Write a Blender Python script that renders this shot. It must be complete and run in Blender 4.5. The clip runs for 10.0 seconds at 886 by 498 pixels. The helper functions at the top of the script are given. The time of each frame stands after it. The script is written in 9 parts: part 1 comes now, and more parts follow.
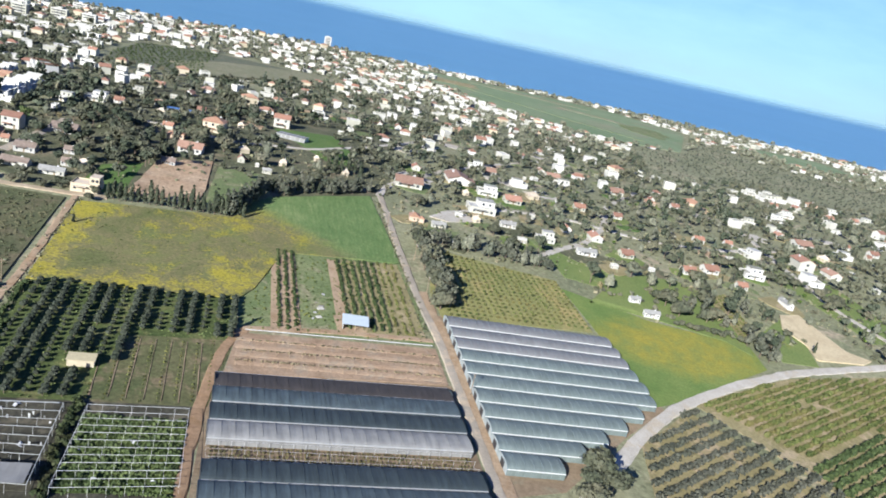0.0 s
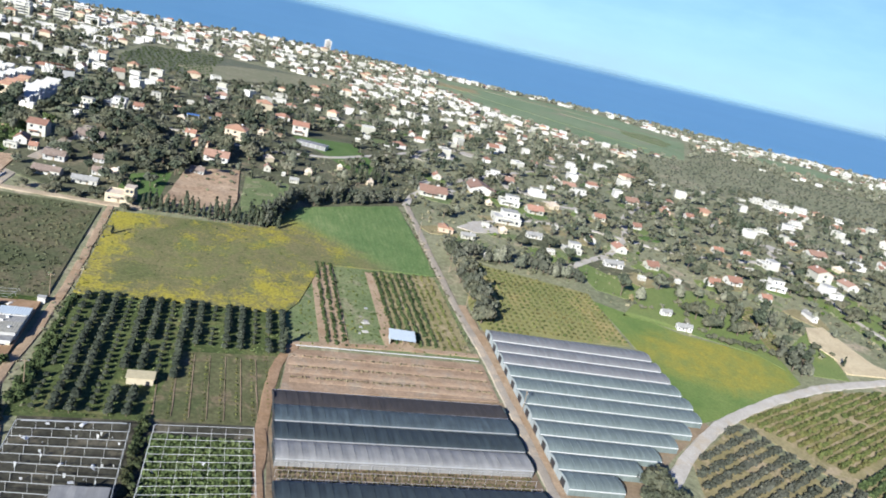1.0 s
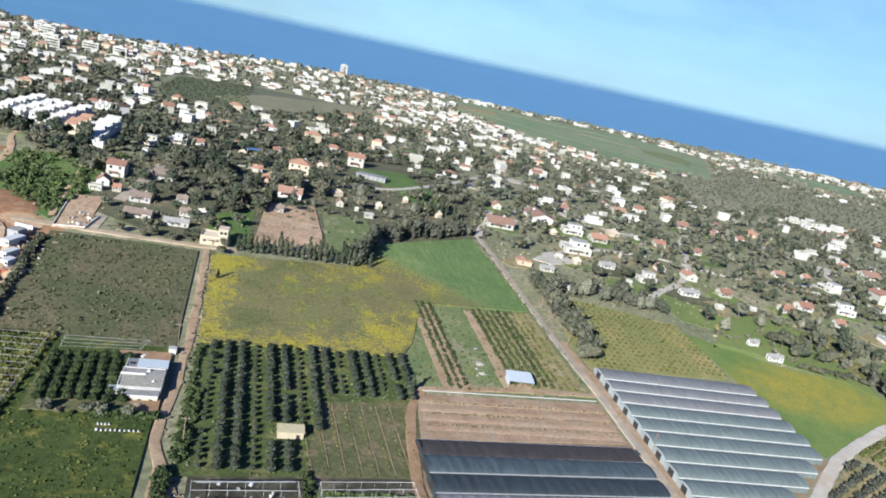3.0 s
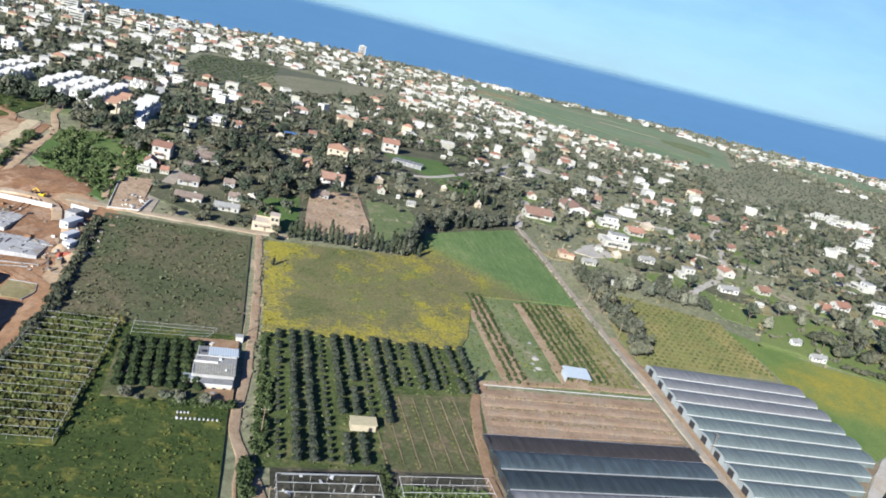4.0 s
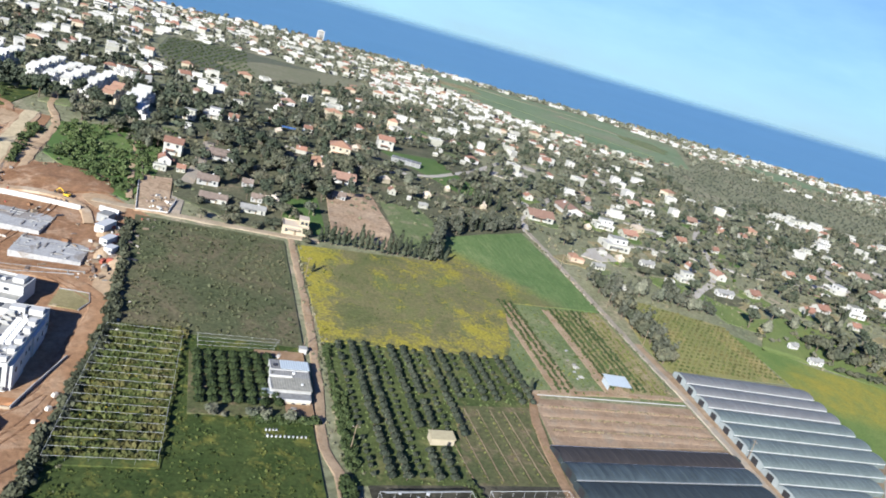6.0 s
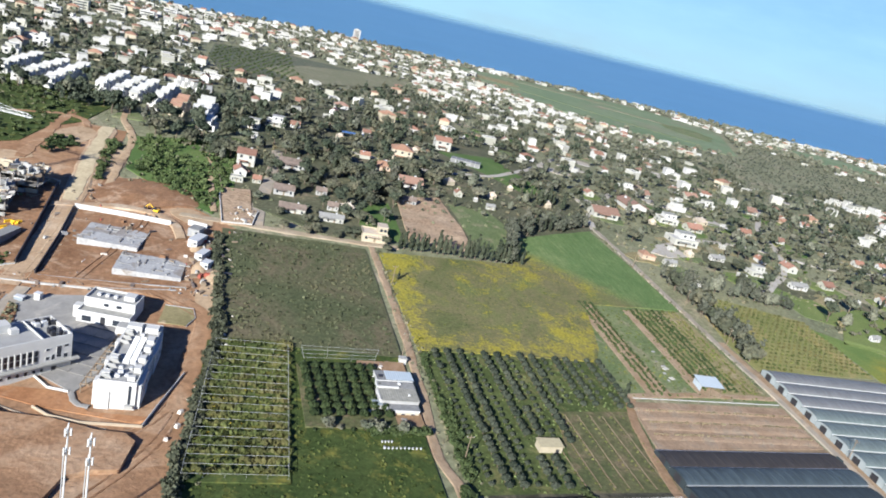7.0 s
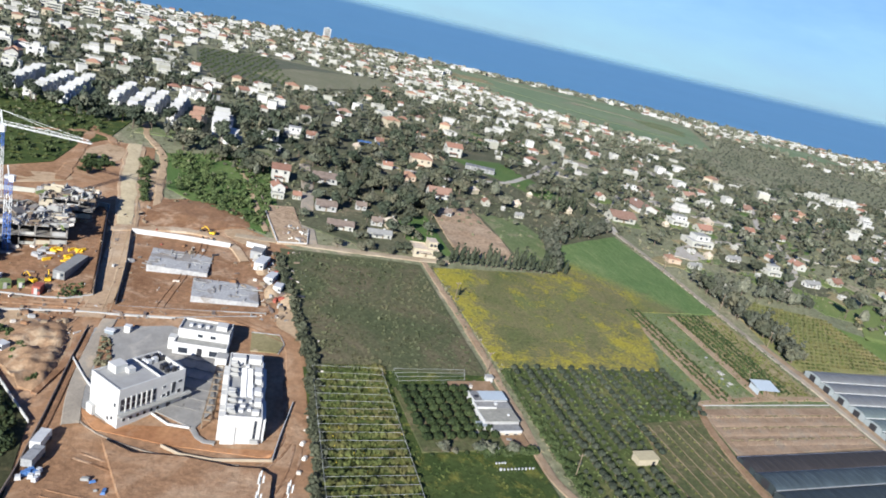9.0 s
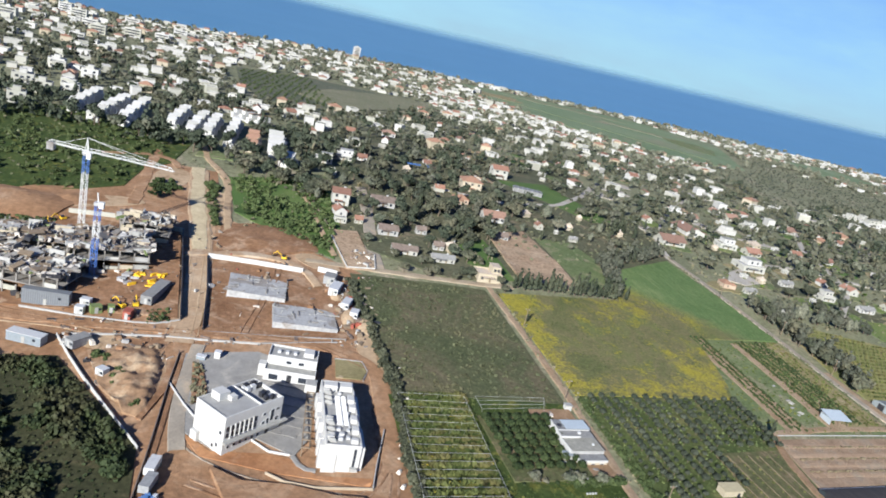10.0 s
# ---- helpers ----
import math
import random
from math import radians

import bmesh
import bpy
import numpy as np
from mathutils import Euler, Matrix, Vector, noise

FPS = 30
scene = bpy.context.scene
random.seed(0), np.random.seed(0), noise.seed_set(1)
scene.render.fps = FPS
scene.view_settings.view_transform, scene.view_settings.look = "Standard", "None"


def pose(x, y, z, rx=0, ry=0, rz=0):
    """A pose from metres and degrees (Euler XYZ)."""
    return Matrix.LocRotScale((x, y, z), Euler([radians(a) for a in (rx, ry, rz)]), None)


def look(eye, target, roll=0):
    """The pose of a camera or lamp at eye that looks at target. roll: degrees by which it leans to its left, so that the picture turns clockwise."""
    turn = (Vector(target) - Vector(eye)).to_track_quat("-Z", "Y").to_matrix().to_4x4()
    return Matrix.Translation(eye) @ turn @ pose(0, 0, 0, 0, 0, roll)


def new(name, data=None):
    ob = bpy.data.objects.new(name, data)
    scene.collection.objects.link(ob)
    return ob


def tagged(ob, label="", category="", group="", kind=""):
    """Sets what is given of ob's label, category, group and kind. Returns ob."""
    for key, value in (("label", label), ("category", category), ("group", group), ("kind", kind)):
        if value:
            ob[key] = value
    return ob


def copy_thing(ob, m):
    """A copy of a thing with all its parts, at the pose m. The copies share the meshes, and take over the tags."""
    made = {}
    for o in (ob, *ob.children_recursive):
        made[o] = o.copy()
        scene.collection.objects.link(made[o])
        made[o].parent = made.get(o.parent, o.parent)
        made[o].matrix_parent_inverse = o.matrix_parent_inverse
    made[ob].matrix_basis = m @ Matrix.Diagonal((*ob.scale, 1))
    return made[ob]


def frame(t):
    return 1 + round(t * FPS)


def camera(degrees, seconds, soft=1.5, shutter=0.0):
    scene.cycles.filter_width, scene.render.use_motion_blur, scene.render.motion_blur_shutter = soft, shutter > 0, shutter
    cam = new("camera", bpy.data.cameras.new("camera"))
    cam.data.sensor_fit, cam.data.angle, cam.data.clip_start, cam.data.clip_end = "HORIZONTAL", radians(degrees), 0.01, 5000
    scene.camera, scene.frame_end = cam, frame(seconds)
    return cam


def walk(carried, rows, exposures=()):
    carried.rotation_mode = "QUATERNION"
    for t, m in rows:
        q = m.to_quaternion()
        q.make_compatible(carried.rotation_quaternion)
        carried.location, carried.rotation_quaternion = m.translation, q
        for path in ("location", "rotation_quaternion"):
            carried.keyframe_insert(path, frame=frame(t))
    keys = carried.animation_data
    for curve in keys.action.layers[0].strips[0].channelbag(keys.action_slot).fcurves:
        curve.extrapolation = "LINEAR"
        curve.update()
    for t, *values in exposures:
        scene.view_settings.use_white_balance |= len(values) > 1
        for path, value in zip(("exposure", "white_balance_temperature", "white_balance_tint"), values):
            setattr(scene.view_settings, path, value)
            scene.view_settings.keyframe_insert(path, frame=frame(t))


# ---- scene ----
cam = camera(63.1, 10.0, soft=1.85)
PATH = [
    (0, (5.978, -5.176, 101.191), (6.08, -3.265, 100.608), 12.7),
    (0.5, (-3.673, -4.205, 100.953), (-3.538, -2.299, 100.363), 13.0),
    (1, (-13.388, -3.188, 100.662), (-13.258, -1.275, 100.092), 13.3),
    (1.5, (-23.123, -2.279, 100.346), (-22.98, -0.355, 99.816), 12.8),
    (2, (-32.719, -1.574, 99.973), (-32.578, 0.354, 99.46), 12.5),
    (2.5, (-42.228, -0.811, 99.771), (-42.109, 1.12, 99.261), 11.7),
    (4, (-70.035, 0.963, 99.054), (-69.915, 2.876, 98.482), 13.7),
    (4.5, (-79.224, 1.278, 98.87), (-79.13, 3.187, 98.279), 13.3),
    (5, (-88.463, 1.615, 98.782), (-88.3, 3.507, 98.153), 13.0),
    (5.2, (-92.185, 1.702, 98.759), (-91.983, 3.593, 98.14), 14.0),
    (6.3, (-112.785, 2.015, 98.443), (-112.464, 3.908, 97.884), 15.6),
    (6.5, (-116.481, 2.268, 98.436), (-116.182, 4.157, 97.853), 14.1),
    (7, (-125.693, 3.135, 98.497), (-125.48, 5.028, 97.89), 13.7),
    (7.5, (-134.898, 3.708, 98.64), (-134.64, 5.576, 97.973), 15.6),
    (8, (-144.291, 4.05, 98.834), (-144.031, 5.934, 98.215), 14.0),
    (8.5, (-153.689, 4.127, 98.909), (-153.411, 6.018, 98.321), 13.9),
    (9, (-163.227, 4.375, 99.136), (-162.896, 6.254, 98.538), 13.3),
    (9.5, (-172.871, 4.561, 99.513), (-172.586, 6.459, 98.949), 13.1),
    (10, (-182.467, 4.45, 99.719), (-182.19, 6.347, 99.149), 13.2),
]
walk(cam, [(t, look(eye, target, roll)) for t, eye, target, roll in PATH], [(0.0, 1.17, 6180, 8), (2.0, 1.1, 6180, 8), (5.0, 1.04, 6180, 8), (6.5, 1.06, 6180, 8), (7.5, 0.96, 6180, 8), (9.0, 0.88, 6180, 8), (10.0, 0.83, 6180, 8)])

# ---- light ----
SUN_AZ, SUN_EL = 206.0, 24.0  # direction that the light comes from: degrees clockwise from +y, and height
world = bpy.data.worlds.new("sky")
scene.world = world
world.use_nodes = True
wn, wl = world.node_tree.nodes, world.node_tree.links
sky = wn.new("ShaderNodeTexSky")
sky.sky_type, sky.sun_disc = "NISHITA", False
sky.sun_elevation, sky.sun_rotation = radians(SUN_EL), radians(SUN_AZ)
sky.altitude, sky.air_density, sky.dust_density, sky.ozone_density = 100, 1.0, 0.2, 2.0
wn["Background"].inputs["Strength"].default_value = 0.038
tint = wn.new("ShaderNodeMix")
tint.data_type, tint.blend_type = "RGBA", "MULTIPLY"
tint.inputs[0].default_value, tint.inputs[7].default_value = 1.0, (0.6, 0.88, 1.65, 1)
wl.new(sky.outputs[0], tint.inputs[6])
wc = wn.new("ShaderNodeTexCoord")
wm = wn.new("ShaderNodeMapping")
wm.inputs["Scale"].default_value = (3.0, 3.0, 11.0)
wl.new(wc.outputs["Generated"], wm.inputs["Vector"])
wz = wn.new("ShaderNodeTexNoise")
wz.inputs["Scale"].default_value, wz.inputs["Detail"].default_value, wz.inputs["Roughness"].default_value = 1.6, 6, 0.6
wl.new(wm.outputs[0], wz.inputs["Vector"])
wd = wn.new("ShaderNodeSeparateXYZ")
wl.new(wc.outputs["Generated"], wd.inputs[0])
wr = wn.new("ShaderNodeMapRange")  # haze is thickest at the horizon and gone at a third of the way up
wr.interpolation_type = "SMOOTHSTEP"
for i, q in enumerate((-0.05, 0.36, 1.0, 0.0)):
    wr.inputs[i + 1].default_value = q
wl.new(wd.outputs[2], wr.inputs["Value"])
wk = wn.new("ShaderNodeMapRange")
for i, q in enumerate((0.35, 0.65, 0.5, 1.0)):
    wk.inputs[i + 1].default_value = q
wl.new(wz.outputs["Fac"], wk.inputs["Value"])
wx = wn.new("ShaderNodeMath")
wx.operation = "MULTIPLY"
wl.new(wr.outputs[0], wx.inputs[0])
wl.new(wk.outputs[0], wx.inputs[1])
veil = wn.new("ShaderNodeMix")
veil.data_type = "RGBA"
veil.inputs[7].default_value = (6.6, 11.0, 13.2, 1)  # pale horizon haze, in the sky's own units
wl.new(wx.outputs[0], veil.inputs[0])
wl.new(tint.outputs[2], veil.inputs[6])
wl.new(veil.outputs[2], wn["Background"].inputs[0])
sun = new("sun", bpy.data.lights.new("sun", "SUN"))
sun.data.energy, sun.data.angle, sun.data.color = 5.0, radians(0.55), (1.0, 0.96, 0.9)
sun.matrix_world = look((math.sin(radians(SUN_AZ)) * 900, math.cos(radians(SUN_AZ)) * 900, math.tan(radians(SUN_EL)) * 900), (0, 0, 0))

# ---- the plan ----
A14 = radians(14.0)  # the fields' grid is turned by 14 degrees
CA, SA = math.cos(A14), math.sin(A14)


def UV(u, v):
    return (u * CA - v * SA, u * SA + v * CA)


def smooth(t):
    t = np.clip(t, 0, 1)
    return t * t * (3 - 2 * t)


TER = (138.985, 139.381, -11.025, -0.228, -39.972, -6.332, 0.942, -258.804, 4.228, -2.358, 0.309)


def shore(x):
    return 1490 - 260 * smooth((-220 - np.asarray(x, float)) / 400) - 90 * smooth((np.asarray(x, float) - 450) / 500)


def land(x, y):
    """Height of the land: fields, a low ridge under the village, a plateau to the coast."""
    X, Y = np.clip(np.asarray(x, float), -450, 450) / 100, np.clip(np.asarray(y, float), 110, 1450) / 100
    e = 1 / (1 + (Y / 4) ** 2)
    T = (1, e, e * X, e * X * X, e * Y, e * Y * Y, e * X * Y, e * e, e * e * X, e * e * X * X, e * e * X ** 3)
    return sum(a * b for a, b in zip(TER, T))


def gz(x, y):
    return float(land(x, y))


# ---- mesh helpers ----
class Geo:
    """Collects corners and faces of one mesh; slot numbers choose materials."""

    def __init__(self):
        self.v, self.f, self.s = [], [], []

    def add(self, vs, fs, m=None, slot=0):
        n = len(self.v)
        self.v += [tuple(m @ Vector(p)) if m else tuple(p) for p in vs]
        self.f += [tuple(i + n for i in f) for f in fs]
        self.s += [slot] * len(fs)
        return self

    def box(self, x0, y0, z0, x1, y1, z1, m=None, slot=0, taper=0.0):
        t = taper
        vs = [(x0, y0, z0), (x1, y0, z0), (x1, y1, z0), (x0, y1, z0), (x0 + t, y0 + t, z1), (x1 - t, y0 + t, z1), (x1 - t, y1 - t, z1), (x0 + t, y1 - t, z1)]
        return self.add(vs, [(3, 2, 1, 0), (4, 5, 6, 7), (0, 1, 5, 4), (1, 2, 6, 5), (2, 3, 7, 6), (3, 0, 4, 7)], m, slot)

    def beam(self, a, b, r, sides=4, slot=0, r2=None):
        a, b = Vector(a), Vector(b)
        q = (b - a).to_track_quat("Z", "Y")
        r2 = r if r2 is None else r2
        ring = [(math.cos(2 * math.pi * (i + .5) / sides), math.sin(2 * math.pi * (i + .5) / sides)) for i in range(sides)]
        vs = [a + q @ Vector((c * r, s * r, 0)) for c, s in ring] + [b + q @ Vector((c * r2, s * r2, 0)) for c, s in ring]
        fs = [(i, (i + 1) % sides, sides + (i + 1) % sides, sides + i) for i in range(sides)] + [tuple(range(sides, 2 * sides)), tuple(reversed(range(sides)))]
        return self.add(vs, fs, None, slot)

    def prism(self, poly, z0, z1, m=None, slot=0):
        n = len(poly)
        vs = [(x, y, z0) for x, y in poly] + [(x, y, z1) for x, y in poly]
        fs = [(i, (i + 1) % n, n + (i + 1) % n, n + i) for i in range(n)] + [tuple(range(n, 2 * n)), tuple(reversed(range(n)))]
        return self.add(vs, fs, m, slot)

    def gable(self, w, d, z, rise, over=0.5, thick=0.18, m=None):
        """A pitched roof with its ridge along x, with thickness and eaves."""
        W, D = w / 2 + over, d / 2 + over
        k = rise / (d / 2) * over
        vs = []
        for o in (0, thick):
            vs += [(-W, -D, z - k + o), (W, -D, z - k + o), (W, 0, z + rise + o), (-W, 0, z + rise + o), (-W, D, z - k + o), (W, D, z - k + o)]
        fs = [(3, 2, 1, 0), (4, 5, 2, 3), (6, 7, 8, 9), (9, 8, 11, 10), (0, 1, 7, 6), (5, 4, 10, 11), (1, 2, 8, 7), (2, 5, 11, 8), (3, 0, 6, 9), (4, 3, 9, 10)]
        return self.add(vs, fs, m)

    def hip(self, w, d, z, rise, over=0.5, thick=0.15, m=None):
        W, D = w / 2 + over, d / 2 + over
        r = max(W - D, 0.3)
        vs = [(-W, -D, z), (W, -D, z), (W, D, z), (-W, D, z), (-W, -D, z + thick), (W, -D, z + thick), (W, D, z + thick), (-W, D, z + thick), (-r, 0, z + rise), (r, 0, z + rise)]
        fs = [(3, 2, 1, 0), (0, 1, 5, 4), (1, 2, 6, 5), (2, 3, 7, 6), (3, 0, 4, 7), (4, 5, 9, 8), (5, 6, 9), (6, 7, 8, 9), (7, 4, 8)]
        return self.add(vs, fs, m)

    def mesh(self, name, mats):
        me = bpy.data.meshes.new(name)
        me.from_pydata([tuple(p) for p in self.v], [], self.f)
        mats = mats if isinstance(mats, (list, tuple)) else [mats]
        for a in mats:
            me.materials.append(a)
        if len(mats) > 1:
            me.polygons.foreach_set("material_index", self.s)
        me.update()
        return me


def thing(name, label, category, group="", at=None, rot=0.0, kind=""):
    """An Empty at a thing's base."""
    ob = new(name)
    ob.empty_display_size = 0.5
    tagged(ob, label, category, group, kind)
    if at is not None:
        ob.matrix_basis = pose(at[0], at[1], at[2], 0, 0, rot)
    return ob


def part(name, geo, mats, parent, label="", m=None):
    """One mesh object under a thing or a part."""
    ob = new(name, geo.mesh(name, mats) if isinstance(geo, Geo) else geo)
    ob.parent = parent
    if m is not None:
        ob.matrix_basis = m
    if label:
        ob["label"] = label
    return ob


def solo(name, geo, mats, label, category, group="", kind="", m=None):
    ob = new(name, geo.mesh(name, mats) if isinstance(geo, Geo) else geo)
    if m is not None:
        ob.matrix_basis = m
    return tagged(ob, label, category, group, kind)


def flat_shade(me, on=True):
    me.polygons.foreach_set("use_smooth", [on] * len(me.polygons))


def array_mesh(name, V, F, mat):
    """A mesh from numpy corners (n, 3) and faces (k, 3 or 4)."""
    me = bpy.data.meshes.new(name)
    k = F.shape[1]
    me.vertices.add(len(V))
    me.vertices.foreach_set("co", V.astype(np.float32).ravel())
    me.loops.add(F.size)
    me.loops.foreach_set("vertex_index", F.astype(np.int32).ravel())
    me.polygons.add(len(F))
    me.polygons.foreach_set("loop_start", np.arange(0, F.size, k, dtype=np.int32))
    me.materials.append(mat)
    me.update(calc_edges=True)
    return me


# ---- materials ----
def material(name):
    m = bpy.data.materials.new(name)
    m.use_nodes = True
    t = m.node_tree
    return m, t.nodes, t.links, t.nodes["Principled BSDF"]


def noise_tex(n, l, scale, detail=4, rough=0.6, vec=None, dist=0.0):
    t = n.new("ShaderNodeTexNoise")
    t.inputs["Scale"].default_value, t.inputs["Detail"].default_value, t.inputs["Roughness"].default_value = scale, detail, rough
    t.inputs["Distortion"].default_value = dist
    if vec is None:
        vec = n.new("ShaderNodeNewGeometry").outputs["Position"]
    l.new(vec, t.inputs["Vector"])
    return t.outputs["Fac"]


def ramp(n, l, fac, stops):
    r = n.new("ShaderNodeValToRGB")
    e = r.color_ramp.elements
    while len(e) < len(stops):
        e.new(0.5)
    for a, (p, c) in zip(e, stops):
        a.position, a.color = p, (*c, 1)
    l.new(fac, r.inputs[0])
    return r.outputs[0]


def mix(n, l, fac, a, b, kind="MIX"):
    x = n.new("ShaderNodeMix")
    x.data_type, x.blend_type = "RGBA", kind
    for v, s in ((fac, x.inputs[0]), (a, x.inputs[6]), (b, x.inputs[7])):
        if isinstance(v, (int, float)):
            s.default_value = v
        elif isinstance(v, tuple):
            s.default_value = (*v, 1)
        else:
            l.new(v, s)
    return x.outputs[2]


def bump(n, l, p, height, strength, dist):
    b = n.new("ShaderNodeBump")
    b.inputs["Strength"].default_value, b.inputs["Distance"].default_value = strength, dist
    l.new(height, b.inputs["Height"])
    l.new(b.outputs[0], p.inputs["Normal"])


def any_random(n, l):
    """A number of its own for each object and each loose piece of a mesh."""
    a = n.new("ShaderNodeMath")
    a.operation = "ADD"
    l.new(n.new("ShaderNodeObjectInfo").outputs["Random"], a.inputs[0])
    l.new(n.new("ShaderNodeNewGeometry").outputs["Random Per Island"], a.inputs[1])
    b = n.new("ShaderNodeMath")
    b.operation = "FRACT"
    l.new(a.outputs[0], b.inputs[0])
    return b.outputs[0]


def earth(name, dark, light, patch=None, big=0.05, small=1.2, cut=(0.52, 0.62), psize=0.12, rough=0.95, rel=0.25, fine=0.5):
    """Ground: two tones at a large and a small scale, with patches of a third tone."""
    m, n, l, p = material(name)
    c = ramp(n, l, noise_tex(n, l, big, 5, 0.65), [(0.32, dark), (0.68, light)])
    if patch:
        f = ramp(n, l, noise_tex(n, l, psize, 6, 0.7, dist=0.6), [(cut[0], (0, 0, 0)), (cut[1], (1, 1, 1))])
        c = mix(n, l, f, c, patch)
    s = noise_tex(n, l, small, 5, 0.7)
    g = ramp(n, l, s, [(0.3, (1 - fine,) * 3), (0.72, (1 + fine * 0.4,) * 3)])
    c = mix(n, l, 1.0, c, g, "MULTIPLY")
    l.new(c, p.inputs["Base Color"])
    p.inputs["Roughness"].default_value = rough
    p.inputs["Specular IOR Level"].default_value = 0.15
    bump(n, l, p, s, 0.6, rel)
    return m


def leaf(name, dark, light, warm=None, vary=0.12):
    """Foliage: each leaf cluster has its own tone, each plant its own shade."""
    m, n, l, p = material(name)
    isl = n.new("ShaderNodeNewGeometry").outputs["Random Per Island"]
    c = ramp(n, l, isl, [(0.0, dark), (1.0, light)])
    if warm:
        c = mix(n, l, ramp(n, l, noise_tex(n, l, vary, 2), [(0.45, (0, 0, 0)), (0.65, (1, 1, 1))]), c, warm)
    o = n.new("ShaderNodeObjectInfo").outputs["Random"]
    c = mix(n, l, 1.0, c, ramp(n, l, o, [(0, (0.72, 0.75, 0.7)), (1, (1.2, 1.15, 1.1))]), "MULTIPLY")
    c = mix(n, l, 1.0, c, ramp(n, l, noise_tex(n, l, 0.09, 2), [(0.3, (0.75, 0.8, 0.75)), (0.7, (1.2, 1.15, 1.1))]), "MULTIPLY")
    l.new(c, p.inputs["Base Color"])
    p.inputs["Roughness"].default_value = 0.75
    p.inputs["Specular IOR Level"].default_value = 0.2
    return m


def plaster(name, tone, stain=0.2, vary=0.15, rough=0.85, scale=0.5):
    m, n, l, p = material(name)
    c = ramp(n, l, noise_tex(n, l, scale, 6, 0.7), [(0.3, tuple(a * (1 - stain) for a in tone)), (0.65, tone)])
    o = any_random(n, l)
    c = mix(n, l, 1.0, c, ramp(n, l, o, [(0, (1 - vary, 1 - vary, 1 - vary * 1.3)), (1, (1, 1, 1))]), "MULTIPLY")
    l.new(c, p.inputs["Base Color"])
    p.inputs["Roughness"].default_value = rough
    bump(n, l, p, noise_tex(n, l, 8, 3), 0.2, 0.02)
    return m


def tiles(name, a, b):
    m, n, l, p = material(name)
    w = n.new("ShaderNodeTexWave")
    w.inputs["Scale"].default_value, w.inputs["Distortion"].default_value = 0.9, 0.6
    tc = n.new("ShaderNodeTexCoord")
    l.new(tc.outputs["Object"], w.inputs["Vector"])
    c = ramp(n, l, noise_tex(n, l, 0.8, 6, 0.75), [(0.3, a), (0.7, b)])
    o = any_random(n, l)
    c = mix(n, l, 1.0, c, ramp(n, l, o, [(0, (0.7, 0.72, 0.75)), (0.6, (1, 1, 1)), (1, (1.15, 1.2, 1.25))]), "MULTIPLY")
    l.new(c, p.inputs["Base Color"])
    p.inputs["Roughness"].default_value = 0.8
    bump(n, l, p, w.outputs["Fac"], 0.4, 0.05)
    return m


def plain(name, tone, rough=0.6, metal=0.0, vary=0.12, scale=1.5):
    m, n, l, p = material(name)
    c = ramp(n, l, noise_tex(n, l, scale, 5, 0.7), [(0.3, tuple(a * (1 - vary) for a in tone)), (0.7, tuple(min(1, a * (1 + vary)) for a in tone))])
    l.new(c, p.inputs["Base Color"])
    p.inputs["Roughness"].default_value, p.inputs["Metallic"].default_value = rough, metal
    return m


GROUND = earth("scrub_ground", (0.17, 0.182, 0.105), (0.27, 0.262, 0.16), (0.37, 0.31, 0.215), 0.02, 0.5, (0.56, 0.66), 0.03)
GRASS = earth("meadow_grass", (0.12, 0.16, 0.066), (0.19, 0.215, 0.1), (0.25, 0.235, 0.14), 0.05, 1.0)
WHEAT = earth("green_crop", (0.07, 0.125, 0.034), (0.105, 0.165, 0.05), (0.15, 0.19, 0.062), 0.03, 1.6, (0.5, 0.75), 0.06, fine=0.4)


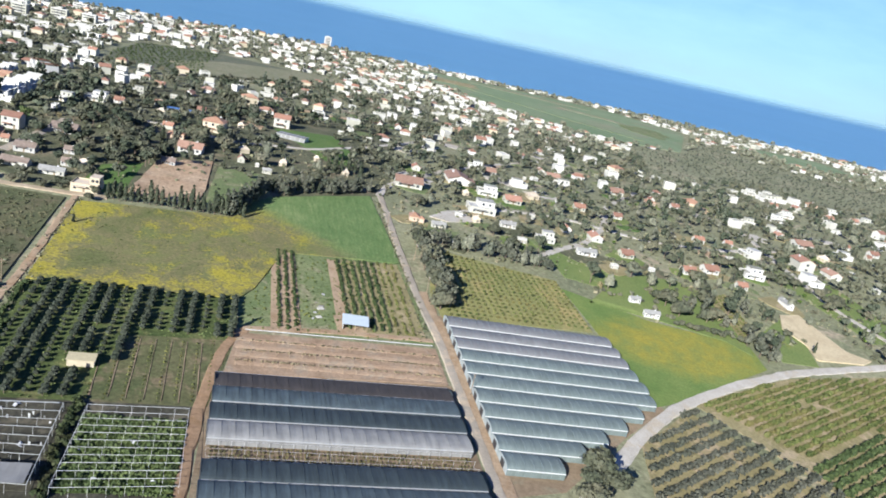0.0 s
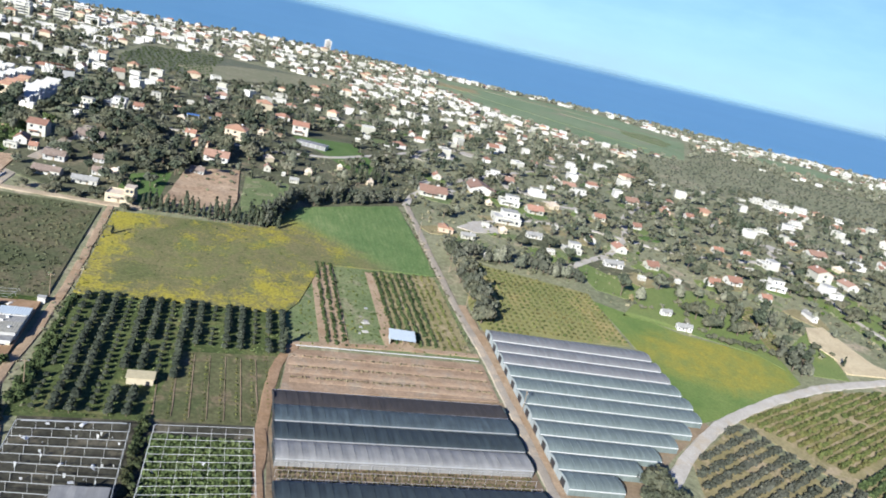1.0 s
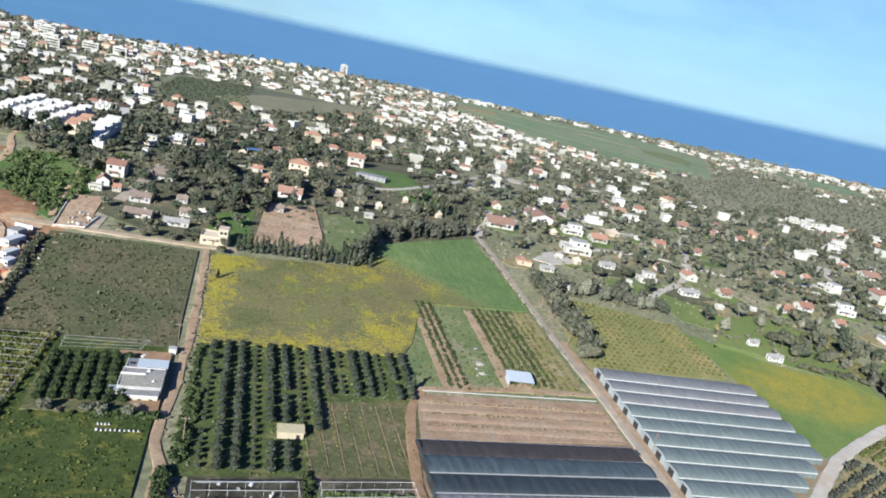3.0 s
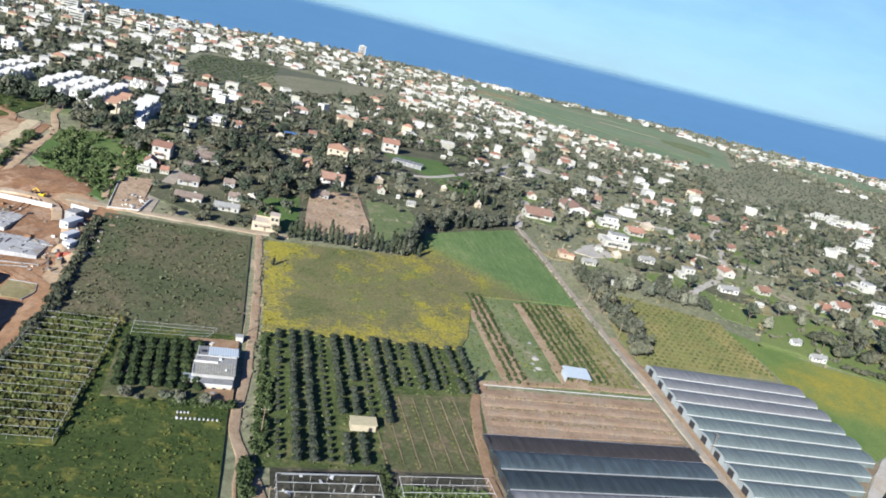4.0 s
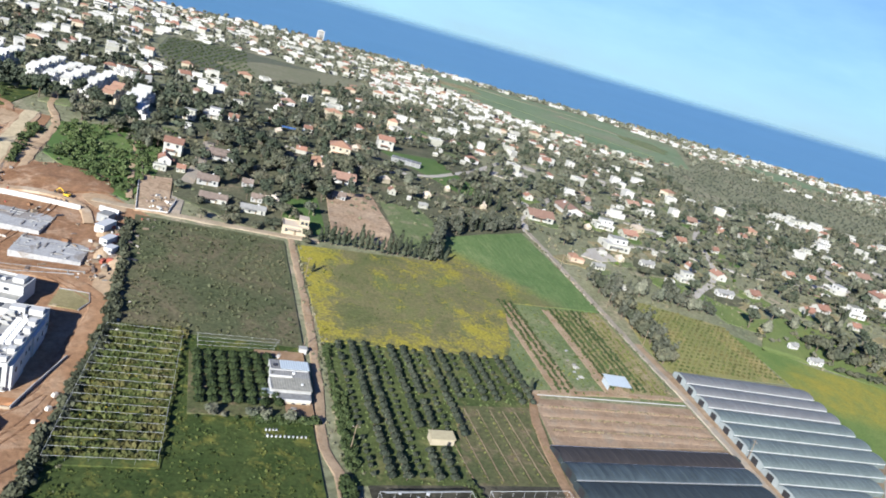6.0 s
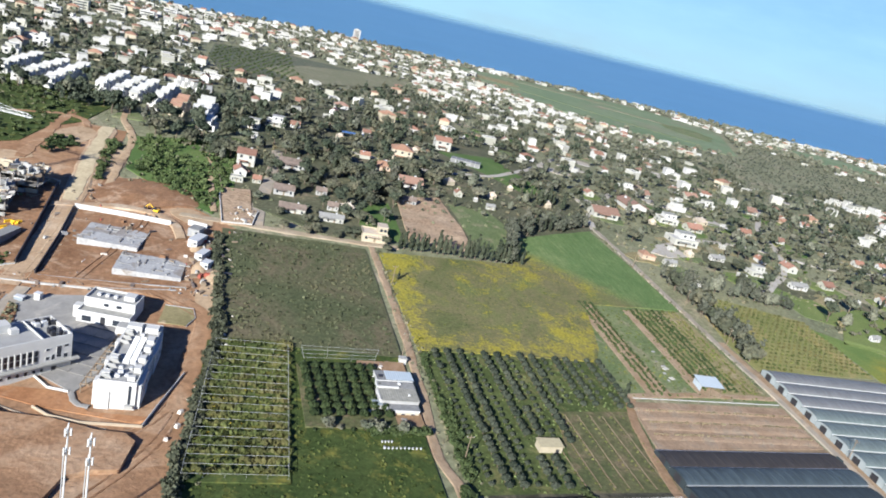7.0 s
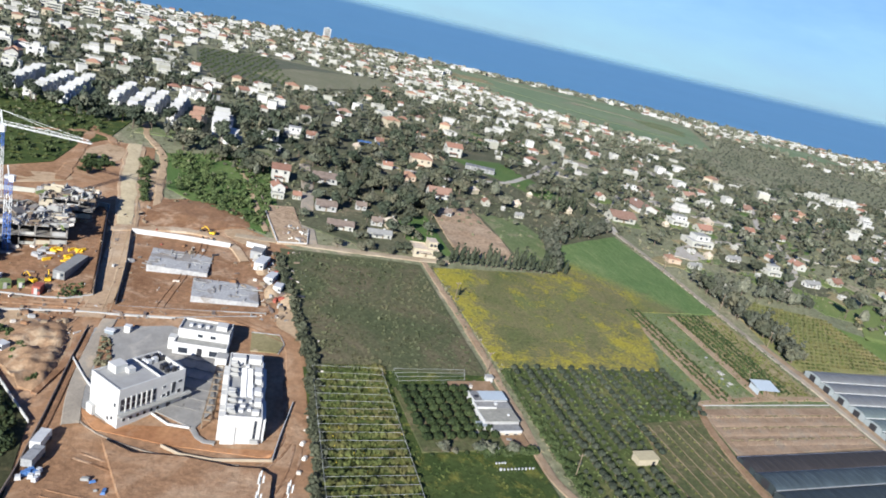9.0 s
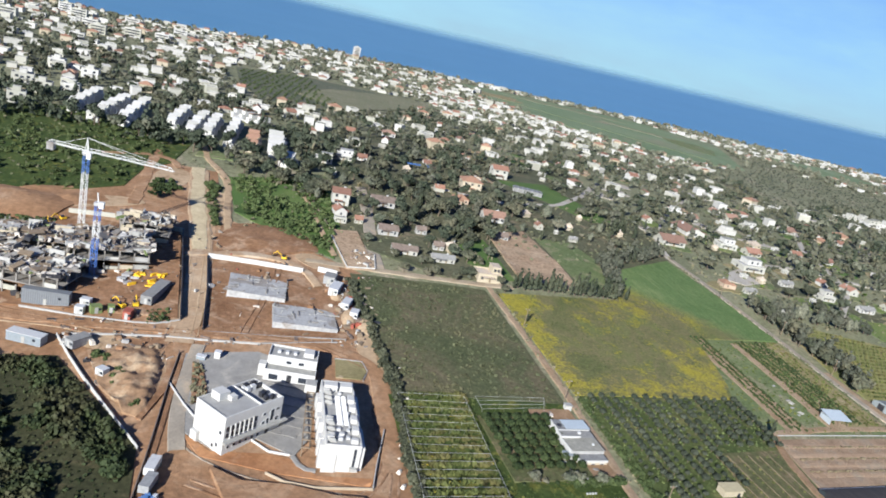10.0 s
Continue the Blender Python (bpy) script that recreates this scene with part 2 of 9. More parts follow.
def two_crops(name):
    """One field: green cereal that thins out into olive-brown weeds, with mustard in bloom along the weeds' edges."""
    m, n, l, p = material(name)
    pos = n.new("ShaderNodeNewGeometry").outputs["Position"]
    mp = n.new("ShaderNodeMapping")
    mp.inputs["Rotation"].default_value = (0, 0, -A14)
    l.new(pos, mp.inputs["Vector"])
    xyz = n.new("ShaderNodeSeparateXYZ")
    l.new(mp.outputs[0], xyz.inputs[0])
    u, v = xyz.outputs[0], xyz.outputs[1]

    def calc(op, a, b, c=None):
        k = n.new("ShaderNodeMath")
        k.operation = op
        for i, q in enumerate((a, b, c)):
            if q is None:
                continue
            if isinstance(q, (int, float)):
                k.inputs[i].default_value = q
            else:
                l.new(q, k.inputs[i])
        return k.outputs[0]

    def span(x, a, b):
        k = n.new("ShaderNodeMapRange")
        k.interpolation_type = "SMOOTHSTEP"
        k.inputs["From Min"].default_value, k.inputs["From Max"].default_value = a, b
        l.new(x, k.inputs["Value"])
        return k.outputs[0]

    wide, mid, fine = noise_tex(n, l, 0.05, 5, 0.65, dist=0.5), noise_tex(n, l, 0.16, 6, 0.7, dist=0.6), noise_tex(n, l, 1.1, 5, 0.7)
    st = n.new("ShaderNodeMapping")
    st.inputs["Scale"].default_value = (0.9, 0.06, 1)
    l.new(mp.outputs[0], st.inputs["Vector"])
    stripe = noise_tex(n, l, 1.0, 4, 0.6, st.outputs[0])
    # cereal on the far side of a slanting line, ragged by noise
    along = calc("ADD", calc("MULTIPLY", u, 0.73), calc("MULTIPLY", v, 0.69))
    green = span(calc("ADD", along, calc("MULTIPLY_ADD", mid, 22.0, -11.0)), 209, 225)
    weeds = ramp(n, l, wide, [(0.3, (0.105, 0.122, 0.044)), (0.5, (0.17, 0.153, 0.072)), (0.7, (0.13, 0.155, 0.05))])
    weeds = mix(n, l, ramp(n, l, mid, [(0.5, (0, 0, 0)), (0.62, (0.6, 0.6, 0.6))]), weeds, (0.085, 0.105, 0.04))
    crop = ramp(n, l, calc("MULTIPLY_ADD", stripe, 0.5, calc("MULTIPLY", wide, 0.5)), [(0.36, (0.09, 0.15, 0.05)), (0.5, (0.125, 0.185, 0.066)), (0.64, (0.185, 0.235, 0.092))])
    c = mix(n, l, green, weeds, crop)
    # bloom: thick along the south and west edges, in drifts elsewhere
    south = span(v, 238, 220)
    west = span(u, -36, -50)
    east = calc("MULTIPLY", span(u, -6, 3), span(v, 262, 238))
    north = calc("MULTIPLY", span(v, 262, 274), 0.55)
    edge = calc("MAXIMUM", calc("MAXIMUM", south, west), calc("MAXIMUM", east, north))
    drift = calc("ADD", calc("MULTIPLY", mid, 0.6), calc("ADD", calc("MULTIPLY", wide, 0.4), calc("MULTIPLY_ADD", edge, 0.13, calc("MULTIPLY_ADD", fine, 0.36, -0.18))))
    bloom = calc("MULTIPLY", span(drift, 0.54, 0.7), calc("SUBTRACT", 1.0, green))
    c = mix(n, l, calc("MULTIPLY", bloom, 0.72), c, (0.36, 0.3, 0.035))
    c = mix(n, l, 1.0, c, ramp(n, l, fine, [(0.3, (0.6, 0.6, 0.6)), (0.72, (1.2, 1.2, 1.2))]), "MULTIPLY")
    l.new(c, p.inputs["Base Color"])
    p.inputs["Roughness"].default_value = 0.95
    p.inputs["Specular IOR Level"].default_value = 0.15
    bump(n, l, p, fine, 0.6, 0.25)
    return m


TWO_CROPS = two_crops("cereal_and_mustard")
MEADOW = earth("fresh_meadow", (0.125, 0.175, 0.055), (0.175, 0.21, 0.07), (0.27, 0.24, 0.06), 0.05, 1.0, (0.58, 0.74), 0.03, fine=0.35)
VINE_FLOOR = earth("ochre_vine_floor", (0.185, 0.195, 0.074), (0.255, 0.235, 0.097), (0.37, 0.285, 0.13), 0.035, 0.9, (0.5, 0.64), 0.03, fine=0.3)


def bloom_field(name):
    """A green field whose middle stands in yellow mustard bloom, with green left along its near side."""
    m, n, l, p = material(name)
    mp = n.new("ShaderNodeMapping")
    mp.inputs["Rotation"].default_value = (0, 0, -A14)
    l.new(n.new("ShaderNodeNewGeometry").outputs["Position"], mp.inputs["Vector"])
    el = n.new("ShaderNodeVectorMath")
    el.operation = "SUBTRACT"
    el.inputs[1].default_value = (181, 224, 0)
    l.new(mp.outputs[0], el.inputs[0])
    sc = n.new("ShaderNodeVectorMath")
    sc.operation = "MULTIPLY"
    sc.inputs[1].default_value = (1 / 64, 1 / 34, 0)
    l.new(el.outputs[0], sc.inputs[0])
    ln = n.new("ShaderNodeVectorMath")
    ln.operation = "LENGTH"
    l.new(sc.outputs[0], ln.inputs[0])
    rag = n.new("ShaderNodeMath")
    rag.operation = "MULTIPLY_ADD"
    rag.inputs[1].default_value = 0.5
    l.new(noise_tex(n, l, 0.07, 6, 0.7, dist=0.6), rag.inputs[0])
    l.new(ln.outputs["Value"], rag.inputs[2])
    wide, fine = noise_tex(n, l, 0.05, 5, 0.65), noise_tex(n, l, 1.1, 5, 0.7)
    green = ramp(n, l, wide, [(0.35, (0.105, 0.165, 0.045)), (0.65, (0.16, 0.205, 0.06))])
    gold = ramp(n, l, noise_tex(n, l, 0.12, 5, 0.7), [(0.35, (0.18, 0.2, 0.055)), (0.62, (0.29, 0.245, 0.042))])
    c = mix(n, l, ramp(n, l, rag.outputs[0], [(0.45, (0.95, 0.95, 0.95)), (0.7, (0.75, 0.75, 0.75)), (0.95, (0, 0, 0))]), green, gold)
    c = mix(n, l, 1.0, c, ramp(n, l, fine, [(0.3, (0.7, 0.7, 0.7)), (0.72, (1.15, 1.15, 1.15))]), "MULTIPLY")
    l.new(c, p.inputs["Base Color"])
    p.inputs["Roughness"].default_value = 0.95
    p.inputs["Specular IOR Level"].default_value = 0.15
    bump(n, l, p, fine, 0.6, 0.2)
    return m


MUSTARD2 = bloom_field("mustard_meadow")
OLIVE_FLOOR = earth("orchard_floor", (0.056, 0.078, 0.026), (0.1, 0.124, 0.043), (0.15, 0.15, 0.062), 0.08, 0.9)
YOUNG_FLOOR = earth("sparse_grass", (0.085, 0.1, 0.042), (0.14, 0.13, 0.065), (0.19, 0.15, 0.09), 0.06, 0.8)
FIELD_FLOOR = earth("shrub_field_floor", (0.07, 0.085, 0.04), (0.107, 0.112, 0.058), (0.14, 0.12, 0.072), 0.035, 0.9, (0.48, 0.64), 0.04)
BROWN_SCRUB = earth("dry_scrub_floor", (0.034, 0.038, 0.018), (0.066, 0.066, 0.032), (0.15, 0.115, 0.062), 0.06, 0.8, (0.55, 0.7), 0.07)
GARDEN_FLOOR = earth("garden_floor", (0.075, 0.085, 0.048), (0.14, 0.135, 0.082), (0.22, 0.18, 0.12), 0.05, 0.7, (0.54, 0.66), 0.06)
WEEDS = earth("tall_weeds", (0.038, 0.062, 0.016), (0.07, 0.094, 0.027), (0.17, 0.165, 0.038), 0.08, 0.9, (0.54, 0.68), 0.2)
SOIL = earth("brown_soil", (0.19, 0.14, 0.09), (0.28, 0.21, 0.14), (0.22, 0.185, 0.125), 0.12, 1.0, fine=0.3)
TILLED = earth("tilled_soil", (0.24, 0.165, 0.108), (0.36, 0.26, 0.175), (0.28, 0.22, 0.16), 0.12, 1.0, fine=0.3)
ORANGE = earth("red_loam", (0.25, 0.138, 0.073), (0.365, 0.218, 0.124), (0.43, 0.295, 0.188), 0.05, 0.6, (0.5, 0.66), 0.05, rel=0.5, fine=0.35)
PALE_LOAM = earth("packed_loam", (0.33, 0.225, 0.14), (0.43, 0.31, 0.2), (0.47, 0.38, 0.28), 0.08, 0.8, (0.5, 0.66), 0.1, fine=0.25)
PIT = earth("dug_loam", (0.19, 0.1, 0.052), (0.3, 0.17, 0.095), (0.36, 0.24, 0.155), 0.08, 0.7, rel=0.6, fine=0.4)
SAND = earth("pale_sand", (0.36, 0.25, 0.15), (0.47, 0.35, 0.23), (0.28, 0.19, 0.11), 0.06, 0.6, fine=0.3)
DIRT_ROAD = earth("dirt_lane", (0.27, 0.195, 0.125), (0.37, 0.275, 0.185), (0.28, 0.19, 0.115), 0.2, 1.2, fine=0.25, rel=0.08)
TRACK_SOIL = earth("reddish_track_soil", (0.235, 0.15, 0.088), (0.32, 0.215, 0.135), (0.25, 0.16, 0.09), 0.2, 1.2, fine=0.3, rel=0.1)
LANE = earth("pale_dirt_lane", (0.3, 0.24, 0.165), (0.41, 0.335, 0.24), (0.33, 0.25, 0.165), 0.2, 1.2, fine=0.25, rel=0.08)
PALE_ROAD = earth("gravel_track", (0.36, 0.33, 0.28), (0.46, 0.425, 0.37), (0.4, 0.345, 0.265), 0.2, 1.5, fine=0.2, rel=0.06)
ASPHALT = earth("worn_asphalt", (0.26, 0.225, 0.18), (0.35, 0.305, 0.245), (0.41, 0.33, 0.24), 0.15, 1.5, fine=0.2, rel=0.04)
PAVING = earth("grey_paving", (0.215, 0.205, 0.19), (0.285, 0.275, 0.255), (0.33, 0.31, 0.275), 0.2, 1.5, fine=0.15, rel=0.03)
RED_LOAM = earth("raked_red_loam", (0.29, 0.135, 0.062), (0.41, 0.215, 0.105), (0.36, 0.2, 0.11), 0.1, 0.8, fine=0.25)
PALE_SAND = earth("bleached_sand", (0.42, 0.34, 0.215), (0.55, 0.46, 0.3), (0.33, 0.27, 0.16), 0.08, 0.8, (0.58, 0.7), 0.08, fine=0.25)
CONCRETE = earth("raw_concrete", (0.24, 0.235, 0.225), (0.35, 0.345, 0.335), (0.2, 0.18, 0.16), 0.3, 1.2, fine=0.25, rel=0.05)
BLINDING = earth("pale_blinding_concrete", (0.34, 0.335, 0.325), (0.45, 0.445, 0.43), (0.28, 0.25, 0.22), 0.3, 1.2, fine=0.25, rel=0.05)
FALLOW = earth("olive_fallow", (0.16, 0.165, 0.095), (0.22, 0.21, 0.13), (0.25, 0.22, 0.15), 0.02, 0.3, fine=0.2)
HEAP_LOAM = earth("spoil_loam", (0.27, 0.165, 0.095), (0.38, 0.25, 0.15), (0.43, 0.32, 0.21), 0.12, 0.8, fine=0.35, rel=0.4)
HILL = earth("coast_meadow", (0.135, 0.19, 0.1), (0.2, 0.24, 0.14), (0.24, 0.21, 0.145), 0.008, 0.1, (0.55, 0.68), 0.012, fine=0.2)
PLOT = earth("cleared_plot", (0.33, 0.225, 0.142), (0.46, 0.345, 0.235), (0.26, 0.22, 0.13), 0.1, 0.8, (0.6, 0.72), 0.08)
DRY_FLOOR = earth("dry_orchard_floor", (0.2, 0.175, 0.085), (0.29, 0.245, 0.13), (0.35, 0.28, 0.18), 0.08, 0.9, fine=0.35)
# dark soil, with the shade under the pipe frames mixed into its tone
SHADE_SOIL = earth("shaded_weedy_soil", (0.045, 0.043, 0.03), (0.085, 0.08, 0.058), (0.13, 0.115, 0.08), 0.15, 1.0)
CITRUS_FLOOR = earth("grove_floor", (0.105, 0.12, 0.075), (0.145, 0.15, 0.1), (0.18, 0.165, 0.115), 0.04, 0.6)

OLIVE = leaf("olive_leaf", (0.025, 0.032, 0.024), (0.07, 0.082, 0.062))
HEDGE = leaf("hedge_leaf", (0.028, 0.034, 0.022), (0.088, 0.096, 0.066))
TRELLIS_FLOOR = earth("flowering_floor", (0.05, 0.075, 0.022), (0.09, 0.115, 0.036), (0.19, 0.175, 0.04), 0.08, 0.9, (0.5, 0.66), 0.16)
CITRUS = leaf("citrus_leaf", (0.025, 0.04, 0.016), (0.072, 0.098, 0.038))
ORANGE_LEAF = leaf("citrus_dome_leaf", (0.018, 0.03, 0.012), (0.052, 0.072, 0.028))
DUSTY = leaf("dusty_leaf", (0.038, 0.041, 0.034), (0.1, 0.102, 0.085))
BELT = leaf("casuarina_leaf", (0.05, 0.055, 0.044), (0.125, 0.13, 0.105))
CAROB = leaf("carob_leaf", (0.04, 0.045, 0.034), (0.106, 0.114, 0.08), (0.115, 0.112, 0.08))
BROAD = leaf("broad_leaf", (0.075, 0.085, 0.064), (0.155, 0.166, 0.126), (0.16, 0.152, 0.118))
PINE = leaf("pine_needle", (0.033, 0.043, 0.032), (0.085, 0.1, 0.07))
CYPRESS = leaf("cypress_needle", (0.03, 0.038, 0.026), (0.075, 0.086, 0.058))
GREY_GRASS = leaf("wild_grass_blade", (0.085, 0.1, 0.06), (0.165, 0.18, 0.112), (0.18, 0.165, 0.115), 0.05)
EUCA = leaf("eucalyptus_leaf", (0.095, 0.104, 0.083), (0.19, 0.198, 0.155))
LIME = leaf("fresh_leaf", (0.05, 0.09, 0.015), (0.14, 0.2, 0.04))
VINE = leaf("vine_leaf", (0.045, 0.062, 0.02), (0.13, 0.145, 0.05), (0.12, 0.11, 0.045))
SHRUB = leaf("field_shrub", (0.065, 0.07, 0.045), (0.175, 0.175, 0.118), (0.17, 0.155, 0.108), .04)
MALLOW = leaf("mallow_leaf", (0.06, 0.07, 0.038), (0.135, 0.145, 0.085), (0.135, 0.124, 0.076), .035)
THICKET = leaf("thicket_leaf", (0.022, 0.034, 0.015), (0.046, 0.062, 0.026), (0.055, 0.056, 0.03), 0.07)
SCRUB_LEAF = leaf("scrub_leaf", (0.058, 0.084, 0.034), (0.15, 0.19, 0.076))
SLOPE_LEAF = leaf("slope_shrub_leaf", (0.036, 0.054, 0.022), (0.085, 0.112, 0.045))
WEED_LEAF = leaf("weed_leaf", (0.03, 0.05, 0.014), (0.085, 0.112, 0.032), (0.115, 0.125, 0.036), 0.2)
FLOWER = leaf("mustard_flower", (0.17, 0.15, 0.025), (0.38, 0.32, 0.04))
DRY = leaf("dry_stalks", (0.16, 0.13, 0.07), (0.3, 0.26, 0.16))
BARK = plain("bark", (0.12, 0.09, 0.065), 0.9, 0, 0.3, 6)

WHITE = plaster("white_plaster", (0.56, 0.545, 0.52), 0.2, 0.33)
TERRACE = plaster("terrace_white", (0.62, 0.605, 0.575), 0.12, 0.2)
CLEAN = plaster("fresh_white_render", (0.52, 0.51, 0.485), 0.1, 0.04)
CREAM = plaster("cream_plaster", (0.5, 0.43, 0.32))
PINK = plaster("peach_plaster", (0.5, 0.38, 0.285))
GREYWALL = plaster("grey_block", (0.42, 0.41, 0.39), 0.3)
RED_TILE = tiles("terracotta_tile", (0.22, 0.105, 0.068), (0.33, 0.18, 0.12))
ORANGE_TILE = tiles("orange_tile", (0.29, 0.15, 0.09), (0.4, 0.235, 0.15))
BROWN_TILE = tiles("brown_tile", (0.22, 0.125, 0.085), (0.33, 0.2, 0.14))
PALE_TILE = tiles("faded_tile", (0.48, 0.38, 0.28), (0.62, 0.52, 0.4))
FLAT_ROOF = plaster("roof_whitewash", (0.45, 0.44, 0.425), 0.35, 0.45)
ROOF_GREY = plaster("roof_sealing", (0.35, 0.342, 0.322), 0.2, 0.1)
PANEL = plain("grey_panel", (0.15, 0.16, 0.17), 0.6, 0, 0.15)
SHELL = earth("shell_concrete", (0.19, 0.175, 0.155), (0.31, 0.29, 0.265), (0.17, 0.135, 0.105), 0.4, 1.5, fine=0.35, rel=0.05)
SHEET = plain("roof_sheet", (0.19, 0.19, 0.185), 0.7, 0, 0.3, 0.9)
SHEET2 = plain("pale_roof_sheet", (0.23, 0.225, 0.21), 0.7, 0, 0.2, 0.9)
OLDROOF = plain("old_brown_roof", (0.17, 0.13, 0.105), 0.85, 0, 0.35, 0.7)
TIN = plain("tin_sheet", (0.27, 0.27, 0.265), 0.6, 0.0, 0.25)
SHED_TIN = plain("bright_tin", (0.4, 0.45, 0.48), 0.5, 0, 0.1)
RUSTY = plain("asbestos_sheet", (0.21, 0.195, 0.175), 0.85, 0, 0.3, 0.8)
ASBESTOS = plain("beige_sheet", (0.26, 0.25, 0.21), 0.85, 0, 0.25, 0.8)
BLUE_TIN = plain("pale_blue_tin", (0.22, 0.25, 0.27), 0.55, 0.0, 0.15)
GLASS = plain("dark_window_glass", (0.03, 0.035, 0.045), 0.12, 0, 0.2)
FRAME = plain("white_frame", (0.56, 0.56, 0.55), 0.5)
DARK = plain("dark_metal", (0.04, 0.04, 0.045), 0.5, 0.3)
STEEL = plain("galvanised_steel", (0.5, 0.5, 0.5), 0.45, 0.5)
WOOD = plain("timber_pole", (0.2, 0.15, 0.1), 0.9)
YELLOW = plain("machine_yellow", (0.7, 0.42, 0.02), 0.5)
CRANE_BLUE = plain("crane_blue", (0.06, 0.14, 0.4), 0.5)
CRANE_WHITE = plain("crane_white", (0.6, 0.6, 0.58), 0.5)
TARP = plain("blue_tarpaulin", (0.07, 0.16, 0.36), 0.6)
TANK = plain("white_tank", (0.5, 0.5, 0.49), 0.5)
GREEN_CAN = plain("dull_green_paint", (0.16, 0.2, 0.07), 0.6)
RUST = plain("rust_red_paint", (0.3, 0.08, 0.05), 0.7)
STONE = plain("pale_boulder", (0.55, 0.5, 0.43), 0.9, 0, 0.25)


def film(name, tone, rough, streak=0.35):
    """Stretched plastic or shade net, streaked across the hoops."""
    m, n, l, p = material(name)
    tc = n.new("ShaderNodeTexCoord")
    mp = n.new("ShaderNodeMapping")
    mp.inputs["Scale"].default_value = (1.4, 0.15, 0.15)
    l.new(tc.outputs["Object"], mp.inputs["Vector"])
    s = noise_tex(n, l, 0.7, 5, 0.7, mp.outputs[0])
    c = ramp(n, l, s, [(0.3, tuple(a * (1 - streak) for a in tone)), (0.7, tuple(min(1, a * (1 + streak)) for a in tone))])
    c = mix(n, l, 1.0, c, ramp(n, l, noise_tex(n, l, 0.25, 4), [(0.35, (0.85, 0.85, 0.85)), (0.7, (1.1, 1.1, 1.1))]), "MULTIPLY")
    l.new(c, p.inputs["Base Color"])
    p.inputs["Roughness"].default_value = rough
    bump(n, l, p, s, 0.15, 0.05)
    return m


POLY = film("greenhouse_film", (0.125, 0.152, 0.143), 0.58, 0.2)
POLY_END = film("end_film", (0.27, 0.3, 0.3), 0.5, 0.15)
POLY_DUSTY = film("dusty_film", (0.155, 0.155, 0.155), 0.6, 0.15)
HOOP = plain("film_hoop", (0.15, 0.185, 0.19), 0.5)
NET_DARK = film("black_shade_net", (0.028, 0.039, 0.043), 0.7)
NET_BLUE = film("blue_grey_net", (0.052, 0.07, 0.078), 0.7)
NET_PALE = film("pale_net", (0.205, 0.203, 0.195), 0.7, 0.15)
NET_BROWN = film("brown_net", (0.036, 0.031, 0.029), 0.8)

m, n, l, p = material("sea_water")
SEA = m
c = ramp(n, l, noise_tex(n, l, 0.004, 3), [(0.3, (0.075, 0.185, 0.3)), (0.7, (0.09, 0.21, 0.33))])
l.new(c, p.inputs["Base Color"])
p.inputs["Roughness"].default_value = 0.35
p.inputs["Specular IOR Level"].default_value = 0.35
bump(n, l, p, noise_tex(n, l, 0.15, 4), 0.5, 0.4)
# distance haze over the far water, put in as alpha that falls with y
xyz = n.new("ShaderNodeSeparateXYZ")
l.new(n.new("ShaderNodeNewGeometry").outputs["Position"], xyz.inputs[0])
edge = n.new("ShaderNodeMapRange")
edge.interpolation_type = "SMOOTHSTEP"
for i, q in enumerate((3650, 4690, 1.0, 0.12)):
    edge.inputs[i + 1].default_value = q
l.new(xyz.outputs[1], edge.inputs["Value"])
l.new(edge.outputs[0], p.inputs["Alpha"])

# ---- land and sea ----
def steps(*spans):
    """Grid lines: (start, end, step) spans joined."""
    out = []
    for a, b, s in spans:
        out += list(np.arange(a, b, s))
    return np.array(out + [spans[-1][1]])


def build_ground():
    xs = steps((-4200, -900, 220), (-900, -400, 40), (-400, 420, 8), (420, 1000, 40), (1000, 4600, 240))
    ys = steps((-1600, 60, 120), (60, 420, 8), (420, 760, 20), (760, 1400, 40), (1400, 1470, 7), (1470, 1560, 15))
    X, Y = np.meshgrid(xs, ys)
    S = shore(X)
    far = np.clip((Y - 760) / 640, 0, None)
    Y = np.where(Y > 760, 760 + far * (S - 30 - 760), Y)
    ragged = 12 * np.sin(X / 37) + 8 * np.sin(X / 13 + 1)
    Z = land(X, Y) - smooth((Y - S - ragged) / 22) * 34
    V = np.stack([X, Y, Z], -1).reshape(-1, 3)
    w = len(xs)
    i = (np.arange(len(ys) - 1)[:, None] * w + np.arange(w - 1)).ravel()
    F = np.stack([i, i + 1, i + w + 1, i + w], -1)
    me = array_mesh("ground", V, F, GROUND)
    flat_shade(me)
    solo("ground", me, None, "scrubby green and brown land rising to a low ridge", "ground", kind="structure")


def build_sea():
    xs = np.linspace(-4800, 4800, 25)
    ys = np.concatenate([np.linspace(900, 2000, 8), np.linspace(2300, 4700, 13)])
    X, Y = np.meshgrid(xs, ys)
    Z = -14 + 109 * np.clip((Y - 1500) / 3200, 0, 1) ** 1.3
    V = np.stack([X, Y, Z], -1).reshape(-1, 3)
    w = len(xs)
    i = (np.arange(len(ys) - 1)[:, None] * w + np.arange(w - 1)).ravel()
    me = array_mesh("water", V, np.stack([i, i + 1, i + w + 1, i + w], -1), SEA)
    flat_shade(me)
    solo("water", me, None, "calm deep blue sea whose far edge fades out as painted haze", "sea", kind="structure")


build_ground()
build_sea()


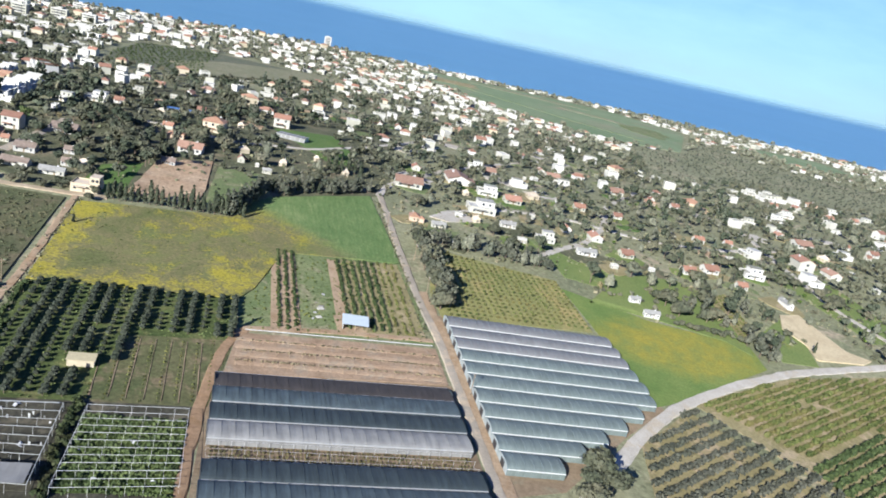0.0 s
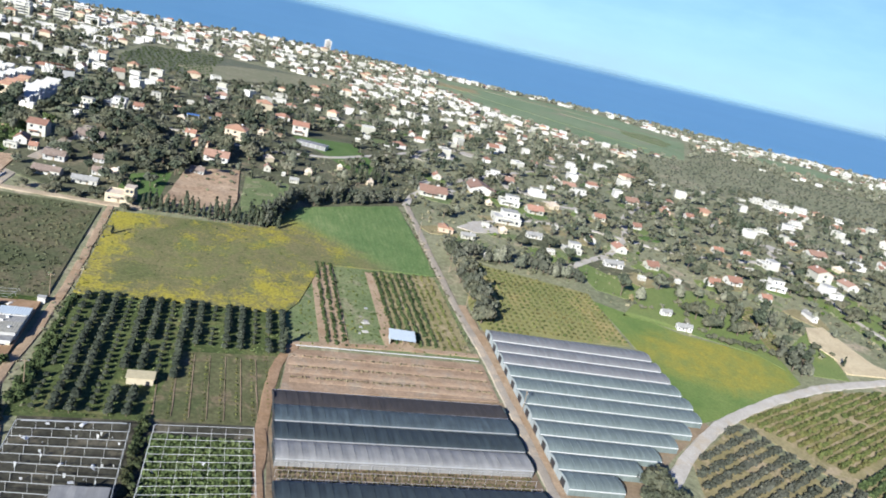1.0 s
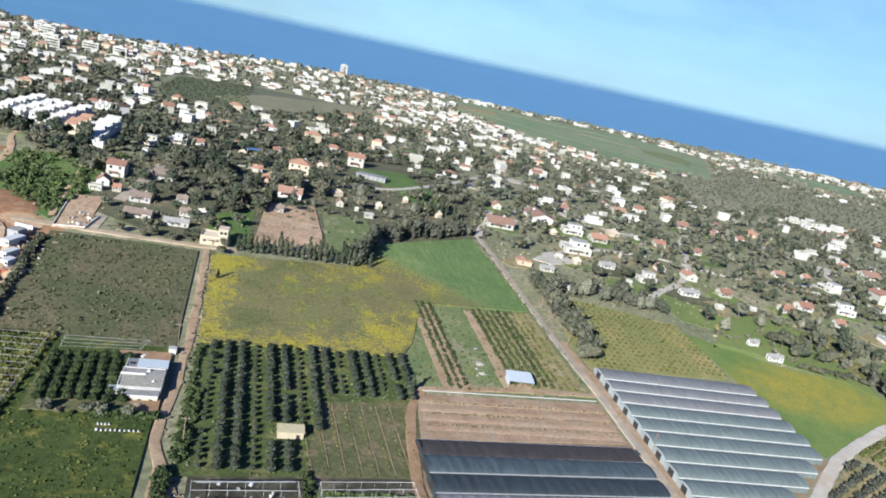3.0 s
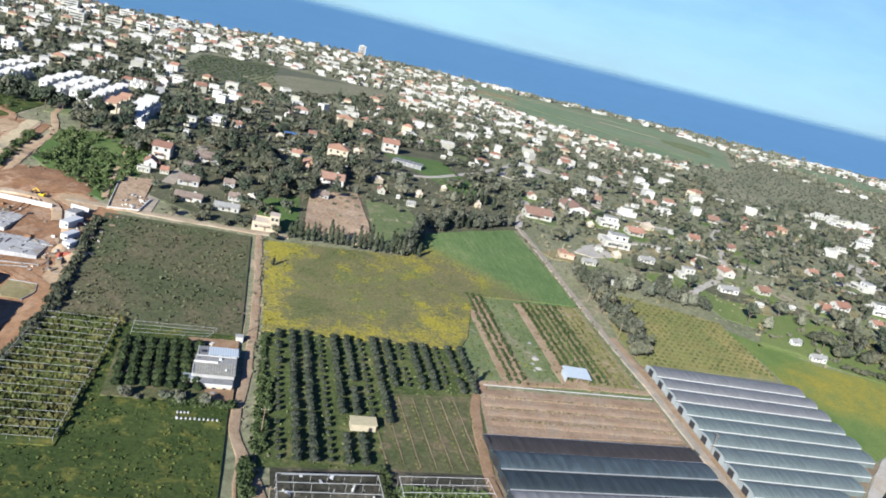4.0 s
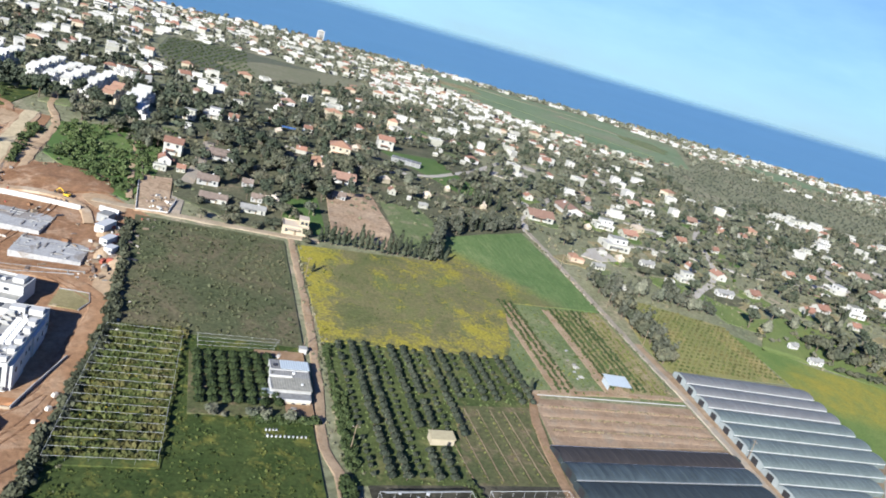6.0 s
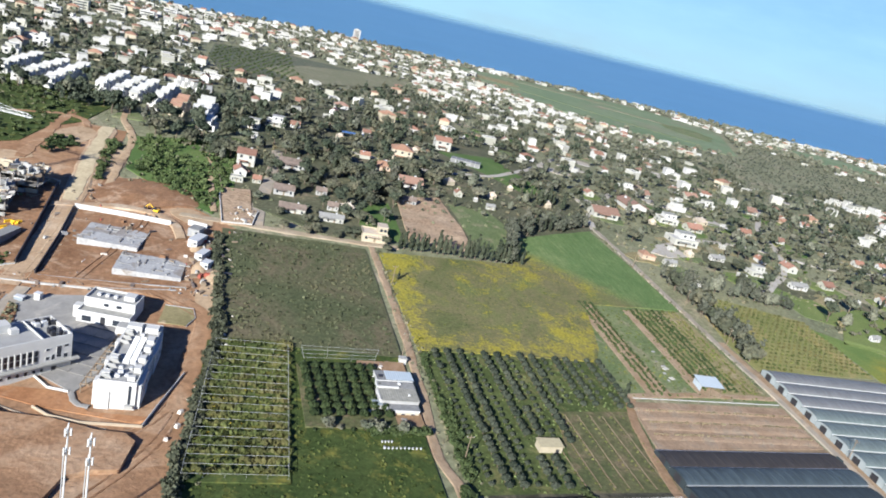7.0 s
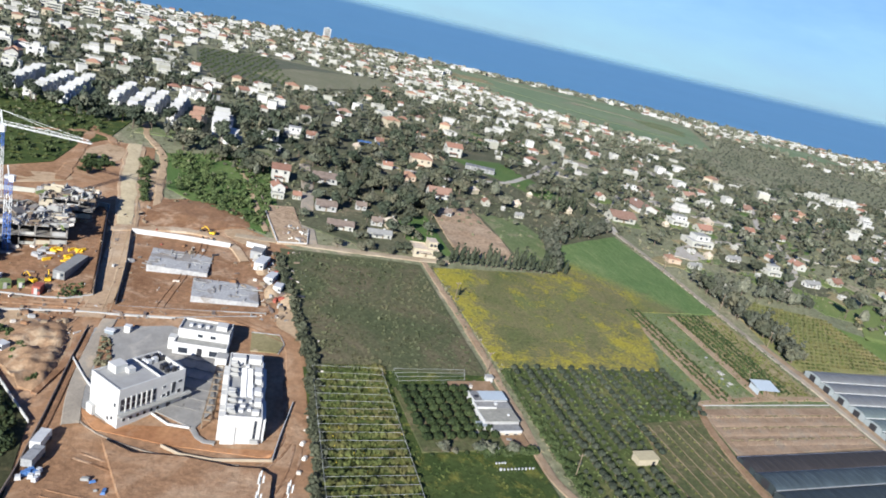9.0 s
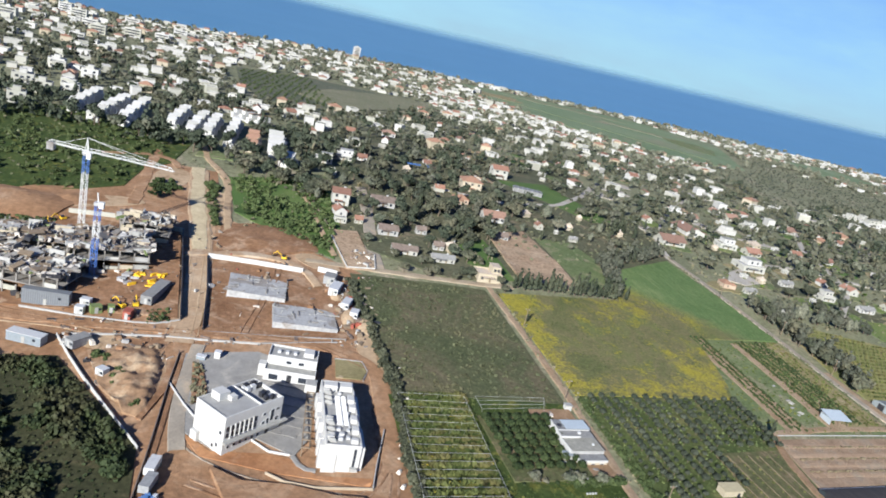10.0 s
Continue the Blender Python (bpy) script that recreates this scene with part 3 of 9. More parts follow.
def drape(name, poly, mat, label, category="field", lift=0.15, cell=6.0, grid="uv", fn=None):
    """A patch of ground that follows the land, thick enough to bury its edge."""
    pts = [UV(*p) for p in poly] if grid == "uv" else list(poly)
    bm = bmesh.new()
    bm.faces.new([bm.verts.new((x, y, 0)) for x, y in pts])
    for k in (0, 1):
        lo, hi = min(p[k] for p in pts), max(p[k] for p in pts)
        q = math.ceil(lo / cell) * cell
        no = (1, 0, 0) if k == 0 else (0, 1, 0)
        while q < hi:
            co = (q, 0, 0) if k == 0 else (0, q, 0)
            bmesh.ops.bisect_plane(bm, geom=bm.verts[:] + bm.edges[:] + bm.faces[:], plane_co=co, plane_no=no)
            q += cell
    bmesh.ops.recalc_face_normals(bm, faces=bm.faces)
    edge = [e for e in bm.edges if e.is_boundary]
    for e in edge:
        e.smooth = False
    for v in bm.verts:
        v.co.z = gz(v.co.x, v.co.y) + lift + (fn(v.co.x, v.co.y) if fn else 0)
    if bm.faces[0].normal.z < 0:
        bmesh.ops.reverse_faces(bm, faces=bm.faces)
    r = bmesh.ops.extrude_edge_only(bm, edges=edge)
    for v in r["geom"]:
        if isinstance(v, bmesh.types.BMVert):
            v.co.z -= lift + 0.6
    me = bpy.data.meshes.new(name)
    bm.to_mesh(me)
    bm.free()
    me.materials.append(mat)
    flat_shade(me)
    ob = new(name, me)
    return tagged(ob, label, category, kind="structure")


def ribbon(name, line, width, mat, label, category="road", lift=0.3, grid="uv", wob=0.0):
    """A lane along a line, of one width, with ragged edges."""
    pts = [Vector(UV(*p)) if grid == "uv" else Vector(p) for p in line]
    path = []
    for a, b in zip(pts, pts[1:]):
        k = max(1, int((b - a).length / 4))
        path += [a.lerp(b, i / k) for i in range(k)]
    path.append(pts[-1])
    for _ in range(3):
        path = [path[0]] + [(path[i - 1] + path[i] * 2 + path[i + 1]) / 4 for i in range(1, len(path) - 1)] + [path[-1]]
    g = Geo()
    rows = []
    for i, p in enumerate(path):
        d = (path[min(i + 1, len(path) - 1)] - path[max(i - 1, 0)]).normalized()
        nrm = Vector((-d.y, d.x))
        w = width / 2
        row = []
        for k, s in enumerate((-1.0, -0.84, -0.33, 0.33, 0.84, 1.0)):
            q = p + nrm * (s * w + (wob * noise.noise((p.x * 0.3, p.y * 0.3, s * 5)) if abs(s) > 0.8 else 0))
            z = gz(q.x, q.y) + (lift if abs(s) < 0.99 else -0.08) + (0.05 if abs(s) < 0.5 else 0)
            row.append(len(g.v))
            g.v.append((q.x, q.y, z))
        rows.append(row)
    for r0, r1 in zip(rows, rows[1:]):
        for k in range(5):
            g.f.append((r0[k], r0[k + 1], r1[k + 1], r1[k]))
            g.s.append(0)
    me = g.mesh(name, mat)
    return solo(name, me, None, label, category, kind="structure")


def bumps(x, y):
    return 0.2 * (1 + noise.noise((x * 0.12, y * 0.12, 0))) + 0.15 * (1 + noise.noise((x * 0.4, y * 0.4, 3)))


# fields, in the turned grid
drape("field_north", [(-53, 283), (4, 286), (9, 296), (18, 316), (40, 328), (68, 342), (70.5, 262), (24, 258), (14, 226), (9, 217.5), (-53, 217)], TWO_CROPS, "field of green cereal fading into weeds with yellow mustard", fn=bumps)
drape("field_meadow", [(14, 226), (24, 258), (70.5, 262), (73, 202), (10, 199), (9, 217.5)], GRASS, "rough green meadow between crop rows", lift=0.12)
drape("field_olive", [(-53, 217), (9, 217.5), (9, 192), (-19, 190), (-26, 156), (-54, 156)], OLIVE_FLOOR, "grassy floor of the olive grove")
drape("field_young", [(-19, 190), (9, 192), (4, 159), (-26, 156)], YOUNG_FLOOR, "sparse green plot with rows of young stakes")
drape("field_brown", [(10, 197), (73, 200), (73, 180), (7, 175)], TILLED, "bare brown tilled beds under bird netting", lift=0.25)
drape("field_tunnel_floor", [(4, 176), (74, 180), (74, 96), (2, 90)], SOIL, "brown earth around the shade houses", lift=0.1)
drape("field_greenhouse_floor", [(77, 223), (147, 224), (150, 180), (128, 164), (96, 137), (78, 133)], SOIL, "brown earth around the greenhouses", lift=0.1)
drape("field_vineyard_east", [(88, 284), (143, 269), (143, 226), (80, 222), (79, 240)], VINE_FLOOR, "striped orchard ground of dry grass", lift=0.12)
drape("field_mustard_east", [(143, 262), (178, 243), (222, 233), (219, 216), (160, 186), (147, 181), (145, 226)], MUSTARD2, "lush green field blooming yellow with mustard", lift=0.12)
drape("field_grove_grey", [(131, 160), (160, 181), (190, 146), (206, 126), (150, 100), (118, 120)], DRY_FLOOR, "dry orchard ground under grey trees")
drape("field_grove_east", [(165, 186), (225, 211), (300, 226), (320, 150), (230, 110), (208, 124), (194, 150)], DRY_FLOOR, "ochre orchard ground with bands of trees")
drape("field_shrub", [(-110, 292), (-58, 285), (-59, 212), (-108, 217)], FIELD_FLOOR, "field densely grown with grey-green shrubs", fn=bumps)
drape("field_weeds", [(-113, 217), (-60, 212), (-62, 120), (-120, 120)], WEEDS, "lush weedy field with yellow flowers", lift=0.1, fn=bumps)
drape("field_bare_plot", [(-38, 298), (-33, 346), (-9, 358), (-9, 313), (-12, 290)], PLOT, "bare reddish building plot cleared of plants", lift=0.2, cell=3, fn=lambda x, y: bumps(x, y) + max(0, 1.6 * noise.noise((x * .16, y * .1, 6))))
drape("lawn_west", [(-58, 296), (-54, 330), (-38, 340), (-40, 296)], WHEAT, "small green paddock behind the villa")
drape("lawn_mid", [(-8, 300), (-6, 352), (14, 350), (20, 318), (6, 292)], GRASS, "green garden plot beside the bare plot")
drape("field_paddock", [(20, 468), (62, 478), (72, 400), (52, 395)], WHEAT, "green paddock amid the village")
drape("meadow_east", [(148, 310), (190, 300), (186, 262), (150, 275)], MEADOW, "green meadow with yellow bloom by the houses")
drape("sand_cut", [(193, 327), (206, 334), (211, 317), (216, 303), (227, 300), (220, 294), (208, 290), (193, 285), (194, 297), (187, 310)], PALE_SAND, "pale sandy cutting sloping to the track", lift=.3, grid="xy", fn=bumps)
drape("slope_meadow", [(108, 319), (135, 343), (155, 327), (158, 286), (158, 271), (148, 279), (117, 282), (87, 282)], MEADOW, "grassy slope below the village", lift=.22, grid="xy")
drape("slope_meadow", [(194, 326), (194, 303), (191, 279), (172, 274), (171, 297)], MEADOW, "grassy slope beside the sandy cutting", lift=.22, grid="xy")
drape("small_orchard_floor", [(156, 326), (168, 337), (167, 296), (157, 285)], DRY_FLOOR, "dry floor of a small orchard plot", lift=.35, grid="xy")
drape("meadow_far_east", [(300, 330), (350, 335), (345, 260), (312, 255)], MEADOW, "green meadow at the village edge")

# building land, in plain metres
drape("building_land", [(-345, 262), (-425, 270), (-318, 290), (-290, 302), (-278, 312), (-276, 335), (-270, 352), (-246, 350), (-232, 292), (-200, 276), (-172, 258), (-163, 215), (-159, 183), (-155, 145), (-146, 105), (-170, 85), (-260, 85), (-345, 160)],
      ORANGE, "bare orange building land with wheel tracks", "ground", 0.12, grid="xy")
drape("thicket_ground", [(-330, 170), (-262, 182), (-250, 184), (-219, 151), (-212, 120), (-230, 88), (-330, 88)], BROWN_SCRUB, "green scrubby corner beside the building land", "ground", 0.35, grid="xy")
drape("pit_floor", [(-227, 253), (-192, 255), (-180, 250), (-175, 210), (-217, 203)], PIT, "dug reddish floor of a foundation pit", "ground", 0.3, grid="xy")
drape("hillside_west", [(-420, 440), (-270, 420), (-268, 352), (-276, 335), (-276, 311), (-290, 300), (-318, 288), (-430, 268)], WEEDS, "green scrub slope beyond the building land", "ground", 0.35, grid="xy")
drape("hillside_scrub", [(-240, 345), (-195, 372), (-184, 300), (-184, 268), (-205, 280), (-228, 300)], WHEAT, "green thicket slope beside the dirt road", "ground", 0.3, grid="xy")

# far land
drape("coast_meadow", [(-40, 1370), (160, 1380), (330, 1360), (430, 1230), (330, 930), (215, 890), (100, 985), (0, 1140)], HILL, "open green meadow on the coast ridge", lift=0.6, cell=40, grid="xy")
drape("far_orchard_field", [(-330, 830), (-250, 880), (-110, 870), (-150, 740), (-205, 640), (-265, 600), (-300, 690)], CITRUS_FLOOR, "dark green orchard land amid the town", lift=0.5, cell=30, grid="xy")
drape("far_pale_field", [(-252, 700), (-225, 800), (-150, 885), (-100, 860), (-150, 745), (-200, 650)], FALLOW, "olive-brown fallow field amid the town", lift=0.9, cell=30, grid="xy")
drape("far_meadow", [(520, 1240), (680, 1260), (700, 1130), (560, 1100)], HILL, "pale green meadow near the coast", lift=0.6, cell=40, grid="xy")

# lanes
ribbon("lane_west", [(-55, 288), (-55.2, 226), (-57, 191), (-60, 169), (-57.5, 160.5), (-54.8, 155), (-53, 149), (-52, 140)], 2.7, DIRT_ROAD, "narrow brown dirt farm lane", wob=0.6)
ribbon("lane_spur", [(-57.8, 161.5), (-58.6, 150), (-57.9, 143.7), (-58.5, 120)], 0.9, DIRT_ROAD, "faint footworn track leaving the lane", wob=0.4, lift=0.3)
ribbon("lane_east", [(74, 352), (72.5, 284), (73, 236), (75.5, 205), (76.2, 168), (76.2, 100)], 3.2, ASPHALT, "straight worn asphalt farm road", wob=0.4, lift=0.34)
ribbon("lane_east_shoulder", [(75.4, 240), (78, 205), (79, 168), (79, 110)], 4.6, DIRT_ROAD, "brown dirt shoulder of the farm road", wob=0.8, lift=0.22)
ribbon("lane_cross", [(-125, 302), (-111, 299), (-85, 294), (-56, 290), (-44, 290)], 3.8, LANE, "dirt lane along the village edge", wob=0.6, lift=0.32)
ribbon("lane_village", [(-98, 296), (-96, 320), (-90, 352), (-84, 400)], 6.0, ASPHALT, "short grey village street")
ribbon("track_nets", [(12, 199), (7, 193), (4, 176), (1.5, 150), (0, 100)], 3.3, TRACK_SOIL, "reddish dirt track beside the shade houses", wob=0.8)
ribbon("track_brown_edge", [(11, 200), (40, 203.5), (73, 205)], 2.6, DIRT_ROAD, "dirt track along the tilled beds", wob=0.5, lift=0.28)
ribbon("track_white", [(330, 242), (299, 233), (270, 226), (231, 216), (193, 201), (157, 183), (131, 163), (116, 148), (96, 130), (85, 105)], 4.5, PALE_ROAD, "pale gravel track curving past the fields", wob=0.8)
ribbon("track_far_east", [(330, 244), (318, 290), (330, 360), (345, 410)], 5.0, PALE_ROAD, "pale track climbing into the village", wob=0.6)
ribbon("road_building_land", [(-222, 196), (-223, 215), (-232, 262), (-244, 305), (-254, 348)], 9.0, PALE_LOAM, "broad packed dirt road through the building land", grid="xy", wob=1.0, lift=0.35)
ribbon("road_gravel_band", [(-232, 258), (-238, 283), (-244, 305), (-250, 330), (-255, 351)], 6.5, PALE_SAND, "pale sandy middle of the dirt road", grid="xy", wob=1.2, lift=0.48)
ribbon("road_site_cross", [(-330, 215), (-270, 202), (-222, 203), (-180, 205), (-165, 195), (-160, 150)], 6.0, ORANGE, "rutted orange site road", grid="xy", wob=1.0, lift=0.32)


def ruts(name, line, gauge=1.9, width=0.6, mat=PIT, lift=0.2, label="pair of wheel ruts pressed into bare earth"):
    """Two wheel tracks side by side."""
    P = [Vector(p) for p in line]
    for s in (-gauge / 2, gauge / 2):
        side = []
        for i, p in enumerate(P):
            d = (P[min(i + 1, len(P) - 1)] - P[max(i - 1, 0)]).normalized()
            side.append((p.x - d.y * s, p.y + d.x * s))
        ribbon(name, side, width, mat, label, "track", lift, "xy", .35)


ruts("wheel_track", [(-226, 200), (-226, 215), (-234, 262), (-246, 305), (-256, 346)], mat=PALE_LOAM, lift=.4)
ruts("wheel_track", [(-219, 200), (-221, 216), (-229, 258), (-240, 300), (-250, 344)], mat=SAND, lift=.4)
ruts("wheel_track", [(-322, 216), (-285, 207), (-255, 200), (-222, 202), (-185, 205), (-168, 195)], lift=.38)
ruts("wheel_track", [(-318, 209), (-280, 200), (-250, 199), (-232, 190), (-222, 170)], mat=SAND)
ruts("wheel_track", [(-205, 140), (-190, 134), (-172, 135), (-163, 145), (-161, 170), (-164, 192)])
ruts("wheel_track", [(-207, 128), (-190, 124), (-168, 128), (-158, 140)], mat=ORANGE)
ruts("wheel_track", [(-172, 110), (-165, 124), (-160, 140), (-160, 160)])
ruts("wheel_track", [(-240, 222), (-246, 232), (-256, 238), (-262, 246)])
ruts("wheel_track", [(-305, 262), (-290, 258), (-268, 262), (-250, 268)], mat=SAND)
ruts("wheel_track", [(-206, 205), (-204, 226), (-202, 250), (-205, 262)], lift=.5)
for cx, cy, a, b, rot, mt in ((-232, 192, 9, 5, 40, PIT), (-243, 193, 6, 4, 0, SAND), (-210, 268, 16, 6, 20, SAND), (-190, 262, 10, 5, -30, SAND), (-236, 300, 7, 20, 12, SAND), (-262, 330, 8, 16, 0, SAND), (-280, 290, 18, 6, 20, SAND), (-300, 282, 14, 5, -20, PIT), (-163, 170, 3, 14, 4, PIT), (-166, 205, 6, 12, 10, SAND)):
    P = [(cx + (a * math.cos(q) * math.cos(radians(rot)) - b * math.sin(q) * math.sin(radians(rot))) * (1 + .35 * noise.noise((cx, q * 1.3, 2))), cy + (a * math.cos(q) * math.sin(radians(rot)) + b * math.sin(q) * math.cos(radians(rot))) * (1 + .35 * noise.noise((cx, q * 1.3, 2)))) for q in np.linspace(0, 2 * math.pi, 19)[:-1]]
    drape("earth_patch", P, mt, "patch of churned earth on the building land", "ground", .22, 5, "xy")

ribbon("slope_path", [(-266, 292), (-269, 306), (-272, 330), (-277, 351), (-279, 372)], 5.0, ORANGE, "orange dirt path through the scrub slope", "path", .4, "xy", 1.6)
ribbon("slope_path", [(-262, 345), (-268, 357), (-272, 362), (-285, 360), (-300, 352)], 4.0, ORANGE, "orange dirt path across the scrub slope", "path", .42, "xy", 1.4)
ribbon("site_track", [(-236, 253), (-230.4, 255.2), (-220.6, 257.8), (-212.4, 260.5), (-202.4, 259.6), (-195.3, 255.8), (-190.5, 250), (-187.5, 241.3)], 3.6, PALE_LOAM, "curved packed track round the pit wall", "track", .75, "xy", .6)
ribbon("slope_edge_path", [(-213, 360), (-211, 353), (-202.5, 333), (-194.9, 306.3), (-189, 285), (-184, 270)], 2.4, SAND, "tan path along the slope's fence", "path", .55, "xy", .8)
ribbon("slope_path", [(-222, 266), (-224.5, 272), (-229.5, 293), (-234.5, 319), (-238.5, 337), (-247, 356), (-255, 368), (-262, 392)], 3.6, SAND, "pale path beside the dirt road", "path", .4, "xy", 1.0)
drape("slope_lawn", [(-262, 372), (-245, 374), (-222, 372), (-226, 390), (-262, 396)], GRASS, "bright grassy patch below the terraces", "grass", .4, 5, "xy")


def blotch(name, cx, cy, a, b, rot, mat, label, category, lift, cell=5, grid="xy", seed=2):
    """A patch with an uneven outline."""
    P = []
    for q in np.linspace(0, 2 * math.pi, 21)[:-1]:
        k = 1 + .5 * noise.noise((cx * .3 + math.cos(q) * 1.4, math.sin(q) * 1.4, seed))
        P.append((cx + (a * math.cos(q) * math.cos(radians(rot)) - b * math.sin(q) * math.sin(radians(rot))) * k, cy + (a * math.cos(q) * math.sin(radians(rot)) + b * math.sin(q) * math.cos(radians(rot))) * k))
    return drape(name, P, mat, label, category, lift, cell, grid)


blotch("dark_meadow_patch", 170, 1310, 110, 16, -14, GROUND, "dark scrubby strip on the coast meadow", "scrub", .9, 20)
blotch("dark_meadow_patch", 265, 1190, 60, 14, -30, GROUND, "dark scrubby strip on the coast meadow", "scrub", .9, 20)
blotch("pale_meadow_patch", 20, 1250, 60, 40, -20, DRY_FLOOR, "dry pale corner of the coast meadow", "meadow", .8, 20)
blotch("pale_meadow_patch", 330, 1120, 40, 60, -10, GRASS, "lighter green part of the coast meadow", "meadow", .8, 20)
ribbon("meadow_track", [(30, 1200), (110, 1120), (210, 1020), (290, 960)], 2.4, GRASS, "pale track across the coast meadow", "track", .95, "xy", 1.5)

# ---- plants ----
rng = np.random.default_rng(7)


def crown_cards(seed, lobes, count, size, core=True, jitter=0.35):
    """Corners and quads of a crown: leaf clusters set on a few round lobes, with gaps, round a sparse inner mass."""
    r = np.random.default_rng(seed)
    V, F = [], []
    L = np.array(lobes, float)  # x, y, z, radius, height factor
    wts = L[:, 3] ** 2
    wts /= wts.sum()
    for _ in range(count):
        b = L[r.choice(len(L), p=wts)]
        d = r.normal(size=3)
        d /= np.linalg.norm(d)
        if d[2] < -0.35:
            d[2] *= -0.6
        rad = b[3] * (0.78 + jitter * r.random() * (1 if r.random() < 0.8 else 1.7))
        c = b[:3] + d * rad * np.array((1, 1, b[4]))
        nrm = d + r.normal(size=3) * 0.34
        nrm /= np.linalg.norm(nrm)
        a = np.cross(nrm, r.normal(size=3))
        a /= np.linalg.norm(a)
        e = np.cross(nrm, a)
        s = size * (0.6 + 0.8 * r.random())
        k = len(V)
        V += [c - a * s - e * s * .6, c + a * s * .8 - e * s, c + a * s + e * s * .7, c - a * s * .7 + e * s]
        F.append((k, k + 1, k + 2, k + 3))
    if core:
        for b in L:
            k = len(V)
            ring = [(0, 0, -1), *[(math.cos(a), math.sin(a), -0.3) for a in np.arange(6) * math.pi / 3], *[(0.75 * math.cos(a + .5), 0.75 * math.sin(a + .5), 0.55) for a in np.arange(6) * math.pi / 3], (0, 0, 1)]
            V += [b[:3] + np.array(q) * b[3] * (0.74 + 0.14 * r.random()) * np.array((1, 1, b[4])) for q in ring]
            for i in range(6):
                j = (i + 1) % 6
                F += [(k, k + 1 + j, k + 1 + i, k), (k + 1 + i, k + 1 + j, k + 7 + j, k + 7 + i), (k + 13, k + 7 + i, k + 7 + j, k + 13)]
    return np.array(V), F


def crown_mesh(name, mat, *a, **k):
    V, F = crown_cards(*a, **k)
    me = bpy.data.meshes.new(name)
    me.from_pydata([tuple(v) for v in V], [], [tuple(dict.fromkeys(f)) for f in F])
    me.materials.append(mat)
    me.update()
    return me


def lobes_round(seed, R, z, k=5, flat=0.85):
    r = np.random.default_rng(seed)
    out = [(0, 0, z, R * 0.72, flat)]
    for i in range(k):
        a = 2 * math.pi * (i + r.random() * .6) / k
        q = R * (0.45 + 0.2 * r.random())
        out.append((math.cos(a) * q, math.sin(a) * q, z + R * flat * (r.random() - 0.45), R * (0.38 + 0.2 * r.random()), flat))
    return out


def lobes_tall(seed, R, z0, z1, k=6, stray=.25):
    r = np.random.default_rng(seed)
    out = []
    for i in range(k):
        f = i / (k - 1)
        w = R * (0.75 + 0.35 * math.sin(math.pi * min(1, f * 1.1 + .15))) * (1 - 0.55 * f ** 2)
        a = r.random() * 7
        out.append((math.cos(a) * R * stray, math.sin(a) * R * stray, z0 + (z1 - z0) * f, w * (1 - stray * .7 * r.random()), 1.25))
    return out


def trunk_geo(h, r, lean=0.1, limbs=3, seed=0):
    q = np.random.default_rng(seed)
    g = Geo()
    top = (lean * h * .3, lean * h * .2, h * .6)
    g.beam((0, 0, -0.6), top, r, 6, 0, r * .7)
    for i in range(limbs):
        a = 2 * math.pi * i / limbs + q.random()
        g.beam(top, (top[0] + math.cos(a) * h * .3, top[1] + math.sin(a) * h * .3, h * (0.9 + .2 * q.random())), r * .6, 5, 0, r * .25)
    return g


def dome(seed, R, z):
    """A dense clipped dome with a few shallow bulges."""
    r = np.random.default_rng(seed)
    return [(0, 0, z, R * .82, .92)] + [(math.cos(a) * R * .42, math.sin(a) * R * .42, z - R * .12 + R * .2 * r.random(), R * .5, .9) for a in r.random() * 6 + np.arange(4) * 1.57]


def tree_proto(name, mat, lobes, count, size, h, r, label, category, seed, jitter=0.35):
    ob = thing(name, label, category)
    part("trunk", trunk_geo(h, r, 0.15, 3, seed), BARK, ob)
    part("crown", crown_mesh("crown", mat, seed, lobes, count, size, jitter=jitter), None, ob)
    return ob


def plant(kinds, x, y, s=1.0, rot=None, sink=0.0, group=""):
    """A copy of one of the kinds of tree at x, y; the first use of a kind moves the original."""
    k = kinds[int(rng.integers(len(kinds)))]
    rot = rng.random() * 360 if rot is None else rot
    m = pose(x, y, gz(x, y) - sink, 0, 0, rot) @ Matrix.Diagonal((s * (0.92 + .16 * rng.random()), s * (0.92 + .16 * rng.random()), s, 1))
    if k.get("used"):
        ob = copy_thing(k, m)
    else:
        ob = k
        ob.matrix_basis = m
        ob["used"] = 1
    if group:
        ob["group"] = group
    return ob


OLIVES = [tree_proto("olive_tree", OLIVE, dome(i, 1.9, 2.1), 280, 0.23, 2.0, 0.18, "round grey-green olive tree in an orchard row", "tree", 10 + i, .16) for i in range(4)]
ORANGES = [tree_proto("citrus_tree", ORANGE_LEAF, dome(20 + i, 1.75, 1.75), 230, 0.23, 1.5, 0.14, "dense dark green citrus tree", "tree", 30 + i, .16) for i in range(3)]
BROADS = [tree_proto("broadleaf_tree", BROAD, lobes_round(40 + i, 3.6, 4.6, 7, 0.8), 440, 0.38, 4.2, 0.28, "broad green garden tree with an uneven crown", "tree", 50 + i) for i in range(5)]
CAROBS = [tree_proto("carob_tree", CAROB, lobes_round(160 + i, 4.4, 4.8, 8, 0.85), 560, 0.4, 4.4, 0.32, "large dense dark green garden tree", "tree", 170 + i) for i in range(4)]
BELTS = [tree_proto("casuarina_tree", BELT, lobes_tall(180 + i, 2.0, 2.6, 10.8, 8, .6), 400, 0.36, 6.0, 0.26, "tall grey-green casuarina tree in a windbreak", "tree", 190 + i) for i in range(4)]
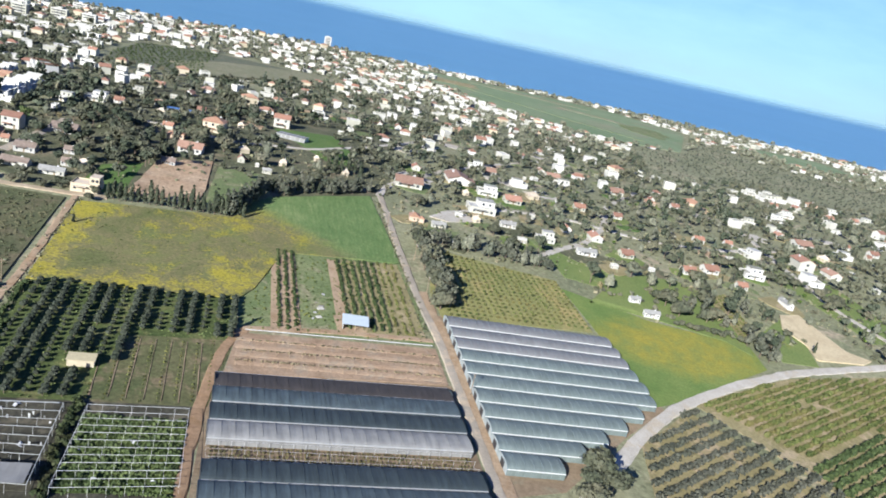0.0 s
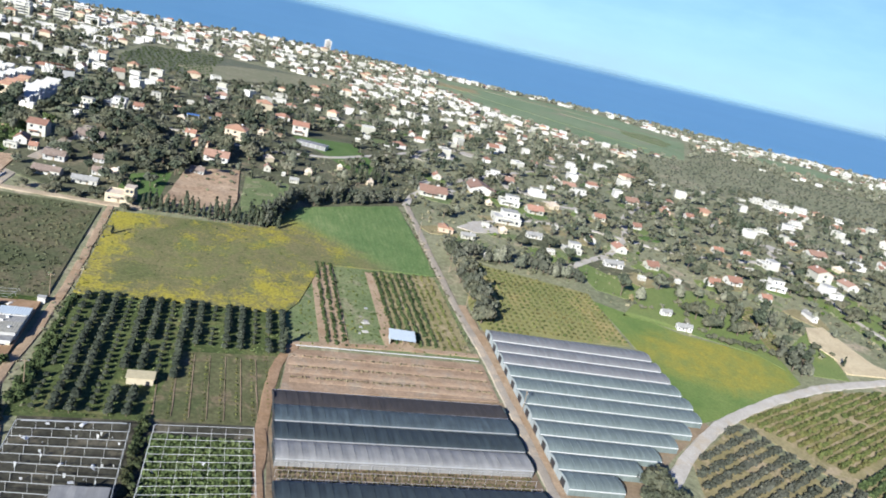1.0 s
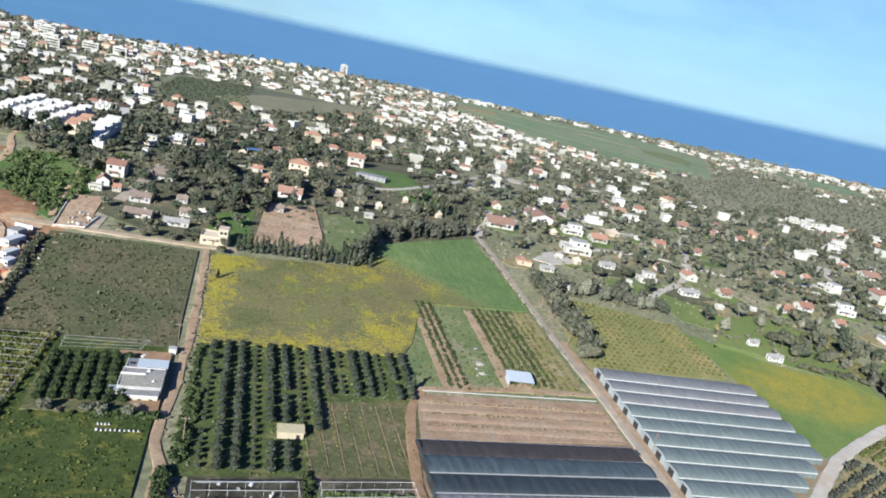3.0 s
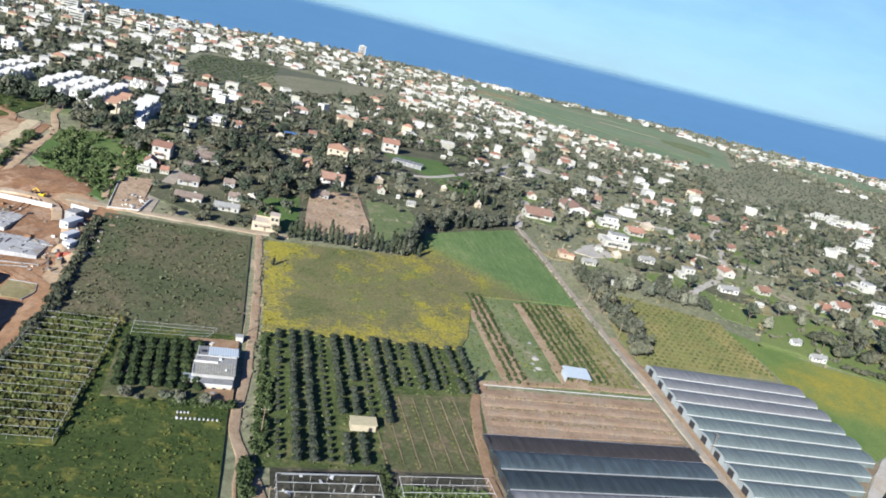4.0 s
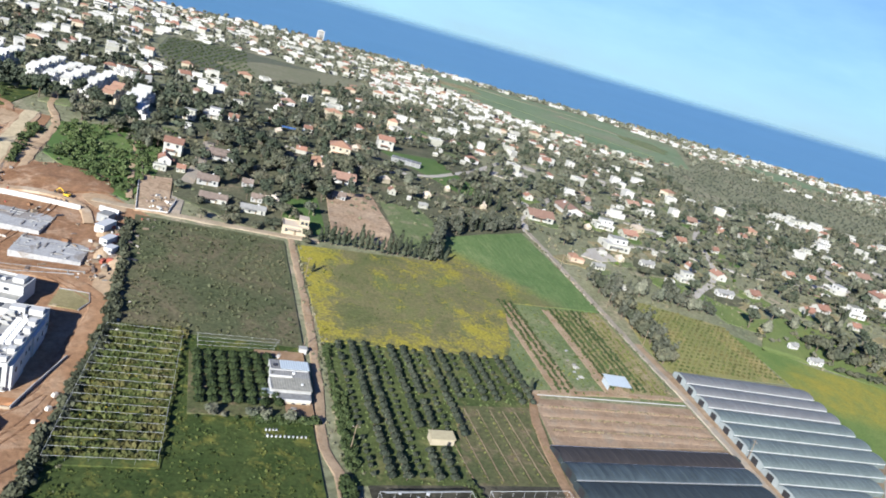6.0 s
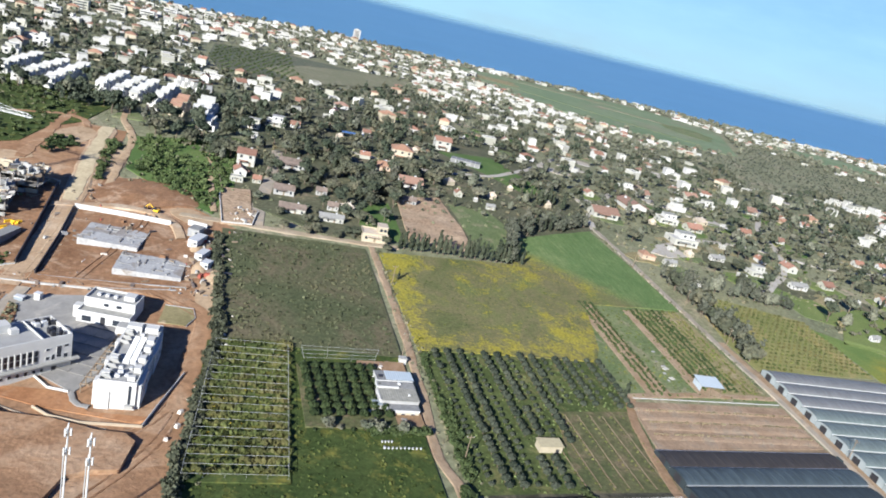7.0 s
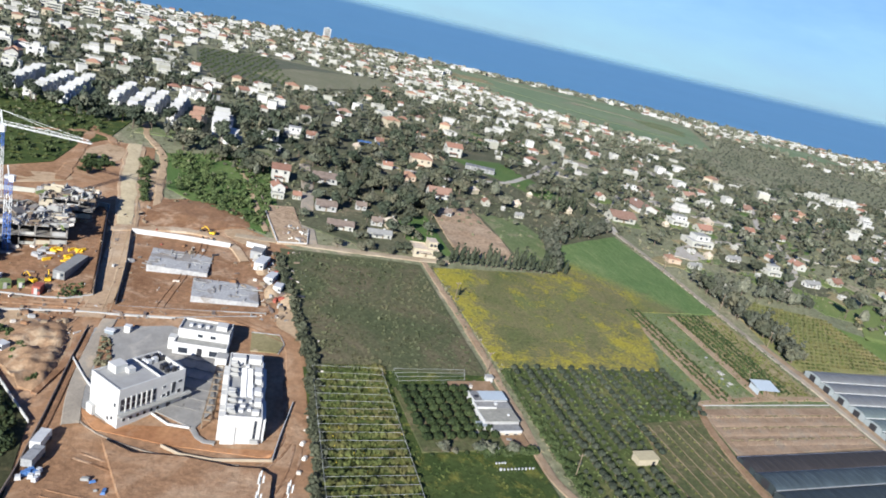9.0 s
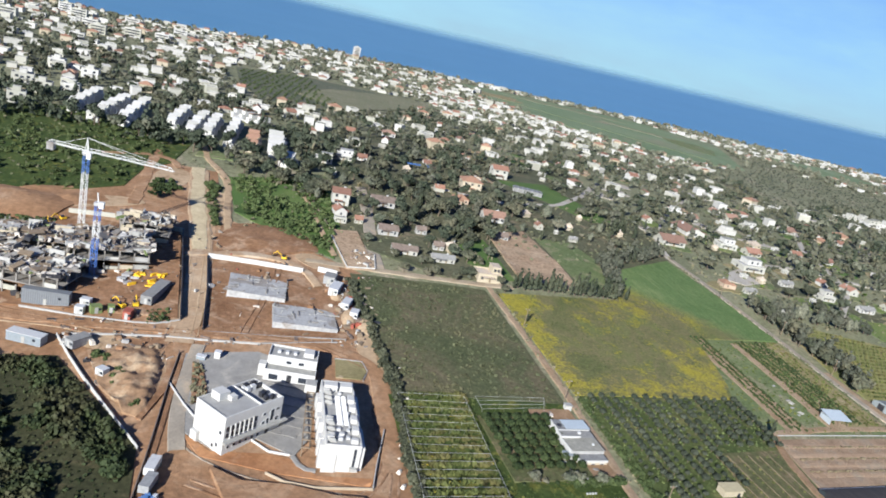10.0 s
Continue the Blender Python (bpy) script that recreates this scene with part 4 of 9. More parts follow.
PINES = [tree_proto("pine_tree", PINE, lobes_round(60 + i, 3.2, 6.5, 6, 0.95), 400, 0.36, 6.0, 0.28, "tall dark green pine tree", "tree", 70 + i) for i in range(3)]
CYPRESSES = [tree_proto("cypress_tree", CYPRESS, lobes_tall(80 + i, 0.9, 1.4, 7.4, 7), 230, 0.3, 3.0, 0.18, "slender dark green cypress tree", "tree", 90 + i) for i in range(3)]
EUCAS = [tree_proto("eucalyptus_tree", EUCA, lobes_tall(100 + i, 2.5, 3.2, 8.2, 6), 420, 0.36, 5.0, 0.24, "grey-green eucalyptus tree with a loose crown", "tree", 110 + i) for i in range(4)]
LIMES = [tree_proto("young_tree", LIME, lobes_round(120 + i, 2.2, 3.0, 5, 0.9), 180, 0.4, 2.6, 0.15, "fresh light green garden tree", "tree", 130 + i) for i in range(2)]
BARES = [tree_proto("bare_tree", DRY, lobes_round(140 + i, 2.3, 3.6, 6, 1.0), 120, 0.28, 3.6, 0.16, "half-bare grey tree in winter twigs", "tree", 150 + i) for i in range(2)]
for k in BARES:
    for ch in k.children:
        if ch.name.startswith("crown"):
            ch.data = crown_mesh("crown", DRY, 145, lobes_round(146, 2.3, 3.6, 6, 1.0), 130, 0.26, core=False)


def scatter_mesh(name, templates, mat, xs, ys, scales, label, category, zoff=0.0, squash=None):
    """One object of kind stuff: many small plants, each turned and scaled."""
    r = np.random.default_rng(len(xs) + 3)
    pick = r.integers(len(templates), size=len(xs))
    VV, FF, base = [], [], 0
    zs = land(xs, ys) + zoff
    for t, (tv, tf) in enumerate(templates):
        idx = np.nonzero(pick == t)[0]
        if not len(idx):
            continue
        a = r.random(len(idx)) * 2 * math.pi
        c, s = np.cos(a)[:, None], np.sin(a)[:, None]
        sc = np.asarray(scales)[idx][:, None]
        zq = 1.0 if squash is None else (1 + squash * (r.random(len(idx))[:, None] - .5))
        X = (tv[None, :, 0] * c - tv[None, :, 1] * s) * sc + xs[idx][:, None]
        Y = (tv[None, :, 0] * s + tv[None, :, 1] * c) * sc + ys[idx][:, None]
        Z = tv[None, :, 2] * sc * zq + zs[idx][:, None]
        V = np.stack([X, Y, Z], -1).reshape(-1, 3)
        F = (tf[None] + (np.arange(len(idx)) * len(tv))[:, None, None]).reshape(-1, 4) + base
        base += len(V)
        VV.append(V)
        FF.append(F)
    me = array_mesh(name, np.concatenate(VV), np.concatenate(FF), mat)
    return solo(name, me, None, label, category, kind="stuff")


def template(seed, lobes, count, size, **k):
    """Leaf clusters alone, as arrays."""
    V, F = crown_cards(seed, lobes, count, size, core=False, **k)
    return V, np.array(F)


def inside(poly, x, y):
    """Even-odd test for arrays of points."""
    c = np.zeros(len(x), bool)
    for (x0, y0), (x1, y1) in zip(poly, poly[1:] + poly[:1]):
        hit = (y0 > y) != (y1 > y)
        c ^= hit & (x < (x1 - x0) * (y - y0) / (y1 - y0 + 1e-9) + x0)
    return c


def fill(poly, spacing, jitter=0.8, grid="uv", seed=1):
    """Points over a polygon on a jittered grid, in metres."""
    r = np.random.default_rng(seed)
    P = poly
    u = np.arange(min(p[0] for p in P), max(p[0] for p in P), spacing)
    v = np.arange(min(p[1] for p in P), max(p[1] for p in P), spacing)
    U, V = [q.ravel() for q in np.meshgrid(u, v)]
    U, V = U + (r.random(len(U)) - .5) * spacing * jitter, V + (r.random(len(V)) - .5) * spacing * jitter
    k = inside(P, U, V)
    U, V = U[k], V[k]
    return (U * CA - V * SA, U * SA + V * CA) if grid == "uv" else (U, V)


# olive grove
n_rows = 15
for i in range(n_rows):
    u = -48.5 + i * 4.05
    top = 215.8
    bottom = 157.5 if i < 6 else (173.5 if i < 8 else 193)
    small_row = i % 3 == 0  # each third row holds smaller, slimmer trees
    v = top
    while v > bottom:
        if not (-34.5 < u < -22 and v < 177.5 and v > 168.5) and rng.random() > 0.02:
            x, y = UV(u + rng.normal() * .12 - (217 - v) * 0.012, v + rng.normal() * .2)
            plant(OLIVES, x, y, (.62 if small_row else 1.0) + rng.random() * .12, group="olive grove")
        v -= 2.5 if not small_row else 2.7
# citrus block by the farm building
drape("citrus_floor", [(-90, 206), (-67, 206), (-67, 179), (-90, 179)], YOUNG_FLOOR, "dry brown floor of the citrus block", lift=.85)
for i in range(7):
    for j in range(8):
        x, y = UV(-88 + i * 3.1 + (j - 3) * 0.15, 204.5 - j * 2.95)
        plant(ORANGES, x + rng.normal() * .15, y + rng.normal() * .15, 0.93 + rng.random() * .1, group="citrus block")
for i in range(9):
    x, y = UV(-88 + i * 3.1, 178.5 + rng.normal() * .4)
    plant(BROADS if i % 3 else ORANGES, x, y, .42 + rng.random() * .1)
# cypress and eucalyptus belts
for i in range(24):
    f = i / 23
    x, y = UV(-44 + 52 * f, 289 - 2 * f + rng.normal() * .6)
    plant(CYPRESSES, x, y, 0.75 + rng.random() * .5, group="tree belt")
LINE = [(3, 287), (8, 297), (17, 318), (40, 331), (69, 345)]
for i in range(60):
    f = 4 * (i + rng.random()) / 60
    k = min(3, int(f))
    a, b = Vector(LINE[k]), Vector(LINE[k + 1])
    d = (b - a).normalized()
    q = a.lerp(b, f - k) + Vector((-d.y, d.x)) * (rng.random() * (2.5 if k < 2 else 6))
    x, y = UV(q.x, q.y)
    plant(BELTS if rng.random() < .85 else CYPRESSES, x, y, (.72 if k < 2 else .68) + rng.random() * .3, group="tree belt")
for i in range(30):
    f = i / 29
    x, y = UV(80 + 5 * rng.random(), 228 + 66 * f)
    plant(BELTS if i % 4 else CAROBS, x, y, 0.78 + rng.random() * .32, group="roadside trees")
for i in range(26):
    f = i / 25
    x, y = UV(88 + 56 * f, 291 - 11 * f + rng.normal() * 1.8)
    plant(EUCAS if rng.random() < .2 else BELTS, x, y, 0.66 + rng.random() * .34, group="roadside trees")
for u, v, s in ((8.5, 198, 0.95), (-50, 262, .45), (222, 226, 1.2), (226, 230, 1.0), (221, 234, .9), (107, 143, 1.0), (104, 138, .9), (110, 138, .8), (100, 131, .8), (224, 222, .9), (227, 224, 1.0)):
    x, y = UV(u, v)
    plant(CYPRESSES if u < 9 else CAROBS if u < 120 else BELTS, x, y, s)

# orchards east of the track
def rows_in(poly, angle, spacing, step, seed):
    """Points along parallel rows inside a polygon of the grid."""
    r = np.random.default_rng(seed)
    c, s = math.cos(radians(angle)), math.sin(radians(angle))
    A = np.array(poly)
    a, b = A @ (c, s), A @ (-s, c)
    P, Q = [q.ravel() for q in np.meshgrid(np.arange(a.min(), a.max(), step), np.arange(b.min(), b.max(), spacing))]
    P, Q = P + r.normal(size=len(P)) * step * .12, Q + r.normal(size=len(P)) * .12
    U, V = P * c - Q * s, P * s + Q * c
    k = inside(poly, U, V)
    U, V = U[k], V[k]
    return U * CA - V * SA, U * SA + V * CA


vine_t = [template(200 + i, lobes_round(210 + i, 1.15, 1.0, 4, 0.85), 34, 0.42) for i in range(3)]
grey_t = [template(320 + i, lobes_round(330 + i, 1.15, 1.0, 5, 0.85), 60, 0.27) for i in range(4)]
xs, ys = rows_in([(130, 158), (158, 179), (163, 182), (194, 152), (204, 126), (150, 100), (120, 124)], 27, 4.2, 1.7, 5)
k = rng.random(len(xs)) > .07
scatter_mesh("grey_orchard", grey_t, DUSTY, xs[k], ys[k], .95 + rng.random(k.sum()) * .4, "grey dusty orchard trees in slanting rows", "orchard", squash=.3)
xs, ys = rows_in([(168, 187), (225, 209.5), (300, 224), (320, 199), (240, 181), (196, 163)], 24.5, 3.1, 1.35, 6)
k = np.array([noise.noise((x * .06, y * .06, 1)) > -0.6 for x, y in zip(xs, ys)])
scatter_mesh("grove_rows", vine_t, VINE, xs[k], ys[k], 0.66 + rng.random(k.sum()) * .34, "slanting rows of yellow-green orchard trees", "orchard")
xs, ys = rows_in([(194, 157), (240, 178), (320, 196), (320, 150), (230, 110), (207, 126), (198, 147)], 24.5, 3.6, 1.3, 7)
scatter_mesh("citrus_rows", vine_t, CITRUS, xs, ys, 0.85 + rng.random(len(xs)) * .35, "slanting rows of dark green citrus trees", "orchard")
xs, ys = [], []
for i in range(21):
    for j in range(24):
        u, v = 81 + j * 2.75, 225 + i * 2.95 - j * .12
        if inside([(90, 282), (142, 267), (142, 227), (81, 223)], np.array([u]), np.array([v]))[0]:
            x, y = UV(u + rng.normal() * .1, v + rng.normal() * .1)
            xs.append(x), ys.append(y)
xs, ys = np.array(xs), np.array(ys)
scatter_mesh("orchard_rows", vine_t, VINE, xs, ys, 0.5 + rng.random(len(xs)) * .14, "neat grid of small green orchard bushes", "orchard")

# crop rows between the meadow and the farm road
hedge_t = [template(230 + i, [(0, 0, .7, .8, 1.0), (.7, .2, .6, .65, 1.0)], 26, 0.36) for i in range(3)]


def crop_row(u0, v0, u1, v1, mat, label, height=1.0, gaps=.06):
    k = int(math.hypot(u1 - u0, v1 - v0) / 1.0)
    f = np.arange(k) / k
    U, V = u0 + (u1 - u0) * f + rng.normal(size=k) * .12, v0 + (v1 - v0) * f
    keep = rng.random(k) > gaps
    X, Y = U * CA - V * SA, U * SA + V * CA
    ob = scatter_mesh("crop_hedge", hedge_t, mat, X[keep], Y[keep], height * (0.85 + .35 * rng.random(keep.sum())), label, "crop row", squash=.4)
    ob["kind"] = "thing"
    del ob["kind"]
    ob["group"] = "crop rows"


drape("soil_strip_a", [(19.5, 259), (28, 260), (29, 200.5), (19.5, 200)], DIRT_ROAD, "bare brown strip between crop rows", lift=0.3)
drape("soil_rows", [(43, 258), (69, 260.5), (70.8, 206), (44.5, 205)], DRY_FLOOR, "dry grassy soil under the crop rows", lift=.26)
drape("soil_strip_b", [(40.5, 257), (43, 257), (46, 204.5), (41, 204.5)], DIRT_ROAD, "bare brown strip beside crop rows", lift=0.3)
for i in range(3):
    crop_row(21.9 + i * 2.6, 259, 22.2 + i * 2.7, 201, CITRUS, "clipped dark green crop row on brown soil", 0.6)
for i in range(9):
    u = 44.2 + i * 2.75
    crop_row(u, 257.5 + i * .3, u + .8, 206 + (8 if i in (1, 2) else 0), CITRUS if i < 6 else VINE, "dark green hedge-like crop row" if i < 6 else "patchy yellow-green crop row", 0.66 if i < 6 else 0.56, .06 if i < 6 else .38)

# boards left lying in the meadow
for x, y, w, d in ((-17.7, 219.5, 1.3, .7), (-17.2, 213.8, 1.0, .8)):
    solo("board", Geo().box(-w, -d, 0, w, d, .12), plain("bleached_board", (.5, .47, .4), .8, 0, .2), "bleached board lying in rough grass", "board", "meadow boards", m=pose(x, y, gz(x, y) + .32, 3, 2, 30 * w))

# shrubs, weeds and flowers
tuft = [template(250 + i, [(0, 0, .35, .6, .9), (.4, .1, .3, .4, .9)], 15, 0.3) for i in range(3)]
xs, ys = fill([(-109, 290), (-59, 283), (-60, 213), (-107, 218)], 1.05, 1.0, seed=2)
scatter_mesh("field_shrubs", tuft, MALLOW, xs, ys, 0.38 + np.random.default_rng(1).random(len(xs)) ** 2 * .6, "dense grey-green shrubs covering the field", "shrubs", squash=.6)
xs, ys = fill([(-112, 216), (-61, 211), (-63, 120), (-119, 120)], 1.02, 1.0, seed=3)
k = ~inside([(-90, 206), (-58, 206), (-58, 180), (-90, 180)], *[(xs * CA + ys * SA), (-xs * SA + ys * CA)])
scatter_mesh("field_weeds", tuft, WEED_LEAF, xs[k], ys[k], 0.26 + np.random.default_rng(2).random(k.sum()) * .46, "lush green weeds with yellow flowers", "weeds", squash=.6)
xs, ys = fill([(-53, 282), (8, 284), (24, 258), (13, 228), (-52, 218)], 1.6, 1.0, seed=4)
scatter_mesh("mustard_plants", tuft, WEED_LEAF, xs, ys, 0.25 + np.random.default_rng(3).random(len(xs)) * .35, "low weeds of the mustard field", "weeds", squash=.6)
k = np.array([noise.noise((x * .07, y * .07, 5)) + .6 * noise.noise((x * .25, y * .25, 9)) + max(0, .35 - .02 * min(abs(-x * SA + y * CA - 217), abs(x * CA + y * SA + 53))) > 0.12 for x, y in zip(xs, ys)])
scatter_mesh("mustard_flowers", tuft, FLOWER, xs[k] + .5, ys[k], 0.15 + np.random.default_rng(4).random(k.sum()) * .2, "yellow flowering mustard", "flowers", 0.1)
xs, ys = fill([(14, 228), (24, 257), (70, 261), (72, 203), (11, 200), (9, 226)], 2.3, 1.0, seed=5)
scatter_mesh("meadow_tufts", tuft, WEED_LEAF, xs, ys, 0.2 + np.random.default_rng(5).random(len(xs)) * .45, "rough tufts of meadow grass", "grass", squash=.6)
xs, ys = fill([(-53, 216), (9, 216), (9, 193), (-19, 190), (-26, 157), (-54, 157)], 1.9, 1.0, seed=6)
scatter_mesh("grove_grass", tuft, SCRUB_LEAF, xs, ys, 0.2 + np.random.default_rng(6).random(len(xs)) * .35, "grass and weeds between the olive rows", "grass", squash=.6)
tuft_bush = [template(260 + i, lobes_round(264 + i, 1.6, 1.2, 5, .8), 60, 0.34) for i in range(3)]
# verge along the lanes
for a, b, s, nm in ((-53.5, 1.4, .5, "lane_verge"), (70.8, 1.0, .45, "road_verge")):
    v = np.arange(125 if a < 0 else 206, 285 if a < 0 else 335, .7)
    u = a + rng.normal(size=len(v)) * b - (v < 185) * (185 - v) * .07 * (a < 0)
    scatter_mesh(nm, tuft, SHRUB, u * CA - v * SA, u * SA + v * CA, s * .7 + rng.random(len(v)) * .5, "weedy green verge beside the lane", "grass", squash=.6)
# dark bushes between the lane and the olive grove, in two broken lines, and at the fork
vb = np.concatenate([np.arange(161, 215, .9), np.arange(163, 192, 1.1)])
ub = np.interp(vb, (161, 170, 184, 191, 215), (-54.6, -54.0, -53.4, -52.9, -52.3)) + np.where(np.arange(len(vb)) < 60, 0, 1.7) + rng.normal(size=len(vb)) * .3
kb = rng.random(len(vb)) > np.where(vb > 192, .45, .12)
ub, vb = ub[kb], vb[kb]
scatter_mesh("lane_bushes", tuft_bush, SLOPE_LEAF, ub * CA - vb * SA, ub * SA + vb * CA, .45 + rng.random(len(vb)) * .4, "dark green bushes lining the dirt lane", "bushes")
vb = np.concatenate([np.arange(145, 158, .5), 177.8 + rng.normal(size=26) * .7])
ub = np.concatenate([-56.3 + rng.normal(size=26) * .55, np.linspace(-75, -60, 26)])
scatter_mesh("fork_bushes", tuft_bush, SLOPE_LEAF, ub * CA - vb * SA, ub * SA + vb * CA, .55 + rng.random(len(vb)) * .4, "dark bushes beside the fork of the lane", "bushes")
# hedge between the building land and the fields
hx = np.concatenate([np.linspace(-177, -163, 30), np.linspace(-163, -161, 14), np.linspace(-161, -152, 60)])
hy = np.concatenate([np.linspace(250, 197, 30), np.linspace(197, 183, 14), np.linspace(183, 105, 60)])
bush = [template(270 + i, lobes_round(280 + i, 1.7, 1.2, 5, .8), 84, 0.36) for i in range(3)]
hx, hy = np.repeat(hx, 2), np.repeat(hy, 2)
hx[hy < 195] += 1.2
scatter_mesh("boundary_hedge", bush, HEDGE, hx + rng.normal(size=len(hx)) * .6, hy + rng.normal(size=len(hx)), 0.55 + rng.random(len(hx)) * .5, "overgrown grey-green hedge along the building land", "hedge")
xs, ys = fill([(-326, 172), (-263, 180), (-250, 182), (-221, 150), (-214, 120), (-230, 92), (-326, 92)], 2.5, 1.0, "xy", 8)
k = np.array([noise.noise((x * .05, y * .05, 2)) + (y - 140) * .006 > -0.12 for x, y in zip(xs, ys)])
fine_bush = [template(290 + i, lobes_round(295 + i, 1.7, 1.1, 6, .75), 112, 0.28, jitter=.25) for i in range(3)]
scatter_mesh("thicket", fine_bush, THICKET, xs[k], ys[k], 0.6 + rng.random(k.sum()) * .9, "dark green thicket of bushes", "bushes", squash=.5)
for pl, sd in (([(-238, 344), (-197, 368), (-186, 300), (-186, 272), (-203, 282), (-226, 302)], 9), ([(-422, 438), (-272, 418), (-269, 353), (-277, 335), (-277, 312), (-290, 301.5), (-318, 290), (-428, 271)], 10)):
    xs, ys = fill(pl, 2.5 if sd == 9 else 4.0, 1.0, "xy", sd)
    k = np.array([noise.noise((x * .045, y * .045, 6)) + .5 * noise.noise((x * .15, y * .15, 2)) > (-.2 if sd == 9 else -.2) for x, y in zip(xs, ys)])
    k &= ~((np.abs(xs + 272) < 5 + (ys - 330) * 0) & (ys < 375) & (ys > 290))
    scatter_mesh("hillside_bushes", bush, SCRUB_LEAF if sd == 9 else SLOPE_LEAF, xs[k], ys[k], 0.4 + rng.random(k.sum()) ** 2 * .75, "bushy green thicket on the slope", "bushes", squash=.5)
xs, ys = fill([(-430, 100), (430, 100), (430, 420), (-430, 420)], 5.4, 1.0, "xy", 61)
k = (xs > -0.95 * ys - 80) & (xs < 0.8 * ys + 60)
for q in ([(-345, 270), (-268, 350), (-246, 350), (-232, 292), (-172, 258), (-155, 145), (-146, 85), (-345, 85)], [UV(*a) for a in ((-113, 290), (78, 345), (78, 92), (-113, 92))], [UV(*a) for a in ((77, 285), (143, 270), (180, 243), (222, 233), (330, 245), (330, 100), (77, 100))], [(193, 348), (205, 352), (213, 318), (224, 297), (215, 287), (193, 280), (196, 302), (190, 324)], [(108, 319), (135, 343), (155, 327), (158, 286), (158, 271), (148, 279), (117, 282), (87, 282)], [(156, 326), (168, 337), (167, 296), (157, 285)]):
    k &= ~inside(list(q), xs, ys)
scatter_mesh("wild_grass", tuft, GREY_GRASS, xs[k], ys[k], 0.35 + np.random.default_rng(9).random(k.sum()) ** 2 * 1.0, "tussocks of wild grass and low scrub", "grass", squash=.6)
# young plot: stakes in rows
xs, ys = [], []
for i in range(8):
    for j in range(18):
        u, v = -24 + i * 4.0 + j * -.05, 159 + j * 1.85
        if inside([(-20, 189), (8, 191), (3, 160), (-26, 157)], np.array([u]), np.array([v]))[0]:
            x, y = UV(u, v)
            xs.append(x), ys.append(y)
scatter_mesh("young_vines", tuft, VINE, np.array(xs), np.array(ys), 0.35 + rng.random(len(xs)) * .25, "young staked vines in rows", "vines")

for i in range(7):
    u = -23.4 + i * 4.1
    lo_, hi_ = 159.5, 189
    if u < -20:
        hi_ = 176
    ribbon("vine_row_soil", [(u, lo_), (u - .4, (lo_ + hi_) / 2), (u - .8, hi_)], .2, SOIL, "strip of bare soil under young vines", "soil strip", .26, "uv", .3)
# yellow flowers among the weeds
xs, ys = fill([(-112, 216), (-61, 211), (-63, 120), (-119, 120)], 1.2, 1.0, seed=13)
k = np.array([noise.noise((x * .06, y * .06, 15)) + .6 * noise.noise((x * .22, y * .22, 9)) > 0.02 for x, y in zip(xs, ys)])
k &= ~inside([(-90, 206), (-58, 206), (-58, 178), (-90, 178)], xs * CA + ys * SA, -xs * SA + ys * CA)
scatter_mesh("weed_flowers", tuft, FLOWER, xs[k], ys[k], 0.08 + np.random.default_rng(14).random(k.sum()) * .16, "yellow flowers among the weeds", "flowers", 0.1)
# dark growth between and beside the pipe frames
v = np.arange(100, 157, .8)
u = -25 + rng.normal(size=len(v)) * .6
scatter_mesh("gap_bushes", bush, THICKET, u * CA - v * SA, u * SA + v * CA, .35 + rng.random(len(v)) * .4, "dark weeds between the pipe frames", "bushes")

# small orchard plot and tree clumps on the eastern slope
P = [(156, 326), (168, 337), (167, 296), (157, 285)]
xs, ys = fill(P, 2.4, .25, "xy", 71)
scatter_mesh("plot_rows", vine_t, VINE, xs, ys, .5 + rng.random(len(xs)) * .2, "small orchard bushes in rows", "orchard")
for x, y in ((165, 282), (168, 279), (168, 272), (173, 293), (169, 276), (158, 307), (158, 298), (99, 302), (91, 304), (204, 340), (207, 324), (236, 319)):
    plant(EUCAS if rng.random() < .6 else PINES, x, y, .7 + rng.random() * .4, group="slope trees")

xs, ys = fill([(-300, 172), (-263, 180), (-250, 182), (-221, 150), (-214, 120), (-230, 92), (-300, 92)], 1.7, 1.0, "xy", 18)
scatter_mesh("thicket_grass", tuft, THICKET, xs, ys, .2 + np.random.default_rng(8).random(len(xs)) * .5, "dry grass and weeds between the bushes", "grass", .3, .6)
xs, ys = fill([(-235.3, 211.5), (-229.8, 214.2), (-227.1, 206.5), (-233.7, 204.4)], 1.3, 1.0, "xy", 19)
scatter_mesh("site_weeds", tuft, SLOPE_LEAF, xs, ys, .5 + rng.random(len(xs)) * .6, "green weeds beside the site cabins", "weeds", .3)
xs, ys = fill([(-312, 254), (-290, 256), (-284, 268), (-300, 268)], 2.0, 1.0, "xy", 20)
scatter_mesh("site_bushes", bush, SLOPE_LEAF, xs, ys, .4 + rng.random(len(xs)) * .4, "bushes behind the unfinished building", "bushes")
for i in range(26):
    x, y = -345 + i * 5.6 + rng.normal() * 2, 400 - i * .9 + rng.normal() * 4
    plant(PINES if i % 3 else BROADS, x, y, .85 + rng.random() * .4, group="slope trees")

